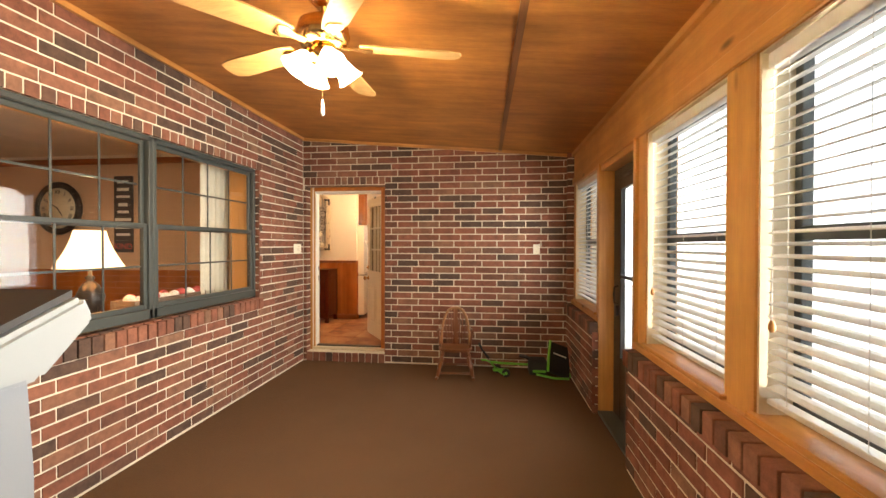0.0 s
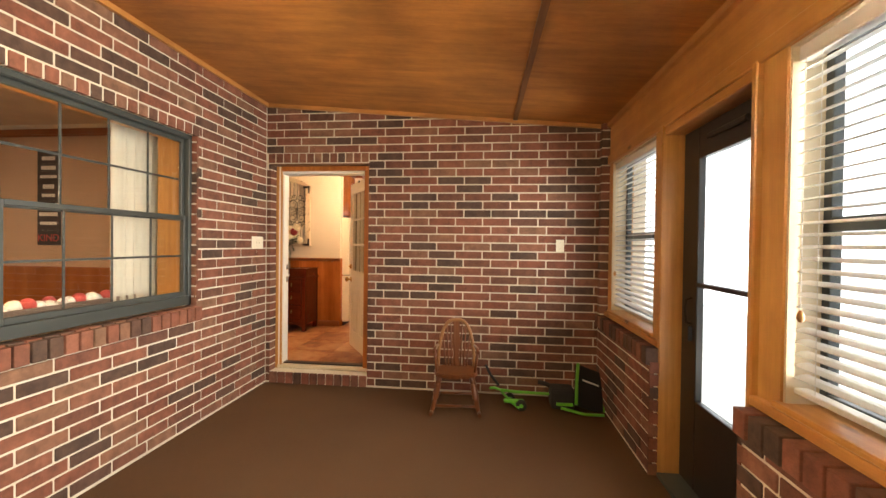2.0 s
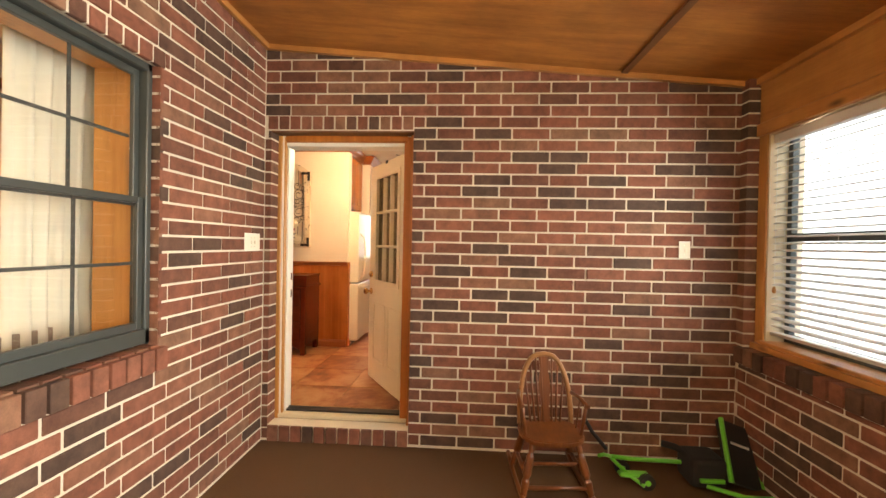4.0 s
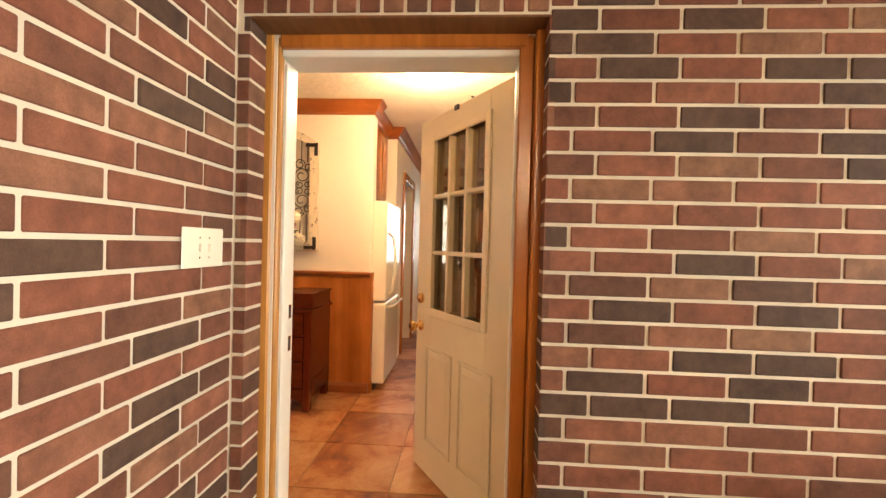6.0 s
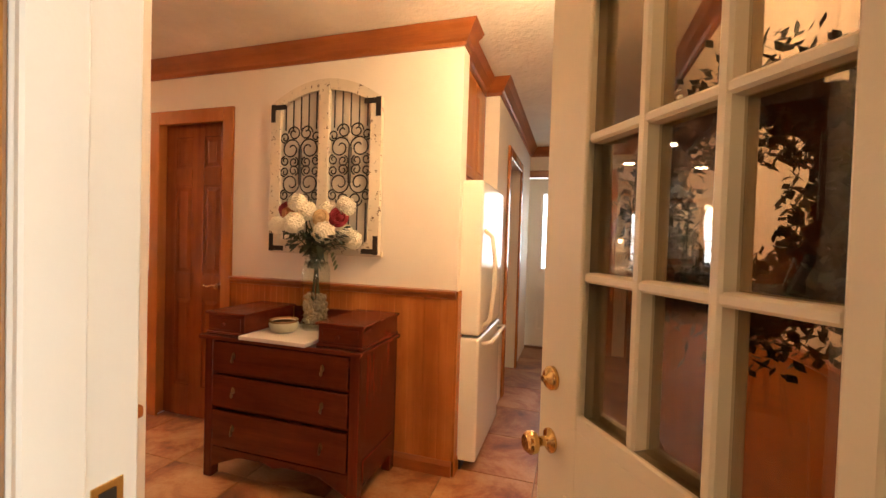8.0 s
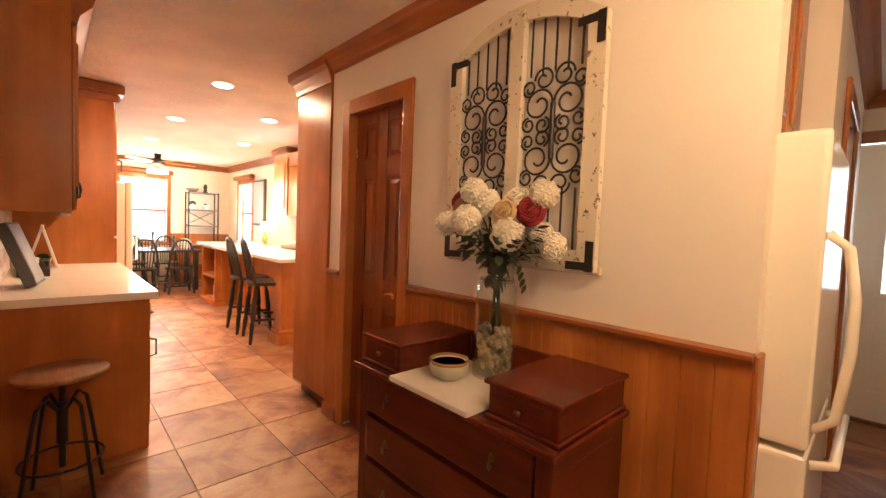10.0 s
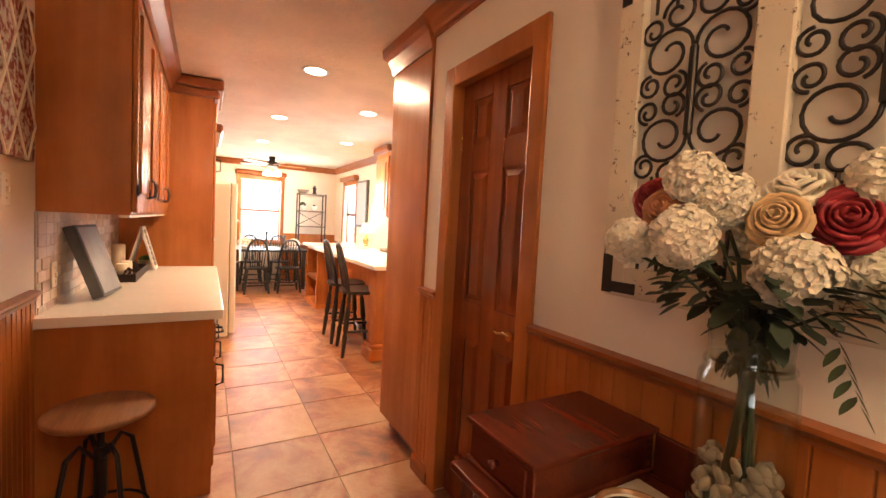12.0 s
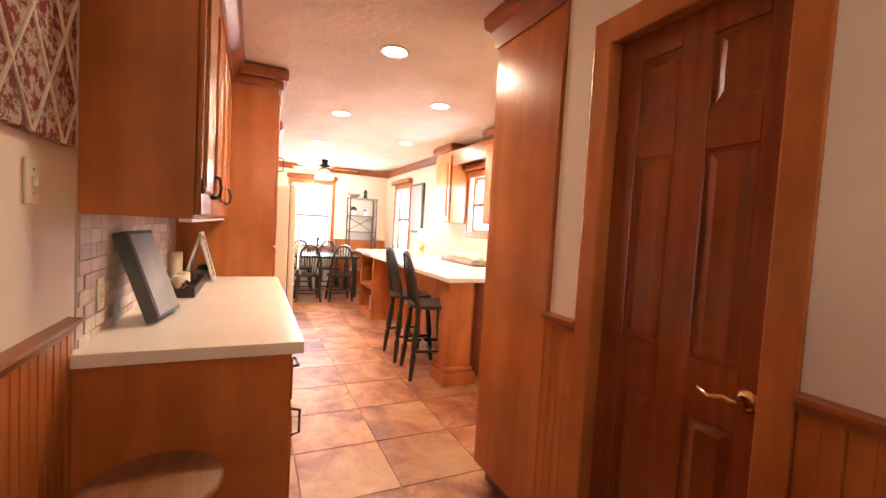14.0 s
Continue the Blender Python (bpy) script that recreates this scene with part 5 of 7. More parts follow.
vase = thing("glass_vase", "tall clear glass vase of artificial roses and hydrangeas over pebbles", "vase")
VX, VY, VZ = -3.165, 7.0, dz + 0.022
CLEAR = glass("clear_glass", (0.94, 0.97, 0.95), 0.02)
part("vase_glass", lathe(B(), [(0.074, 0.0), (0.079, 0.004), (0.081, 0.05), (0.079, 0.29), (0.077, 0.345), (0.066, 0.365), (0.064, 0.39), (0.068, 0.44), (0.065, 0.44), (0.061, 0.39), (0.063, 0.365), (0.073, 0.345), (0.075, 0.29), (0.077, 0.05), (0.072, 0.012)], (VX, VY, VZ), 28), CLEAR, vase).visible_shadow = False
part("vase_collar", lathe(B(), [(0.065, 0.362), (0.071, 0.366), (0.071, 0.372), (0.066, 0.378), (0.063, 0.37)], (VX, VY, VZ), 28), CLEAR, vase).visible_shadow = False
PEB = painted("cream_pebble", (0.27, 0.20, 0.125), 0.5, 0.3, 40, 0.2)
vr = random.Random(8)
for k in range(190):
    a, r = vr.random() * 6.283, 0.060 * math.sqrt(vr.uniform(0.3, 1))
    b = B()
    m = Matrix.Translation((VX + r * math.cos(a), VY + r * math.sin(a), VZ + 0.024 + 0.165 * (k / 190) + vr.uniform(-0.01, 0.01))) @ pose(0, 0, 0, vr.uniform(0, 180), vr.uniform(0, 180), 0) @ Matrix.Diagonal((1.35, 0.95, 0.65, 1))
    bmesh.ops.create_icosphere(b, subdivisions=2, radius=vr.uniform(0.009, 0.0135), matrix=m)
    for f in b.faces:
        f.smooth = True
    part("pebble", b, PEB, vase)
STEMG = painted("stem_green", (0.03, 0.05, 0.018), 0.5, 0.3)
LEAFG = painted("leaf_green", (0.04, 0.06, 0.03), 0.55, 0.4, 40)
CREAMP = painted("cream_petal", (0.80, 0.72, 0.56), 0.7, 0.06)
TANP = painted("tan_petal", (0.60, 0.40, 0.20), 0.7, 0.12)
RUSTP = painted("rust_petal", (0.42, 0.17, 0.07), 0.7, 0.15)
REDP = painted("crimson_petal", (0.27, 0.010, 0.018), 0.6, 0.2)


def petal(bm, c, n, size, cup, rnd):
    """One cupped petal at c facing n."""
    n = Vector(n).normalized()
    u = n.cross(Vector((rnd.uniform(-1, 1), rnd.uniform(-1, 1), rnd.uniform(-1, 1)))).normalized()
    w = n.cross(u)
    mid = bm.verts.new(c - n * cup)
    ring = [bm.verts.new(c + size * (math.cos(t) * u + math.sin(t) * w * 0.85) + n * cup * 0.3) for t in np.linspace(0, 6.283, 7)[:-1]]
    for i in range(6):
        bm.faces.new((mid, ring[i], ring[(i + 1) % 6]))


def hydrangea(c, r, seed):
    rnd = random.Random(seed)
    b = B()
    bmesh.ops.create_icosphere(b, subdivisions=2, radius=r * 0.92, matrix=Matrix.Translation(c))
    for k in range(150):
        z = 1 - 2 * (k + 0.5) / 150
        a = k * 2.39996
        d = Vector((math.sqrt(1 - z * z) * math.cos(a), math.sqrt(1 - z * z) * math.sin(a), z))
        p = Vector(c) + d * r * rnd.uniform(0.90, 1.10)
        for q in range(4):
            t = q * 1.571 + rnd.random()
            u = d.cross(Vector((0.2, 0.4, 0.9))).normalized()
            w = d.cross(u)
            petal(b, p + 0.0075 * (math.cos(t) * u + math.sin(t) * w), d + rnd.uniform(0.2, 0.9) * (math.cos(t) * u + math.sin(t) * w), 0.0086, 0.0022, rnd)
    fl_ = part("hydrangea", b, CREAMP, vase, "cream hydrangea head")
    return fl_


def rose(c, n, r, material, seed):
    """A rose of curled petals, each a piece, round a bud."""
    rnd = random.Random(seed)
    n = Vector(n).normalized()
    u = n.cross(Vector((0.2, 0.3, 0.93))).normalized()
    w = n.cross(u)
    bud = B()
    bmesh.ops.create_icosphere(bud, subdivisions=2, radius=r * 0.42, matrix=Matrix.Translation(Vector(c) - n * r * 0.12))
    bud = part("rose", bud, material, vase)
    for ring_, (count, rad, tip, rise) in enumerate(((3, 0.16, 0.03, 0.62), (3, 0.30, 0.06, 0.58), (4, 0.46, 0.10, 0.5), (5, 0.62, 0.2, 0.36), (5, 0.80, 0.34, 0.16), (6, 0.94, 0.5, -0.08))):
        for k in range(count):
            t0 = 6.283 * (k + 0.4 * ring_) / count + rnd.uniform(-0.2, 0.2)
            half = 6.283 / count * rnd.uniform(0.56, 0.7)
            lift, roll = rnd.uniform(-0.07, 0.07), rnd.uniform(0.02, 0.10)
            b = B()
            rows_ = []
            for s, (rr, hh) in enumerate(((0.3 * rad, -0.35), (rad * 0.92, rise * 0.2 - 0.1), (rad + tip * 0.2, rise + lift), (rad + tip * 0.3 + roll, rise + lift - 0.03), (rad + tip * 0.3 + roll * 1.3, rise + lift - 0.12))):
                rows_.append([b.verts.new(Vector(c) + r * (rr * (1 - 0.06 * v * v) * (math.cos(t0 + v * half) * u + math.sin(t0 + v * half) * w) + (hh - 0.24 * v * v * (s >= 2)) * n)) for v in (-1, -0.5, 0, 0.5, 1)])
            for lo_, hi_ in zip(rows_, rows_[1:]):
                for i in range(4):
                    f = b.faces.new((lo_[i], lo_[i + 1], hi_[i + 1], hi_[i]))
                    f.smooth = True
            part("petal", b, material, bud)
    return bud


heads = []
HEADS = ((-3.10, 6.97, 1.495, 0.057), (-2.98, 7.08, 1.46, 0.048), (-3.245, 6.90, 1.545, 0.053), (-3.37, 6.92, 1.53, 0.043), (-3.275, 6.97, 1.66, 0.048),
         (-3.225, 6.99, 1.615, 0.05), (-3.03, 7.08, 1.65, 0.05), (-3.05, 7.11, 1.50, 0.045), (-3.17, 7.05, 1.53, 0.055), (-3.33, 7.02, 1.535, 0.042))
for i, (x, y, z, r) in enumerate(HEADS):
    hydrangea((x, y, z), r, 20 + i)
    heads.append(((x, y, z), r))
ROSES = ((-3.06, 7.04, 1.59, 0.052, (0.3, -1, 0.25), REDP), (-3.375, 7.0, 1.63, 0.048, (0.1, -0.9, 0.4), REDP), (-3.135, 6.98, 1.585, 0.043, (0.2, -1, 0.3), TANP),
         (-3.32, 6.95, 1.60, 0.042, (0.15, -0.95, 0.3), RUSTP), (-3.14, 7.06, 1.645, 0.05, (0.1, -0.6, 0.8), CREAMP))
for i, (x, y, z, r, n, m) in enumerate(ROSES):
    rose((x, y, z), n, r, m, 60 + i)
    heads.append(((x, y, z), r))
for (x, y, z), r in heads:
    a = vr.random() * 6.283
    part("stem", tube(B(), [(VX + 0.03 * math.cos(a), VY + 0.03 * math.sin(a), VZ + 0.11), (VX + 0.012 * math.cos(a + 2), VY + 0.012 * math.sin(a + 2), VZ + 0.41), (VX * 0.5 + x * 0.5, VY * 0.5 + y * 0.5, VZ + 0.41 + (z - VZ - 0.37) * 0.5), (x, y, z - r * 0.5)], 0.0035, 6), STEMG, vase)
def leaf(bm, c, d, wide, long):
    """One cupped oval leaf that springs from c along d."""
    d = d.normalized()
    side = d.cross(Vector((0.1, 0.2, 1))).normalized() * wide
    sag = Vector((0, 0, -0.22 * long))
    rim = [bm.verts.new(c + d * long * p + side * q + sag * p * p) for p, q in ((0, 0), (0.22, 0.75), (0.5, 1), (0.8, 0.62), (1, 0), (0.8, -0.62), (0.5, -1), (0.22, -0.75))]
    rib = [bm.verts.new(c + d * long * p + sag * (p * p + 0.25)) for p in (0.3, 0.7)]
    for q in ((rim[0], rim[1], rib[0]), (rim[1], rim[2], rib[1], rib[0]), (rim[2], rim[3], rib[1]), (rim[3], rim[4], rib[1]), (rim[4], rim[5], rib[1]), (rim[5], rim[6], rib[1]), (rim[6], rim[7], rib[0], rib[1]), (rim[7], rim[0], rib[0])):
        bm.faces.new(q).smooth = True


b = B()
for k in range(150):
    a, r = vr.random() * 6.283, vr.uniform(0.03, 0.15)
    c = Vector((VX + r * math.cos(a) * 1.1, VY + r * math.sin(a) * 0.6, VZ + 0.42 + vr.uniform(0.0, 0.10) + 0.35 * r))
    leaf(b, c, Vector((math.cos(a), math.sin(a) * 0.7, vr.uniform(-0.8, 0.5))), vr.uniform(0.014, 0.021), vr.uniform(0.04, 0.06))
for k in range(70):
    a, r = vr.random() * 6.283, vr.uniform(0.0, 0.035)
    c = Vector((VX + r * math.cos(a), VY + r * math.sin(a), VZ + vr.uniform(0.36, 0.44)))
    leaf(b, c, Vector((math.cos(a) * 0.4, math.sin(a) * 0.4, vr.choice((-1, 1)))), 0.012, vr.uniform(0.03, 0.05))
part("foliage", b, LEAFG, vase)
b = B()
for k in range(9):
    leaf(b, Vector((VX + 0.125 + 0.004 * k, VY - 0.03, VZ + 0.45 - 0.011 * k)), Vector((0.5 * (-1) ** k, 0.1, -0.8)), 0.009, 0.035)
part("drooping_sprig", b, painted("pale_leaf_green", (0.10, 0.14, 0.06), 0.55, 0.3, 40), vase, "pale green drooping sprig")

# ---- arched wall panel with iron scrollwork ----
wp = thing("iron_wall_panel", "distressed cream arched wooden wall panel with black iron scrollwork", "wall decor")
DISTRESS = painted("distressed_cream", (0.66, 0.57, 0.43), 0.8, 0.1, 30, 0.5)
tr = DISTRESS.node_tree
vv = world_coords(tr)
chip = ramp(tr, noise_(tr, vv, 34, 6, 0.7), [(0.60, (0, 0, 0)), (0.64, (1, 1, 1))])
bs = tr.nodes["Principled BSDF"]
tr.links.new(mix(tr, chip, bs.inputs["Base Color"].links[0].from_socket, (0.11, 0.055, 0.03)), bs.inputs["Base Color"])
ax0, ax1, az0, az1, azm = -3.625, -2.86, 1.375, 2.29, 2.425
ya0, ya1 = YA - 0.045, YA - 0.015
def arch(x):
    u = (x - (ax0 + ax1) / 2) / ((ax1 - ax0) / 2)
    return az1 + (azm - az1) * (1 - u * u)
st = 0.07
part("stile", prism(B(), [(ax0, az0), (ax0 + st, az0), (ax0 + st, arch(ax0 + st)), (ax0, arch(ax0))], ya0, ya1, "y"), DISTRESS, wp)
part("stile", prism(B(), [(ax1 - st, az0), (ax1, az0), (ax1, arch(ax1)), (ax1 - st, arch(ax1 - st))], ya0, ya1, "y"), DISTRESS, wp)
xm = (ax0 + ax1) / 2
part("mullion", box(B(), xm - 0.035, xm + 0.035, ya0 - 0.004, ya1, az0, arch(xm) - 0.02, 0.003), DISTRESS, wp)
xs_ = np.linspace(ax0 + st, ax1 - st, 15)
part("top_rail", prism(B(), [(x, arch(x)) for x in xs_] + [(x, arch(x) - 0.065) for x in xs_[::-1]], ya0 + 0.002, ya1 - 0.001, "y"), DISTRESS, wp)
part("bottom_rail", box(B(), ax0 + st, ax1 - st, ya0 + 0.002, ya1 - 0.001, az0, az0 + 0.075), DISTRESS, wp)
part("back_moulding", box(B(), ax0 - 0.012, ax1 + 0.012, ya1, YA, az0 - 0.012, az0 + 0.02, 0.003), DISTRESS, wp)
for sx, sz in ((-1, 0), (1, 0), (-1, 1), (1, 1)):
    x = ax0 if sx < 0 else ax1
    z = az0 if sz == 0 else arch(x)
    b = B()
    box(b, min(x - sx * 0.004, x - sx * 0.11), max(x - sx * 0.004, x - sx * 0.11), ya0 - 0.004, ya0, min(z + (0.004 if not sz else -0.034), z + (0.034 if not sz else -0.004)), max(z + (0.004 if not sz else -0.034), z + (0.034 if not sz else -0.004)))
    box(b, min(x - sx * 0.004, x - sx * 0.034), max(x - sx * 0.004, x - sx * 0.034), ya0 - 0.0045, ya0 - 0.0005, z if not sz else z - 0.11, z + 0.11 if not sz else z)
    part("corner_bracket", b, IRON, wp, "black iron corner bracket")


def smooth(pts, n=5):
    """More points along a flowing curve through the given ones."""
    p = [Vector(q) for q in pts]
    p = [p[0] * 2 - p[1]] + p + [p[-1] * 2 - p[-2]]
    out = []
    for a, b_, c, d in zip(p, p[1:], p[2:], p[3:]):
        for i in range(n):
            t = i / n
            out.append(0.5 * (2 * b_ + (c - a) * t + (2 * a - 5 * b_ + 4 * c - d) * t * t + (3 * b_ - a - 3 * c + d) * t ** 3))
    return out + [p[-2]]


def scroll(bm, x, z, r, start, sgn, y, turns=1.4):
    """An iron C-scroll: most of a round at full width, then a curl inwards to its eye."""
    pts = []
    for k in range(26):
        t = k / 25
        a = start + sgn * turns * 6.283 * t
        rr = r * (1 - 0.72 * max(0.0, (t - 0.42) / 0.58) ** 0.8)
        pts.append((x + rr * math.cos(a), y, z + rr * math.sin(a)))
    tube(bm, pts, 0.0046, 6)


# (across, up, radius, start angle in degrees on the outward side, sense) in one quarter of a half panel
QUARTER = ((0.062, 0.108, 0.058, 180, -1), (0.048, 0.205, 0.040, 0, 1), (0.113, 0.176, 0.029, 250, 1),
           (0.044, 0.028, 0.030, 110, 1), (0.113, 0.036, 0.027, 90, -1))
yi = (ya0 + ya1) / 2
for side in (-1, 1):
    u0, u1 = (ax0 + st, xm - 0.035) if side < 0 else (xm + 0.035, ax1 - st)
    uc, hw = (u0 + u1) / 2, (u1 - u0) / 2
    zc = 1.905
    for k in range(5):
        x = u0 + (k + 0.5) * (u1 - u0) / 5
        part("iron_bar", cyl(B(), (x, yi + 0.004, zc + 0.225), (x, yi + 0.004, arch(x) - 0.06), 0.0045, n=6), IRON, wp)
        part("iron_bar", cyl(B(), (x, yi + 0.004, az0 + 0.07), (x, yi + 0.004, zc - 0.225), 0.0045, n=6), IRON, wp)
    for sx in (-1, 1):
        for sz in (-1, 1):
            for du, dv, rad, first, sgn in QUARTER:
                first = radians(first) if sx > 0 else math.pi - radians(first)
                first, turn = (first if sz > 0 else -first), sgn * sx * sz
                b = B()
                scroll(b, uc + sx * du * hw / 0.14, zc + sz * dv, rad, first, turn, yi)
                part("scroll", b, IRON, wp)
    part("collar", box(B(), uc - 0.009, uc + 0.009, yi - 0.009, yi + 0.009, zc - 0.11, zc + 0.11, 0.004), IRON, wp)

# ---- refrigerator alcove and hall ----
fg = thing("refrigerator", "bisque bottom-freezer refrigerator with curved handles", "refrigerator")
part("cabinet", box(B(), -3.1, -2.40, 7.27, 7.95, K + 0.02, 1.81, 0.01), BISQUE, fg)
for nm, lo, hi in (("upper_door", 0.935, 1.82), ("freezer_drawer", K + 0.06, 0.92)):
    d = part(nm, box(B(), -2.395, -2.27, 7.26, 7.96, lo, hi, 0.018, 3), BISQUE, fg)
    if nm == "upper_door":
        part("handle", tube(B(), [(-2.27, 7.34, 0.98), (-2.225, 7.34, 1.02), (-2.205, 7.34, 1.22), (-2.205, 7.34, 1.36), (-2.225, 7.34, 1.5), (-2.27, 7.34, 1.54)], 0.013, 10), BISQUE, d)
    else:
        part("handle", tube(B(), [(-2.27, 7.34, 0.875), (-2.22, 7.36, 0.885), (-2.22, 7.86, 0.885), (-2.27, 7.88, 0.875)], 0.013, 10), BISQUE, d)
part("grille", box(B(), -2.42, -2.36, 7.28, 7.94, K, K + 0.055), BLACK, fg)
oc = thing("over_fridge_cabinet", "honey oak cabinet above the refrigerator", "cabinet")
part("body", box(B(), -3.18, -2.445, 7.33, 8.01, 1.86, 2.56, 0.003), OAK, oc)
for y0, y1 in ((7.36, 7.665), (7.675, 7.98)):
    b = box(B(), -2.445, -2.427, y0, y1, 1.88, 2.53, 0.004)
    d = part("cabinet_door", b, OAK, oc)
    part("door_field", box(B(), -2.43, -2.42, y0 + 0.06, y1 - 0.06, 1.94, 2.44, 0.006), OAK, d)
    part("pull", tube(B(), [(-2.68, (y1 - 0.03 if y0 < 7.5 else y0 + 0.03), 1.92), (-2.65, (y1 - 0.03 if y0 < 7.5 else y0 + 0.03), 1.94), (-2.65, (y1 - 0.03 if y0 < 7.5 else y0 + 0.03), 2.0), (-2.68, (y1 - 0.03 if y0 < 7.5 else y0 + 0.03), 2.02)], 0.005), IRON, d)
b = B()
box(b, -2.9, -2.45, 7.33, 8.01, 2.56, KC - 0.004)
part("crown", b, OAK_Y, oc)
# side door in the hall's west wall
sdr = thing("hall_side_door", "stained wooden side door in the back hall, closed", "door")
part("door_leaf", box(B(), -2.47, -2.43, 8.56, 9.34, K + 0.01, 2.2), DOORWOOD, sdr)
part("knob", lathe(B(), [(0.025, 0), (0.012, 0.01), (0.012, 0.03), (0.027, 0.045), (0.02, 0.065)], (0, 0, 0), 14, Matrix.Translation((-2.43, 8.63, 1.1)) @ pose(0, 0, 0, 0, 90, 0)), BRASS, sdr)
b = B()
for a, e in ((8.47, 8.56), (9.34, 9.43)):
    box(b, -2.33, -2.31, a, e, K, 2.29, 0.005)
box(b, -2.33, -2.31, 8.56, 9.34, 2.2, 2.29, 0.005)
setting("door_casing_side", b, OAK, "honey oak door casing", "trim")
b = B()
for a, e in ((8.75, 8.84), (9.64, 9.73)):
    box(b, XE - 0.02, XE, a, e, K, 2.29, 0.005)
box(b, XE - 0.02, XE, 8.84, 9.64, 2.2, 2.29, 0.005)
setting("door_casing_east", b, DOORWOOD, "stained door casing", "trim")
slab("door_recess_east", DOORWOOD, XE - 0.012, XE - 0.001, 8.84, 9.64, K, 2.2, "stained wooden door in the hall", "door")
# glazed back door
bd = thing("back_door", "white half-glazed back door with mini blind, closed", "door")
x0, x1, yd = -2.335, -1.395, YH + 0.03
gx0, gx1, gz0, gz1 = -2.17, -1.57, 1.14, 2.10
b = B()
box(b, x0, gx0, yd, yd + 0.044, K + 0.02, 2.28)
box(b, gx1, x1, yd, yd + 0.044, K + 0.02, 2.28)
box(b, gx0, gx1, yd, yd + 0.044, K + 0.02, gz0)
box(b, gx0, gx1, yd, yd + 0.044, gz1, 2.28)
part("door_leaf", b, WHITE, bd)
b = B()
panel_ring(b, gx0 - 0.02, gx1 + 0.02, gz0 - 0.02, gz1 + 0.02, yd, 0.012, 0.035, -1)
part("glazing_frame", b, WHITE, bd)
part("pane", box(B(), gx0, gx1, yd + 0.02, yd + 0.024, gz0, gz1), GLASS, bd).visible_shadow = False
for z in (1.45, 1.78):
    part("glazing_bar", box(B(), gx0, gx1, yd + 0.008, yd + 0.018, z - 0.008, z + 0.008), WHITE, bd)
part("glazing_bar", box(B(), (gx0 + gx1) / 2 - 0.008, (gx0 + gx1) / 2 + 0.008, yd + 0.009, yd + 0.017, gz0, gz1), WHITE, bd)
for a, e in ((-2.2, -1.93), (-1.81, -1.54)):
    b = B()
    panel_ring(b, a, e, 0.38, 0.95, yd, 0.006, 0.018, -1)
    raised_panel(b, a + 0.02, e - 0.02, 0.4, 0.93, yd, -1, 0.006)
    part("door_panel", b, WHITE, bd)
knob(bd, x1 - 0.07, yd, 1.04, BRASS, -1)
part("deadbolt", lathe(B(), [(0.028, 0), (0.028, 0.012), (0.008, 0.016), (0.008, 0.03)], (0, 0, 0), 16, Matrix.Translation((x1 - 0.07, yd, 1.18)) @ pose(0, 0, 0, 90, 0, 0)), BRASS, bd)
setting("door_sill_back", box(B(), x0, x1, YH - 0.02, YH + 0.12, K, K + 0.02), DARK_BEAM, "dark back door sill", "trim")
b = B()
for a, e in ((-2.40, -2.33), (-1.40, -1.30)):
    box(b, a, e, YH - 0.022, YH - 0.0, K, 2.375, 0.005)
box(b, -2.33, -1.40, YH - 0.022, YH, 2.285, 2.375, 0.005)
setting("door_casing_back", b, OAK_X, "honey oak back door casing", "trim")

# ---- kitchen: counter run along the porch wall ----
bc = thing("base_cabinet", "honey oak base cabinet run with white counter above", "cabinet")
part("body", box(B(), -6.89, -5.08, YI, 6.17, K + 0.1, 1.035, 0.002), OAK, bc)
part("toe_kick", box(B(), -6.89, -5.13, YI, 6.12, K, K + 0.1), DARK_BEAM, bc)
part("end_panel", box(B(), -5.08, -5.065, YI, 6.18, K + 0.0, 1.035, 0.003), OAK, bc)
for k in range(4):
    x0 = -5.09 - (k + 1) * 0.435
    d = part("drawer_front", box(B(), x0 + 0.01, x0 + 0.425, 6.17, 6.19, 0.83, 1.0, 0.006), OAK_X, bc)
    part("pull", tube(B(), [(x0 + 0.16, 6.19, 0.915), (x0 + 0.17, 6.225, 0.915), (x0 + 0.265, 6.225, 0.915), (x0 + 0.275, 6.19, 0.915)], 0.006), IRON, d)
    d = part("cabinet_door", box(B(), x0 + 0.01, x0 + 0.425, 6.17, 6.19, K + 0.12, 0.81, 0.006), OAK, bc)
    part("door_field", box(B(), x0 + 0.07, x0 + 0.365, 6.188, 6.199, K + 0.19, 0.74, 0.008), OAK, d)
    part("pull", tube(B(), [(x0 + 0.38, 6.19, 0.78), (x0 + 0.38, 6.225, 0.77), (x0 + 0.38, 6.225, 0.68), (x0 + 0.38, 6.19, 0.67)], 0.006), IRON, d)
tagged(part("worktop", box(B(), -6.9, -5.03, YI + 0.002, 6.22, 1.035, 1.08, 0.004, 2), QUARTZ), "white quartz worktop with square edges", "worktop")
uc = thing("wall_cabinet", "honey oak wall cabinet with raised-panel doors", "cabinet")
part("body", box(B(), -6.89, -5.11, YI, 5.845, 1.51, 2.52, 0.002), OAK, uc)
part("light_rail", box(B(), -6.88, -5.12, 5.80, 5.84, 1.498, 1.51), PLASTIC, uc)
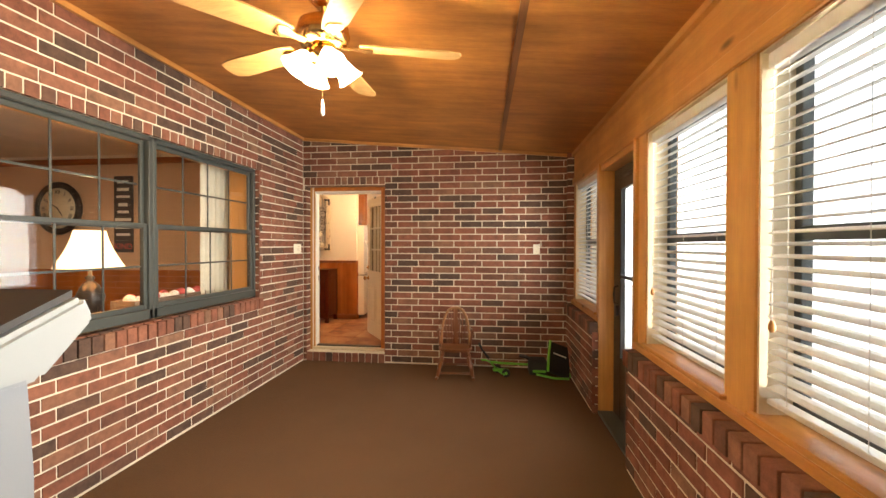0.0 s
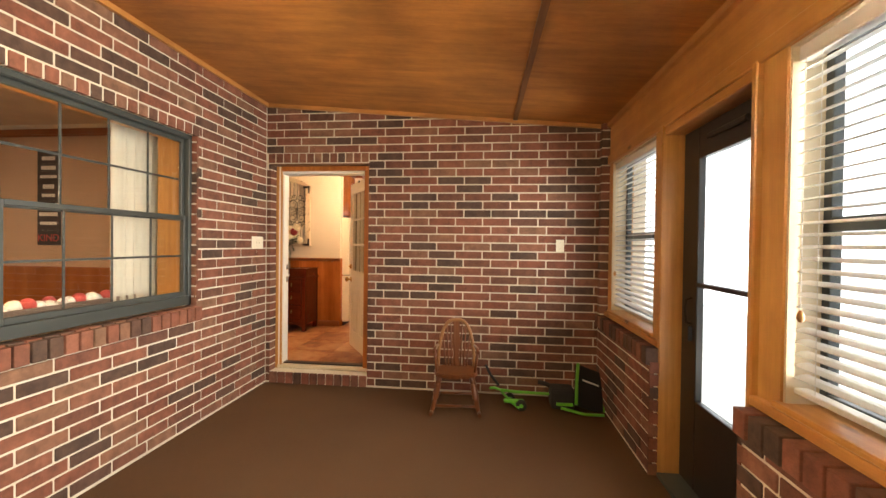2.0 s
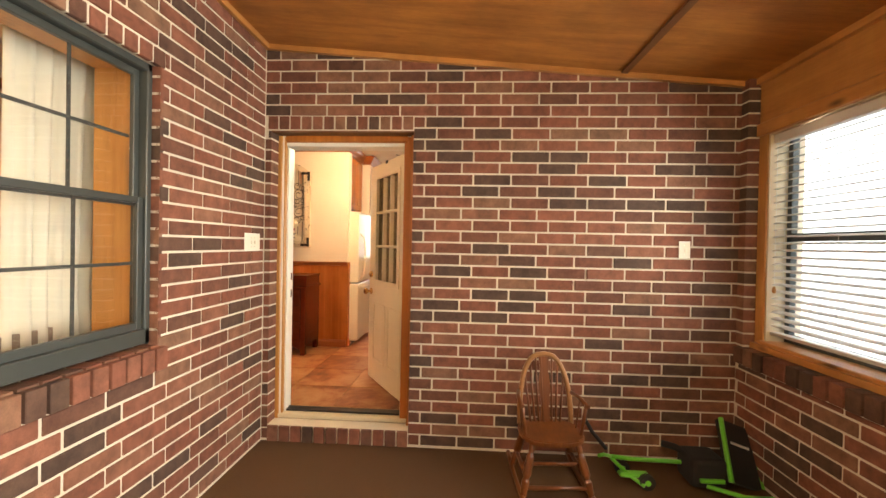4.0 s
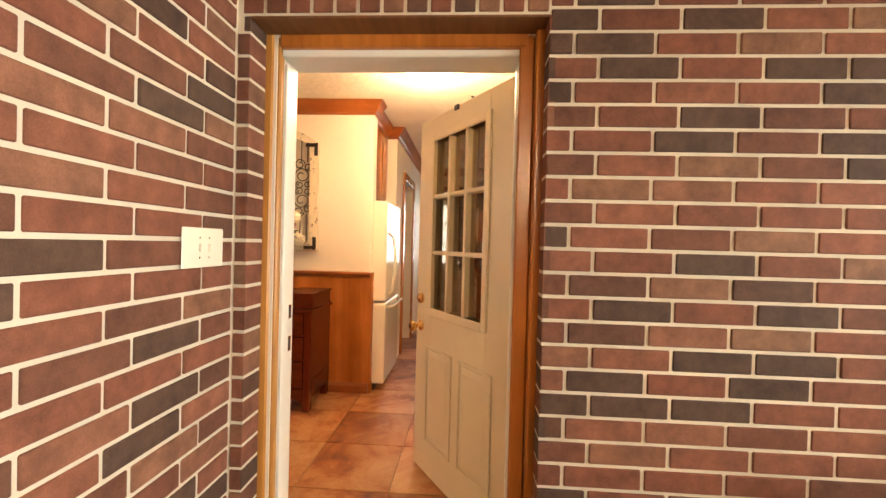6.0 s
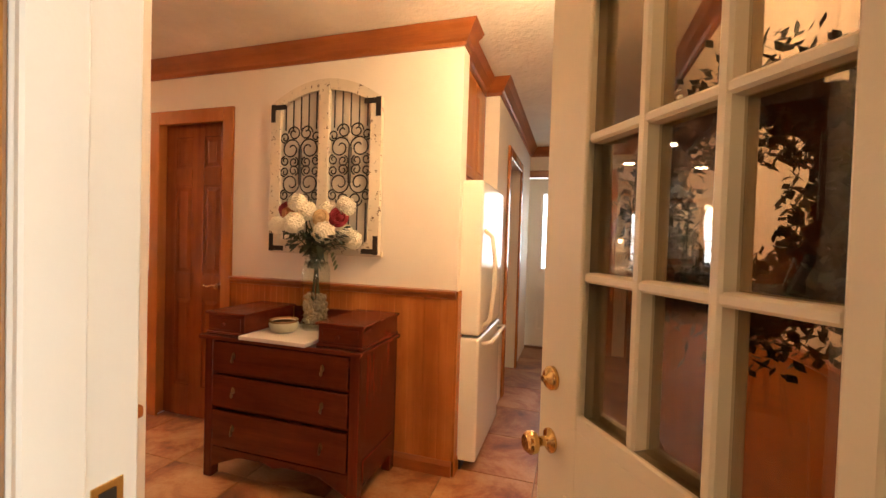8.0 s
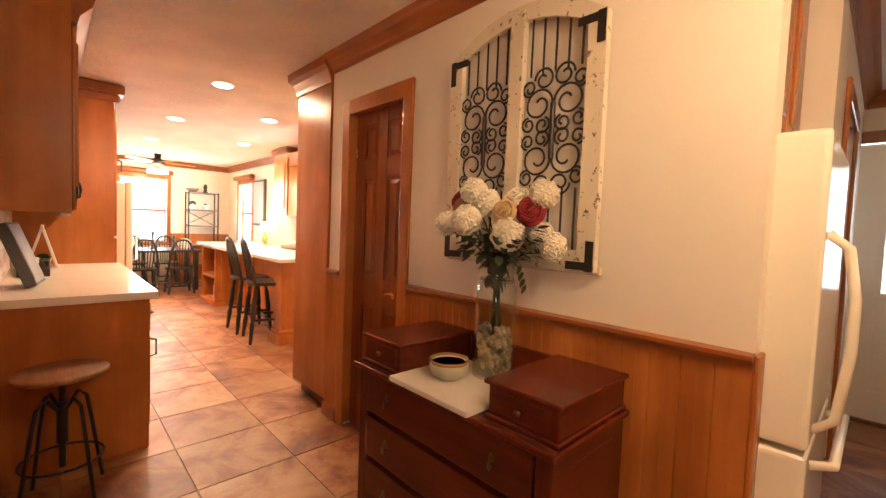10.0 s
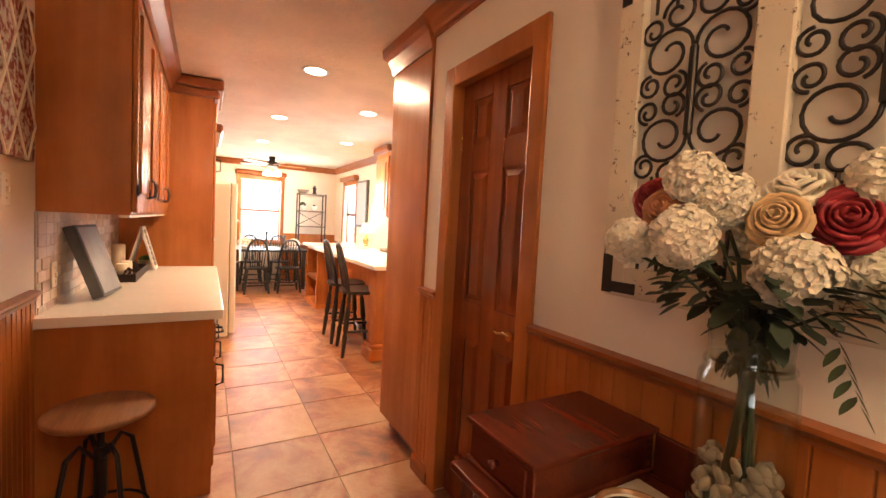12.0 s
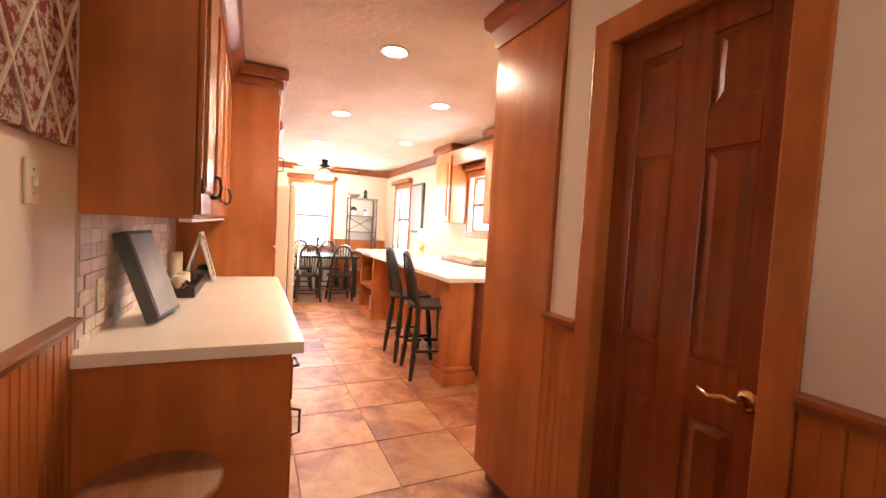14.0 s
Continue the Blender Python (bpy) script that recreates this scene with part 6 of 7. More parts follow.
for k in range(4):
    x0 = -5.12 - (k + 1) * 0.44
    d = part("cabinet_door", box(B(), x0 + 0.008, x0 + 0.432, 5.845, 5.865, 1.525, 2.49, 0.005), OAK, uc)
    part("door_field", box(B(), x0 + 0.068, x0 + 0.372, 5.863, 5.876, 1.61, 2.42, 0.01), OAK, d)
    xp = x0 + (0.405 if k % 2 else 0.035)
    part("pull", tube(B(), [(xp, 5.865, 1.60), (xp, 5.893, 1.61), (xp, 5.90, 1.65), (xp, 5.893, 1.69), (xp, 5.865, 1.70)], 0.006), IRON, d)
    part("hinge", cyl(B(), (x0 + 0.43, 5.868, 1.60), (x0 + 0.43, 5.868, 1.65), 0.006, n=8), IRON, d)
b = B()
prism(b, [(5.845, 2.5), (5.87, 2.5), (5.88, 2.54), (5.93, 2.60), (5.945, KC - 0.005), (5.845, KC - 0.005)], -6.89, -5.11, "x")
part("crown", b, OAK_X, uc)
part("frieze", box(B(), -6.89, -5.11, YI, 5.845, 2.52, KC - 0.005), OAK, uc)
t2 = thing("oven_cabinet", "tall honey oak cabinet beside the counter", "cabinet")
part("body", box(B(), -7.62, -6.9, YI, 6.18, K + 0.1, 2.50, 0.003), OAK, t2)
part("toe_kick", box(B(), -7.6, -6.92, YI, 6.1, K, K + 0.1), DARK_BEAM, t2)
for lo, hi in ((K + 0.12, 1.3), (1.32, 2.47)):
    d = part("cabinet_door", box(B(), -7.6, -6.92, 6.18, 6.2, lo, hi, 0.005), OAK, t2)
    part("pull", tube(B(), [(-6.96, 6.2, (lo + hi) / 2), (-6.96, 6.235, (lo + hi) / 2 + 0.01), (-6.96, 6.235, (lo + hi) / 2 + 0.1), (-6.96, 6.2, (lo + hi) / 2 + 0.11)], 0.006), IRON, d)
b = B()
box(b, -7.66, -6.86, YI, 6.25, 2.57, KC - 0.005, 0.01)
box(b, -7.64, -6.88, YI, 6.22, 2.50, 2.57, 0.015)
part("crown", b, OAK_X, t2)
fz = thing("upright_freezer", "tall white upright freezer in the kitchen", "freezer")
part("cabinet", box(B(), -8.65, -7.9, YI + 0.05, 6.36, K + 0.03, 1.87, 0.01), BISQUE, fz)
part("freezer_door", box(B(), -8.65, -7.9, 6.365, 6.43, K + 0.06, 1.88, 0.02, 2), BISQUE, fz)
part("foot", box(B(), -8.0, -7.92, 6.3, 6.38, K, K + 0.05), STEEL, fz)
part("handle", tube(B(), [(-7.97, 6.43, 1.0), (-7.97, 6.47, 1.02), (-7.97, 6.47, 1.45), (-7.97, 6.43, 1.47)], 0.012), BISQUE, fz)
of = thing("over_freezer_cabinet", "honey oak cabinet above the freezer", "cabinet")
part("body", box(B(), -8.7, -7.66, YI, 6.2, 1.95, 2.35, 0.003), OAK, of)
part("crown", box(B(), -8.74, -7.63, YI, 6.27, 2.35, 2.44, 0.02), OAK_X, of)
# backsplash tiles
sp = slab("backsplash", painted("splash_grout", (0.6, 0.55, 0.5), 0.9), -6.89, -5.095, YI + 0.0, YI + 0.006, 1.06, 1.51, "tumbled stone backsplash", "backsplash")
def stone_tile():
    m, t, b_ = node_material("tumbled_stone", 0.6)
    r = t.nodes.new("ShaderNodeObjectInfo").outputs["Random"]
    c = ramp(t, r, [(0, (0.50, 0.40, 0.34)), (0.4, (0.62, 0.53, 0.46)), (0.8, (0.70, 0.63, 0.56)), (1, (0.56, 0.44, 0.40))])
    k = noise_(t, world_coords(t), 14, 5)
    t.links.new(mix(t, 0.35, c, ramp(t, k, [(0.3, (0.6, 0.55, 0.5)), (0.7, (1.2, 1.15, 1.1))]), "MULTIPLY"), b_.inputs["Base Color"])
    bump(t, b_, k, 0.3)
    return m
STONE = stone_tile()
stone_me = [mesh_of(box(B(), -w / 2 + 0.0015, w / 2 - 0.0015, 0, 0.007, -0.0235, 0.0235, 0.0015), "stone_tile", STONE) for w in (0.05, 0.1)]
sr = random.Random(2)
for r in range(9):
    x = -5.1 - sr.choice((0, 0.05))
    z = 1.085 + r * 0.05
    while x > -6.8:
        w = sr.choice((0, 1, 1))
        wd = (0.05, 0.1)[w]
        o = new("stone_tile", stone_me[w])
        o.parent = sp
        o.matrix_basis = pose(x - wd / 2, YI + 0.005, z)
        x -= wd
switch_plate("outlet_plate", (-5.28, YI + 0.0135, 1.225), 180, 0.075, 0.115, "ivory outlet plate on the backsplash", 1)
switch_plate("thermostat_plate", (-4.80, YI + 0.002, 1.585), 180, 0.075, 0.115, "ivory switch plate on the cream wall", 1)

# counter things
sl_ = thing("slate_plaque", "grey embossed canvas block leaning on the backsplash", "plaque")
b = box(B(), -0.13, 0.13, -0.025, 0.025, 0, 0.37, 0.003)
part("block", b, painted("slate_grey", (0.10, 0.105, 0.11), 0.75, 0.2, 60, 0.6), sl_)
part("raised_face", box(B(), -0.118, 0.118, 0.0255, 0.0285, 0.015, 0.355, 0.002), painted("grey_floral_relief", (0.22, 0.225, 0.23), 0.6, 0.35, 22, 1.0), sl_)
sl_.matrix_basis = pose(-5.53, 5.70, 1.09, 19, 0, -8)
tray = thing("candle_tray", "dark wooden tray of pine cones with cream pillar candles", "tray")
DARKTRAY = painted("dark_tray", (0.045, 0.022, 0.016), 0.6, 0.3)
b = B()
box(b, -6.64, -6.0, 5.60, 5.76, 1.08, 1.09)
for a in ((-6.64, -6.0, 5.60, 5.60), (-6.64, -6.0, 5.75, 5.76), (-6.64, -6.63, 5.61, 5.75), (-6.01, -6.0, 5.61, 5.75)):
    box(b, *a, 1.09, 1.13, 0.002)
part("tray_body", b, DARKTRAY, tray)
for x in (-6.14, -6.30):
    part("candle", lathe(B(), [(0.032, 0), (0.034, 0.004), (0.034, 0.09), (0.028, 0.095), (0.004, 0.09)], (x, 5.67, 1.09), 18), CREAMP, tray)
cr = random.Random(4)
for k in range(9):
    c = Vector((cr.uniform(-6.58, -6.05), cr.uniform(5.63, 5.74), 1.12))
    b = B()
    for q in range(40):
        h = q / 40
        a = q * 2.4
        r = 0.032 * math.sin(math.pi * (0.12 + 0.85 * h))
        p = c + Vector((r * math.cos(a), r * math.sin(a), -0.03 + 0.065 * h))
        petal(b, p, Vector((math.cos(a), math.sin(a), 0.8)), 0.011, 0.003, cr)
    part("pine_cone", b, TWIG, tray)
cn = thing("tall_candle", "tall cream pillar candle with bark wrap", "candle")
part("candle_body", lathe(B(), [(0.04, 0), (0.042, 0.005), (0.042, 0.19), (0.036, 0.197), (0.004, 0.19)], (-6.62, 5.58, 1.08), 18), CREAMP, cn)
pt = thing("moss_pot", "small pale pot of green moss", "plant")
part("pot", lathe(B(), [(0.04, 0), (0.05, 0.05), (0.052, 0.06), (0.04, 0.058)], (-6.84, 5.72, 1.08), 16), PLASTIC, pt)
b = B()
for k in range(160):
    d = Vector((cr.gauss(0, 1), cr.gauss(0, 1), abs(cr.gauss(0, 1)))).normalized()
    petal(b, Vector((-6.84, 5.72, 1.13)) + d * 0.045, d, 0.009, 0.002, cr)
part("moss", b, painted("moss", (0.10, 0.16, 0.04), 0.8, 0.4), pt)
ea = thing("easel_sign", "white framed folding chalkboard sign on the counter", "sign")
for s in (-1, 1):
    m = pose(-6.72, 5.715 + s * 0.085, 1.08, s * 15, 0, 0)
    b = B()
    for a, e, lo, hi in ((-0.1, -0.075, 0, 0.34), (0.075, 0.1, 0, 0.34), (-0.075, 0.075, 0, 0.025), (-0.075, 0.075, 0.315, 0.34)):
        box(b, a, e, -0.008, 0.008, lo, hi, 0.002)
    bmesh.ops.transform(b, matrix=m, verts=b.verts)
    fr_ = part("frame", b, WHITE, ea)
    if s > 0:
        b = box(B(), -0.075, 0.075, -0.003, 0.003, 0.025, 0.315)
        bmesh.ops.transform(b, matrix=m, verts=b.verts)
        part("chalkboard", b, BLACK, fr_)
        for k in range(6):
            w = cr.uniform(0.025, 0.055)
            b = box(B(), -w, w, 0.0032, 0.0045, 0.06 + k * 0.042, 0.067 + k * 0.042)
            bmesh.ops.transform(b, matrix=m, verts=b.verts)
            part("lettering_bar", b, WHITE, fr_)
# fabric wall panel
fp = thing("ribbon_board", "red and cream patterned fabric board with crossed ribbons", "wall decor")
def toile():
    m, t, b_ = node_material("toile_fabric", 0.9, 0, 0.1)
    v = world_coords(t)
    c = ramp(t, noise_(t, v, 38, 6, 0.75), [(0.46, (0.50, 0.42, 0.34)), (0.52, (0.20, 0.045, 0.035))])
    t.links.new(c, b_.inputs["Base Color"])
    bump(t, b_, noise_(t, v, 300), 0.3)
    return m
part("board", box(B(), -5.0, -4.45, YI + 0.001, YI + 0.03, 1.70, 2.26, 0.008, 2), toile(), fp)
for k in range(-3, 4):
    for s in (-1, 1):
        xc = -4.725 + k * 0.18
        a0, a1 = (xc - 0.28 * s * 0.62, 1.70), (xc + 0.28 * s * 0.62, 2.26)
        lo_, hi_ = sorted((a0, a1))
        t0 = max(0, (-4.995 - lo_[0]) / (hi_[0] - lo_[0]))
        t1 = min(1, (-4.455 - lo_[0]) / (hi_[0] - lo_[0]))
        if t1 - t0 > 0.1:
            p, q = Vector((lo_[0], 0, lo_[1])).lerp(Vector((hi_[0], 0, hi_[1])), t0), Vector((lo_[0], 0, lo_[1])).lerp(Vector((hi_[0], 0, hi_[1])), t1)
            part("ribbon", tube(B(), [(p.x, YI + 0.031, p.z), (q.x, YI + 0.031, q.z)], 0.005, 6), CREAMP, fp)
# adjustable wooden-seat stool
st_ = thing("metal_stool", "industrial stool with round worn wooden seat and black iron legs", "stool")
SX, SY, SZ = -4.79, 5.80, 0.77
part("seat", lathe(B(), [(0.12, -0.028), (0.168, -0.026), (0.175, -0.018), (0.176, -0.006), (0.168, 0.0), (0.01, -0.001)], (SX, SY, SZ), 36), wood("worn_seat", (0.34, 0.16, 0.065), (0.17, 0.075, 0.032), 0.55, "x", 1.5), st_)
part("screw_post", cyl(B(), (SX, SY, 0.30), (SX, SY, SZ - 0.026), 0.013), IRON, st_)
part("sleeve", cyl(B(), (SX, SY, 0.42), (SX, SY, 0.62), 0.022), IRON, st_)
for k in range(4):
    a = radians(35 + 90 * k)
    c_, s_ = math.cos(a), math.sin(a)
    part("leg", tube(B(), [(SX + 0.02 * c_, SY + 0.02 * s_, 0.58), (SX + 0.07 * c_, SY + 0.07 * s_, 0.645), (SX + 0.11 * c_, SY + 0.11 * s_, 0.61), (SX + 0.145 * c_, SY + 0.145 * s_, 0.42), (SX + 0.19 * c_, SY + 0.19 * s_, K)], 0.009), IRON, st_)
part("foot_ring", tube(B(), [(SX + 0.155 * math.cos(t), SY + 0.155 * math.sin(t), 0.34) for t in np.linspace(0, 6.283, 25)], 0.006), IRON, st_)

# ---- peninsula, island, stools ----
pn = thing("peninsula", "honey oak peninsula with pilaster corner", "cabinet")
part("body", box(B(), -9.2, -6.72, 7.98, YN - 0.01, K, 1.065, 0.003), OAK, pn)
part("pilaster", box(B(), -6.87, -6.66, 7.60, 7.84, K + 0.16, 1.065, 0.004), OAK, pn)
part("plinth", box(B(), -6.90, -6.625, 7.56, 7.88, K, K + 0.12, 0.008, 2), OAK, pn)
part("plinth_cap", box(B(), -6.885, -6.64, 7.575, 7.865, K + 0.12, K + 0.165, 0.015, 2), OAK, pn)
part("back_panel", box(B(), -9.2, -6.87, 7.95, 7.98, K, 1.065), OAK, pn)
tagged(part("worktop", box(B(), -9.2, -6.60, 7.555, YN - 0.012, 1.065, 1.105, 0.005, 2), QUARTZ), "white quartz peninsula worktop", "worktop")
isl = thing("island_cabinet", "honey oak island end with open book shelves", "cabinet")
for x in (-10.02, -9.29):
    part("side_panel", box(B(), x, x + 0.05, 7.62, 8.3, K, 1.08), OAK, isl)
part("body", box(B(), -9.97, -9.29, 7.95, 8.3, K, 1.08), OAK, isl)
for z in (K, 0.58, 1.04):
    part("shelf", box(B(), -9.97, -9.29, 7.62, 7.95, z, z + 0.04), OAK_X, isl)
part("end_door", box(B(), -9.24, -9.225, 7.7, 8.25, K + 0.12, 1.0, 0.005), OAK, isl)
part("base_trim", box(B(), -10.04, -9.215, 7.60, 8.3, K, K + 0.08, 0.006), OAK, isl)
tagged(part("worktop", box(B(), -10.15, -9.202, 7.57, 8.45, 1.08, 1.12, 0.005, 2), QUARTZ), "white quartz island worktop", "worktop")
br = random.Random(9)
for k in range(9):
    x = -9.36 - k * 0.035
    ob = part("book", box(B(), x - 0.03, x, 7.70, 7.88, K + 0.04, K + 0.04 + br.uniform(0.22, 0.3), 0.002), painted("book_cover", (br.uniform(0.2, 0.7), br.uniform(0.1, 0.4), br.uniform(0.1, 0.35)), 0.6))
    tagged(ob, "hardback book standing on the island shelf", "book", "island books")
stool = windsor("bar_stool", "black hoop-back wooden bar stool at the peninsula", "bar stools", BLACK, 0.66, 0.44, 0.42, 0.48, 0.06, False, 7, thick=1.6)
stool.matrix_basis = pose(-7.03, 7.57, K, 0, 0, 172)
copy_thing(stool, pose(-7.56, 7.57, K, 0, 0, 178))
pt_ = thing("dough_tray", "long wooden dough bowl of white pottery", "tray")
b = box(B(), -8.5, -7.6, 8.32, 8.62, 1.105, 1.165, 0.03, 2)
part("dough_bowl", b, GREYWOOD, pt_)
for k in range(5):
    b = B()
    bmesh.ops.create_icosphere(b, subdivisions=2, radius=0.07, matrix=Matrix.Translation((-8.36 + k * 0.15, 8.47, 1.185)) @ Matrix.Diagonal((1.1, 1, 0.7, 1)))
    part("white_gourd", b, CREAMP, pt_)

# ---- dining end ----
table = thing("dining_table", "black rectangular dining table", "table")
part("tabletop", box(B(), -12.0, -11.05, 6.55, 7.85, 0.87, 0.91, 0.006), BLACK, table)
for x in (-11.93, -11.12):
    for y in (6.62, 7.78):
        part("leg", box(B(), x - 0.035, x + 0.035, y - 0.035, y + 0.035, K, 0.87, 0.006), BLACK, table)
chair = windsor("dining_chair", "black hoop-back wooden dining chair", "dining chairs", BLACK, 0.45, 0.44, 0.42, 0.52, 0.05, False, 7, thick=1.5)
chair.matrix_basis = pose(-10.88, 6.92, K, 0, 0, -90)
for y, x, t in ((7.46, -10.86, -90), (6.92, -12.02, 90), (7.46, -12.02, 90)):
    copy_thing(chair, pose(x, y, K, 0, 0, t))
for x, y, h in ((-11.5, 7.15, 0.32), (-11.6, 7.5, 0.25)):
    c = thing("candlestick", "dark turned candlestick on the dining table", "candlestick")
    part("stem", lathe(B(), [(0.05, 0), (0.05, 0.01), (0.015, 0.03), (0.022, h * 0.5), (0.012, h * 0.7), (0.03, h), (0.005, h)], (x, y, 0.91), 14), BLACK, c)
for y in (7.62, 6.75):
    ctr = thing("table_arrangement", "low white flower arrangement on the dining table", "flowers", "table flowers")
    b = B()
    for q in range(150):
        d = Vector((cr.gauss(0, 1), cr.gauss(0, 1), abs(cr.gauss(0, 0.7)))).normalized()
        petal(b, Vector((-11.3, y, 1.0)) + d * 0.12, d, 0.022, 0.005, cr)
    part("blooms", b, CREAMP, ctr)
    part("dish", lathe(B(), [(0.06, 0), (0.1, 0.06), (0.095, 0.06)], (-11.3, y, 0.91), 16), WHITE, ctr)

et = thing("etagere", "narrow black iron shelf unit with wood shelves", "shelf")
ey0, ey1, ex0, ex1 = 7.83, 8.38, -12.26, -11.98
for x in (ex0, ex1):
    for y in (ey0, ey1):
        part("post", box(B(), x - 0.01, x + 0.01, y - 0.012, y + 0.012, K, 2.06), IRON, et)
for z in (0.55, 0.95, 1.35, 1.68, 2.04):
    part("shelf", box(B(), ex0, ex1, ey0, ey1, z - 0.012, z + 0.012), GREYWOOD, et)
part("brace", tube(B(), [(ex0, ey0, 1.36), (ex0, ey1, 1.67)], 0.006), IRON, et)
part("brace", tube(B(), [(ex0, ey1, 1.36), (ex0, ey0, 1.67)], 0.006), IRON, et)
for y, z in ((7.92, 1.692), (8.16, 1.692)):
    p = thing("shelf_pot", "white pot on the iron shelf", "pot", "shelf pots")
    part("pot", lathe(B(), [(0.045, 0), (0.065, 0.08), (0.06, 0.1), (0.05, 0.095)], (-12.1, y, z), 16), WHITE, p)
    b = B()
    for k in range(90):
        d = Vector((cr.gauss(0, 1), cr.gauss(0, 1), abs(cr.gauss(0, 1)))).normalized()
        petal(b, Vector((-12.1, y, z + 0.11)) + d * 0.07 * (1 if y < 8 else 0.35), d, 0.016, 0.004, cr)
    part("greenery", b, LEAFG, p)
ln = thing("lantern", "small dark lantern on top of the iron shelf", "lantern")
part("body", lathe(B(), [(0.05, 0), (0.05, 0.02), (0.035, 0.03), (0.035, 0.11), (0.05, 0.12), (0.01, 0.19)], (-12.1, 8.16, 2.052), 8), IRON, ln)
bw = thing("wooden_bowl", "shallow brown bowl on top of the iron shelf", "bowl")
part("bowl_body", lathe(B(), [(0.04, 0), (0.11, 0.05), (0.13, 0.08), (0.12, 0.08)], (-12.1, 7.92, 2.052), 18), GREYWOOD, bw)


def room_window(axis, plane, u0, u1, z0, z1, slats=True):
    """An oak-cased window with a slatted blind; axis x: in the west wall, axis y: in the north wall."""
    w = tagged(new("window_room"), "oak-cased window with lowered white blind", "window", "room windows", "structure")
    s = 1 if axis == "x" else -1
    def bx(a, b_, lo, hi, d0, d1, bm, bev=0.0):
        if axis == "x":
            box(bm, plane + min(d0 * s, d1 * s), plane + max(d0 * s, d1 * s), a, b_, lo, hi, bev)
        else:
            box(bm, a, b_, plane + min(d0 * s, d1 * s), plane + max(d0 * s, d1 * s), lo, hi, bev)
    f = B()
    for a, b_, lo, hi in ((u0 - 0.07, u0, z0 - 0.07, z1), (u1, u1 + 0.07, z0 - 0.07, z1), (u0 - 0.07, u1 + 0.07, z1, z1 + 0.08), (u0, u1, z0 - 0.07, z0)):
        bx(a, b_, lo, hi, 0.0, 0.022, f, 0.005)
    part("window_frame", f, OAK, w)
    f = B()
    bx(u0 - 0.1, u1 + 0.1, z1 + 0.08, z1 + 0.17, 0.0, 0.1, f, 0.02)
    part("cornice", f, OAK_X, w)
    f = B()
    zm = (z0 + z1) / 2
    for a, b_, lo, hi in ((u0, u0 + 0.03, z0, z1), (u1 - 0.03, u1, z0, z1), (u0, u1, zm - 0.02, zm + 0.02), (u0, u1, z0, z0 + 0.03), (u0, u1, z1 - 0.03, z1)):
        bx(a, b_, lo, hi, -0.09, -0.06, f)
    part("sash", f, OAK, w)
    f = B()
    bx(u0, u1, z0, z1, -0.078, -0.074, f)
    part("pane", f, GLASS, w).visible_shadow = False
    if slats:
        bl = thing("room_blind", "white slatted blind, half raised", "blind", "room blinds")
        n = 14
        for k in range(n):
            f = B()
            z = z1 - 0.03 - k * 0.045
            bx(u0 + 0.01, u1 - 0.01, z - 0.014, z - 0.011, -0.05, -0.01, f)
            part("slat", f, BLIND, bl)
        f = B()
        bx(u0 + 0.01, u1 - 0.01, z1 - 0.03, z1, -0.055, -0.005, f)
        part("headrail", f, BLIND, bl)


room_window("x", XW, 6.72, 7.5, 1.0, 2.28)
room_window("y", YN, -11.6, -10.78, 1.05, 2.25)
room_window("y", YN, -8.42, -7.7, 1.50, 2.22, False)
tv = thing("framed_panel", "thin dark-framed grey wall panel", "picture")
part("frame", box(B(), -10.62, -10.05, YN - 0.05, YN, 1.42, 2.28, 0.006), DARKFRAME, tv)
part("face", box(B(), -10.58, -10.09, YN - 0.054, YN - 0.05, 1.46, 2.24), painted("panel_grey", (0.35, 0.36, 0.37), 0.3), tv)
cs = thing("north_wall_cabinet", "honey oak wall cabinets either side of the sink window", "cabinet")
for x0, x1 in ((-9.0, -8.47), (-7.6, -5.5)):
    bdy = part("body", box(B(), x0, x1, 8.42, YN, 1.6, 2.56, 0.003), OAK, cs)
    part("cabinet_door", box(B(), x0 + 0.02, x1 - 0.02, 8.40, 8.42, 1.62, 2.5, 0.006), OAK, bdy)
    part("door_field", box(B(), x0 + 0.09, x1 - 0.09, 8.388, 8.402, 1.7, 2.42, 0.01), OAK, bdy)
    part("crown", box(B(), x0 - 0.04, x1 + 0.04, 8.36, YN, 2.56, KC - 0.005, 0.02), OAK_X, bdy)
part("valance", box(B(), -8.47, -7.6, 8.42, 8.44, 2.36, 2.56, 0.004), OAK_X, cs)
bc2 = thing("corner_counter", "honey oak base with white counter under the lamp", "cabinet")
part("body", box(B(), -10.9, -9.31, 8.46, YN - 0.015, K, 1.06), OAK, bc2)
tagged(part("worktop", box(B(), -11.0, -9.31, 8.46, YN - 0.015, 1.06, 1.10, 0.004), QUARTZ), "white worktop along the dining wall", "worktop")
table_lamp("counter_lamp", -9.75, 8.55, 1.10, 0.62, "small brass lamp with lit cream shade", BRASS, SHADE2, 10)

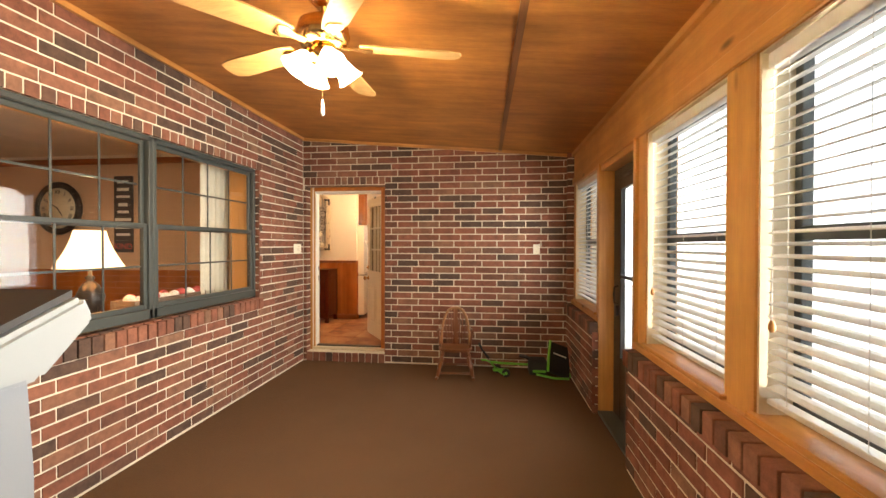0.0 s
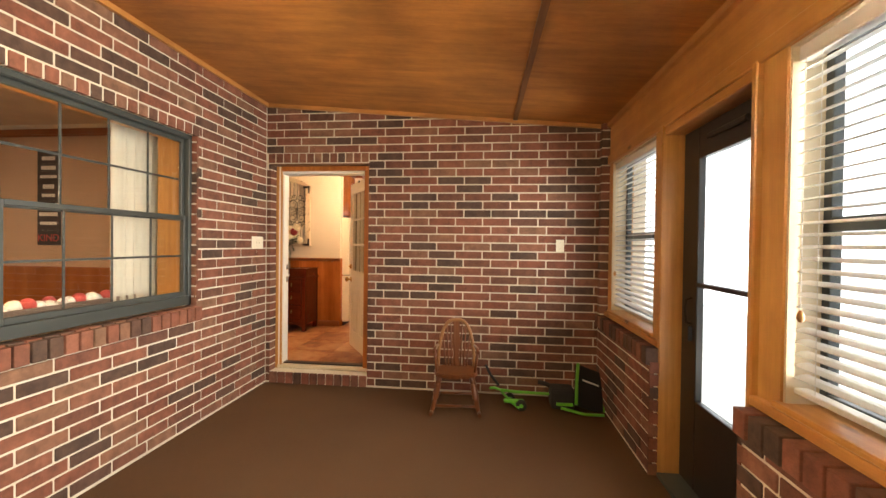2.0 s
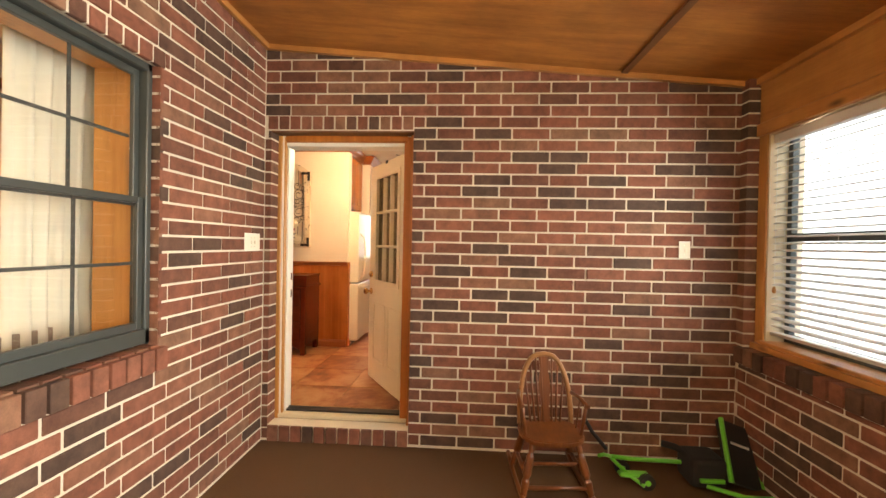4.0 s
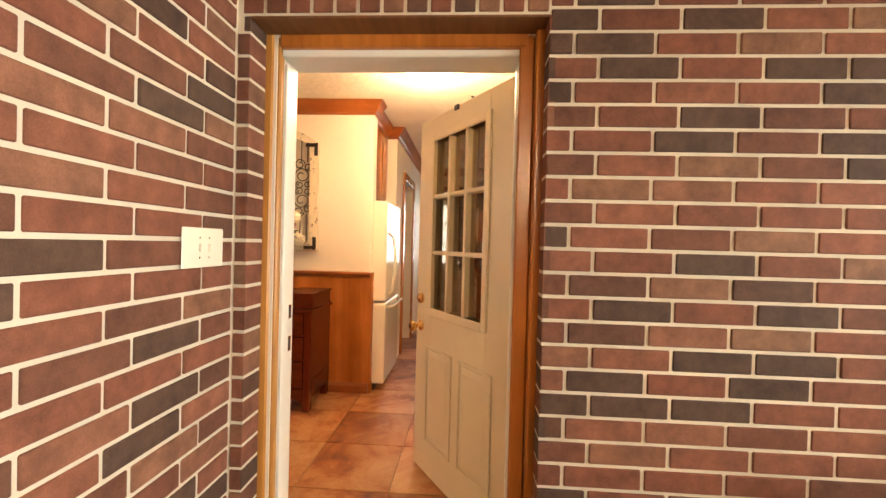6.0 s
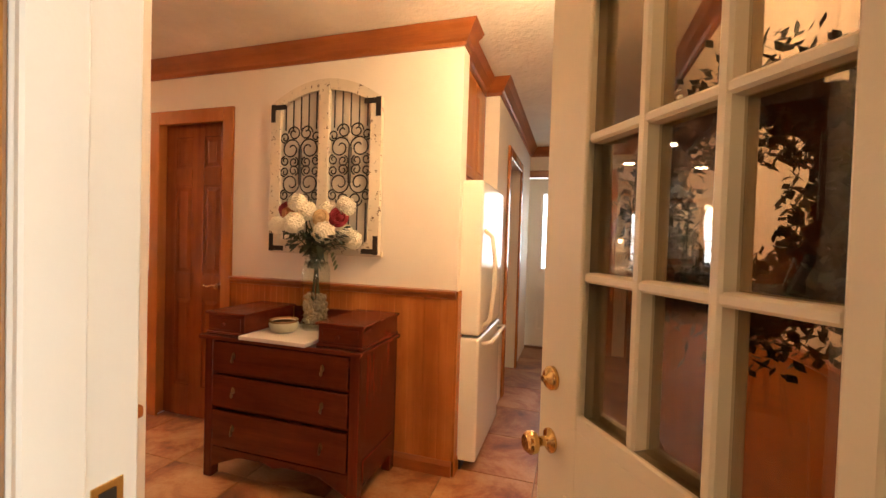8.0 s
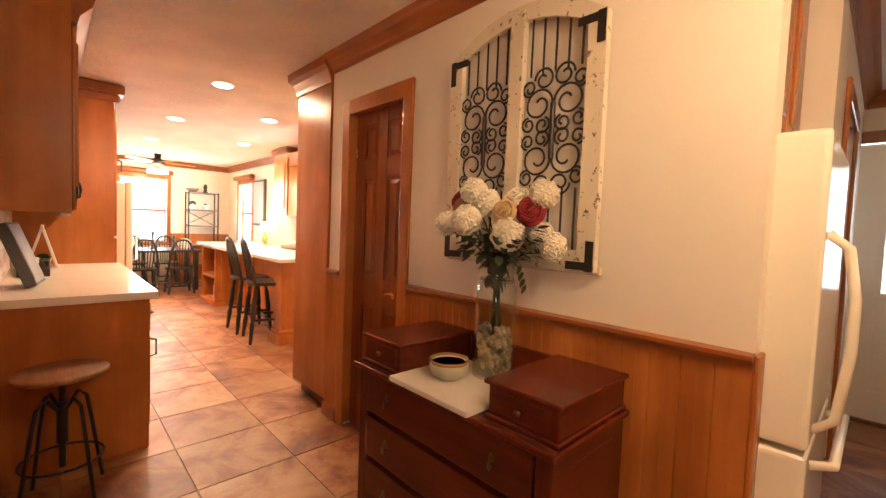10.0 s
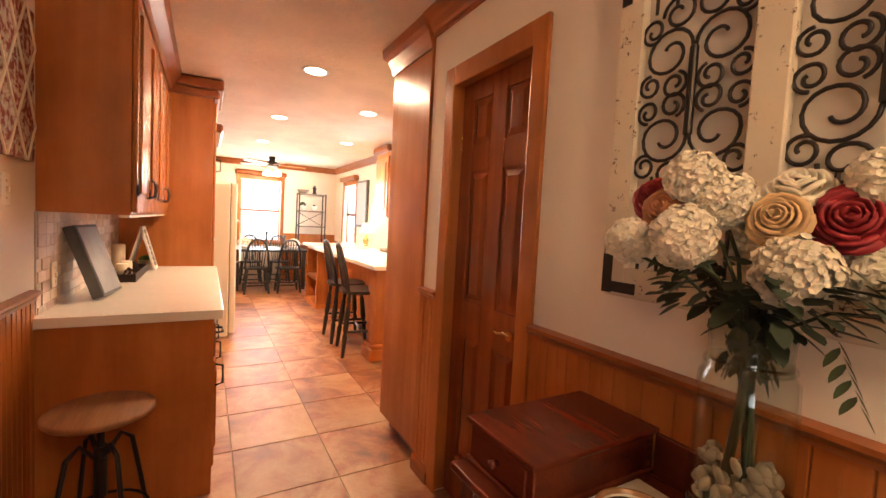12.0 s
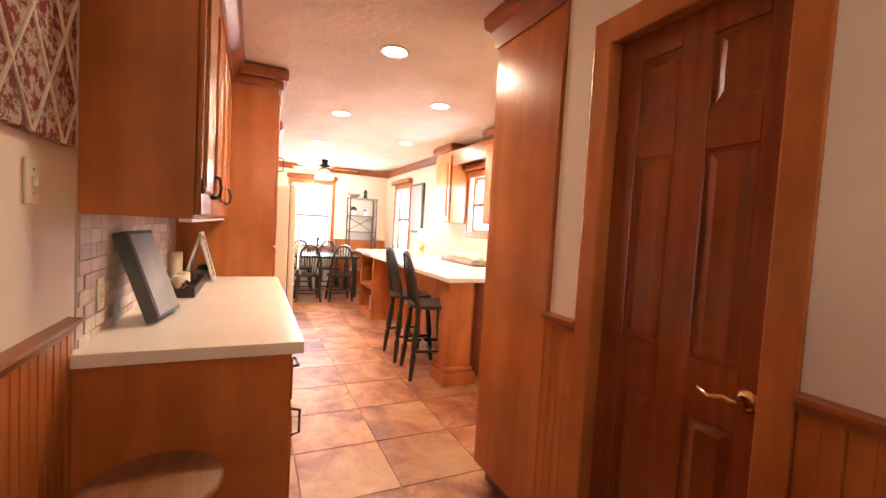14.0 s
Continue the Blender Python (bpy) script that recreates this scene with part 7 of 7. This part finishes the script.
# dining ceiling fan
f2 = thing("dining_fan", "white ceiling fan with lit glass shades over the table", "ceiling fan")
ux, uy = -11.4, 7.2
part("motor", lathe(B(), [(0.03, -0.14), (0.1, -0.12), (0.12, -0.06), (0.05, -0.02), (0.06, 0.06)], (ux, uy, KC - 0.06), 20), IRON, f2)
for k in range(5):
    m = Matrix.Translation((ux, uy, KC - 0.15)) @ pose(0, 0, 0, 0, 0, 72 * k + 20) @ pose(0, 0, 0, 10, 0, 0)
    b = prism(B(), [(0.12, -0.04), (0.6, -0.065), (0.63, 0.0), (0.6, 0.065), (0.12, 0.04)], -0.004, 0.004, "z")
    bmesh.ops.transform(b, matrix=m, verts=b.verts)
    part("blade", b, BLADE, f2)
for k in range(4):
    a = radians(45 + 90 * k)
    part("glass_shade", lathe(B(), [(0.02, 0.06), (0.05, 0.04), (0.075, -0.02), (0.06, -0.03), (0.01, -0.02)], (ux + 0.12 * math.cos(a), uy + 0.12 * math.sin(a), KC - 0.32), 14), BULB, f2)
lamp("POINT", "dining_fan_light", 80, WARM, Matrix.Translation((ux, uy, KC - 0.46)), 0.12)

# recessed and flush ceiling lights
for x, y in ((-6.12, 6.84), (-7.9, 6.83), (-7.05, 7.58), (-9.7, 6.85), (-8.9, 7.9)):
    cl = thing("recessed_light", "round recessed ceiling light with white trim, lit", "ceiling light", "recessed lights")
    part("trim_ring", lathe(B(), [(0.072, -0.006), (0.1, -0.006), (0.1, 0.0), (0.072, 0.0)], (x, y, KC), 28), WHITE, cl)
    part("lens", lathe(B(), [(0.074, -0.0105), (0.078, -0.0062)], (x, y, KC), 28), BULB, cl)
    lamp("AREA", "recessed_beam", 46, WARM, look((x, y, KC - 0.016), (x, y, 0)), 0.13)
fl2 = thing("flush_light", "round frosted flush ceiling light, lit", "ceiling light")
part("pan", lathe(B(), [(0.12, -0.012), (0.14, -0.012), (0.14, 0.0), (0.12, 0.0)], (-1.86, 6.52, KC), 28), WHITE, fl2)
part("diffuser", lathe(B(), [(0.03, -0.095), (0.1, -0.08), (0.15, -0.05), (0.168, -0.015)], (-1.86, 6.52, KC), 28), BULB, fl2)
lamp("POINT", "flush_light_glow", 55, WARM, Matrix.Translation((-1.86, 6.52, KC - 0.22)), 0.14)

# ---- bricks, each a piece of its wall ----
BL, BC, JT = 0.26, 0.0795, 0.0125


def brick_mesh(cache, sx, sy, sz):
    key = (round(sx, 3), round(sy, 3), round(sz, 3))
    if key not in cache:
        cache[key] = mesh_of(box(B(), -sx / 2, sx / 2, -sy / 2, sy / 2, -sz / 2, sz / 2, min(0.003, min(sx, sy, sz) * 0.2)), "brick", BRICK)
    return cache[key]


CACHE = {}
PR = random.Random(11)


def lay(wall, cells, axis, face, out, near, most=290):
    """Lays bricks (u0, u1, z0, z1[, lift]) on a wall whose face lies across axis; near(u, z) picks the pieces, the rest is joined."""
    loose = sorted(cells, key=lambda c: -near((c[0] + c[1]) / 2, (c[2] + c[3]) / 2))
    rest = B()
    for i, c in enumerate(loose):
        u0, u1, z0, z1 = c[:4]
        lift = (c[4] if len(c) > 4 else 0.0) + PR.uniform(-0.0015, 0.002)
        su, sz, cu_, cz, t = u1 - u0, z1 - z0, (u0 + u1) / 2, (z0 + z1) / 2, 0.026 + 2 * max(lift, 0)
        cv = face + out * (lift - t / 2 + 0.0)
        if i < most:
            dims = (t, su, sz) if axis == "x" else (su, t, sz)
            ob = new("brick", brick_mesh(CACHE, *dims))
            ob.parent = wall
            ob.matrix_basis = Matrix.Translation((cv, cu_, cz) if axis == "x" else (cu_, cv, cz))
        else:
            a, b_ = cv - t / 2, cv + t / 2
            if axis == "x":
                box(rest, a, b_, u0, u1, z0, z1)
            else:
                box(rest, u0, u1, a, b_, z0, z1)
    if len(loose) > most:
        tagged(part("brickwork", rest, BRICK_J, wall), kind="stuff")
    else:
        rest.free()


def courses(u_lo, u_hi, z_lo, z_hi, phase_a, phase_b, holes=(), top=None):
    """Running bond in which every other course is shifted; pieces that meet an opening are cut."""
    cells = []
    k0, k1 = math.floor((z_lo - 2.24) / BC), math.ceil((z_hi - 2.24) / BC)
    for k in range(k0, k1):
        z0, z1 = max(z_lo, 2.24 + k * BC + JT / 2), min(z_hi, 2.24 + (k + 1) * BC - JT / 2)
        if z1 - z0 < 0.015:
            continue
        ph = phase_a if k % 2 else phase_b
        n0, n1 = math.floor((u_lo - ph) / BL), math.ceil((u_hi - ph) / BL)
        for n in range(n0, n1):
            spans = [(max(u_lo, ph + n * BL + JT / 2), min(u_hi, ph + (n + 1) * BL - JT / 2))]
            for h0, h1, hz0, hz1 in holes:
                if z1 <= hz0 + 0.01 or z0 >= hz1 - 0.01:
                    continue
                cut = []
                for a, b_ in spans:
                    if b_ <= h0 or a >= h1:
                        cut.append((a, b_))
                    else:
                        cut += [(a, h0 - 0.0)] if a < h0 else []
                        cut += [(h1 + 0.0, b_)] if b_ > h1 else []
                spans = cut
            for a, b_ in spans:
                zt = z1 if top is None else min(z1, top((a + b_) / 2) - 0.004)
                if b_ - a > 0.02 and zt - z0 > 0.012:
                    cells.append((a, b_, z0, zt))
    return cells


def rowlocks(u0, u1, z0, z1, lift=0.0, pitch=0.082):
    n = max(1, round((u1 - u0) / pitch))
    d = (u1 - u0) / n
    return [(u0 + i * d + JT / 2, u0 + (i + 1) * d - JT / 2, z0, z1, lift) for i in range(n)]


# back wall
cells = courses(XL, 0.955, 0.0, 2.9, -1.15, -1.23, [(D0, D1, -0.1, 2.225), (XL - 0.05, D1 + 0.003, 2.222, 2.322)], ceiling_z)
cells += rowlocks(XL + 0.012, D1, 2.228, 2.318)
cells += rowlocks(D0, D1, 0.004, 0.112, 0.012)
lay(wall_back, cells, "y", YB, -1, lambda u, z: -abs(u + 0.9) - 0.6 * abs(z - 1.3))
# window wall
cells = courses(-0.6, YB - 0.012, 0.0, 2.9, 4.02, 4.10, [(W0, W1, WZ0 - 0.13, WZ1), (W0 - 0.05, W1 + 0.03, WZ1 - 0.001, WZ1 + 0.080)], lambda u: 2.82)
cells += rowlocks(W0 - 0.04, W1 + 0.03, WZ1 - 0.002, WZ1 + 0.074)
cells += rowlocks(W0 - 0.04, W1 + 0.03, WZ0 - 0.125, WZ0 - 0.02, 0.03)
lay(wall_left, cells, "x", XL, 1, lambda u, z: -abs(u - 4.2) - 0.5 * abs(z - 1.3))
# returns of the window and door openings
rv = B()
for z in np.arange(WZ0 - 0.02, WZ1 - 0.03, BC):
    box(rv, XL - 0.075, XL - 0.004, W1 - 0.002, W1 + 0.02, z + JT / 2, min(z + BC - JT / 2, WZ1))
tagged(part("brick_return", rv, BRICK_J, wall_left), kind="stuff")
rv = B()
for k in range(-29, 0):
    z0, z1 = 2.24 + k * BC + JT / 2, 2.24 + (k + 1) * BC - JT / 2
    if z0 > 0.08:
        box(rv, D0 - 0.02, D0 + 0.0015, YB + 0.001, YB + 0.13, z0, min(z1, DZ))
        box(rv, D1 - 0.0015, D1 + 0.02, YB + 0.001, YB + 0.13, z0, min(z1, DZ))
tagged(part("brick_return", rv, BRICK_J, wall_back), kind="stuff")
sl = B()
for i in range(33):
    y = W0 - 0.04 + (W1 + 0.07 - W0) * i / 33
    box(sl, XL - 0.085, XL - 0.002, y + JT / 2, y + (W1 + 0.07 - W0) / 33 - JT / 2, WZ0 - 0.09, WZ0 - 0.012)
tagged(part("brick_sill", sl, BRICK_J, wall_left), kind="stuff")
# low walls under the windows: running courses, then a proud header course on top
for wall, a, b_ in ((wall_low_a, EA, YB - 0.012), (wall_low_b, -0.8, EB)):
    cells = courses(a, b_, 0.0, 0.68, 3.9, 3.98)
    n = round((b_ - a) / 0.093)
    d = (b_ - a) / n
    cap = mesh_of(box(B(), -0.055, 0.055, -d / 2 + 0.006, d / 2 - 0.006, -0.052, 0.052, 0.003), "brick", BRICK)
    for i in range(n):
        o = new("brick", cap)
        o.parent = wall
        o.matrix_basis = pose(XR - 0.022 + 0.055 + PR.uniform(-0.002, 0.002), a + (i + 0.5) * d, 0.743)
    lay(wall, cells, "x", XR, -1, lambda u, z: -abs(u - 3.0), 250)
en = B()
for z in np.arange(0.0, 0.68, BC):
    box(en, XR + 0.002, 1.0, EA - 0.002, EA + 0.02, z + JT / 2, z + BC - JT / 2)
    box(en, XR + 0.002, 1.0, EB - 0.02, EB + 0.002, z + JT / 2, z + BC - JT / 2)
tagged(part("brick_end", en, BRICK_J, wall_low_a), kind="stuff")
# slim brick pier in the corner above the low wall
pr = B()
for k in range(-18, 6):
    z0 = 2.24 + k * BC
    if 0.8 < z0 < ceiling_z(0.9) - 0.03:
        box(pr, XR, XR + 0.09, YB - 0.075, YB - 0.008, z0 + JT / 2, min(z0 + BC - JT / 2, ceiling_z(0.9)))
tagged(part("brick_pier", pr, BRICK_J, wall_low_a), kind="stuff")
setting("corner_pier", box(B(), XR + 0.006, 0.955, YB - 0.07, YB, 0.80, ceiling_z(0.955) - 0.002), MORTAR, "mortar core of the slim corner pier", "wall")

# ---- floor tiles ----
fl = bpy.data.objects["floor_kitchen"]
TS = 0.5
tile_me = mesh_of(box(B(), -TS / 2 + 0.003, TS / 2 - 0.003, -TS / 2 + 0.003, TS / 2 - 0.003, -0.006, 0.0, 0.0015), "tile", TILE)
for i in range(-16, 8):
    for j in range(-2, 9):
        x, y = -4.94 + TS / 2 + i * TS, 6.29 + TS / 2 + j * TS
        inside = (XW < x - TS / 2 + 0.2 and x + TS / 2 < XE + 0.3 and YB + 0.2 < y) and (y < YN + 0.2 or x > -2.6)
        if inside and y < YH:
            o = new("tile", tile_me)
            o.parent = fl
            o.matrix_basis = pose(x, y, K)
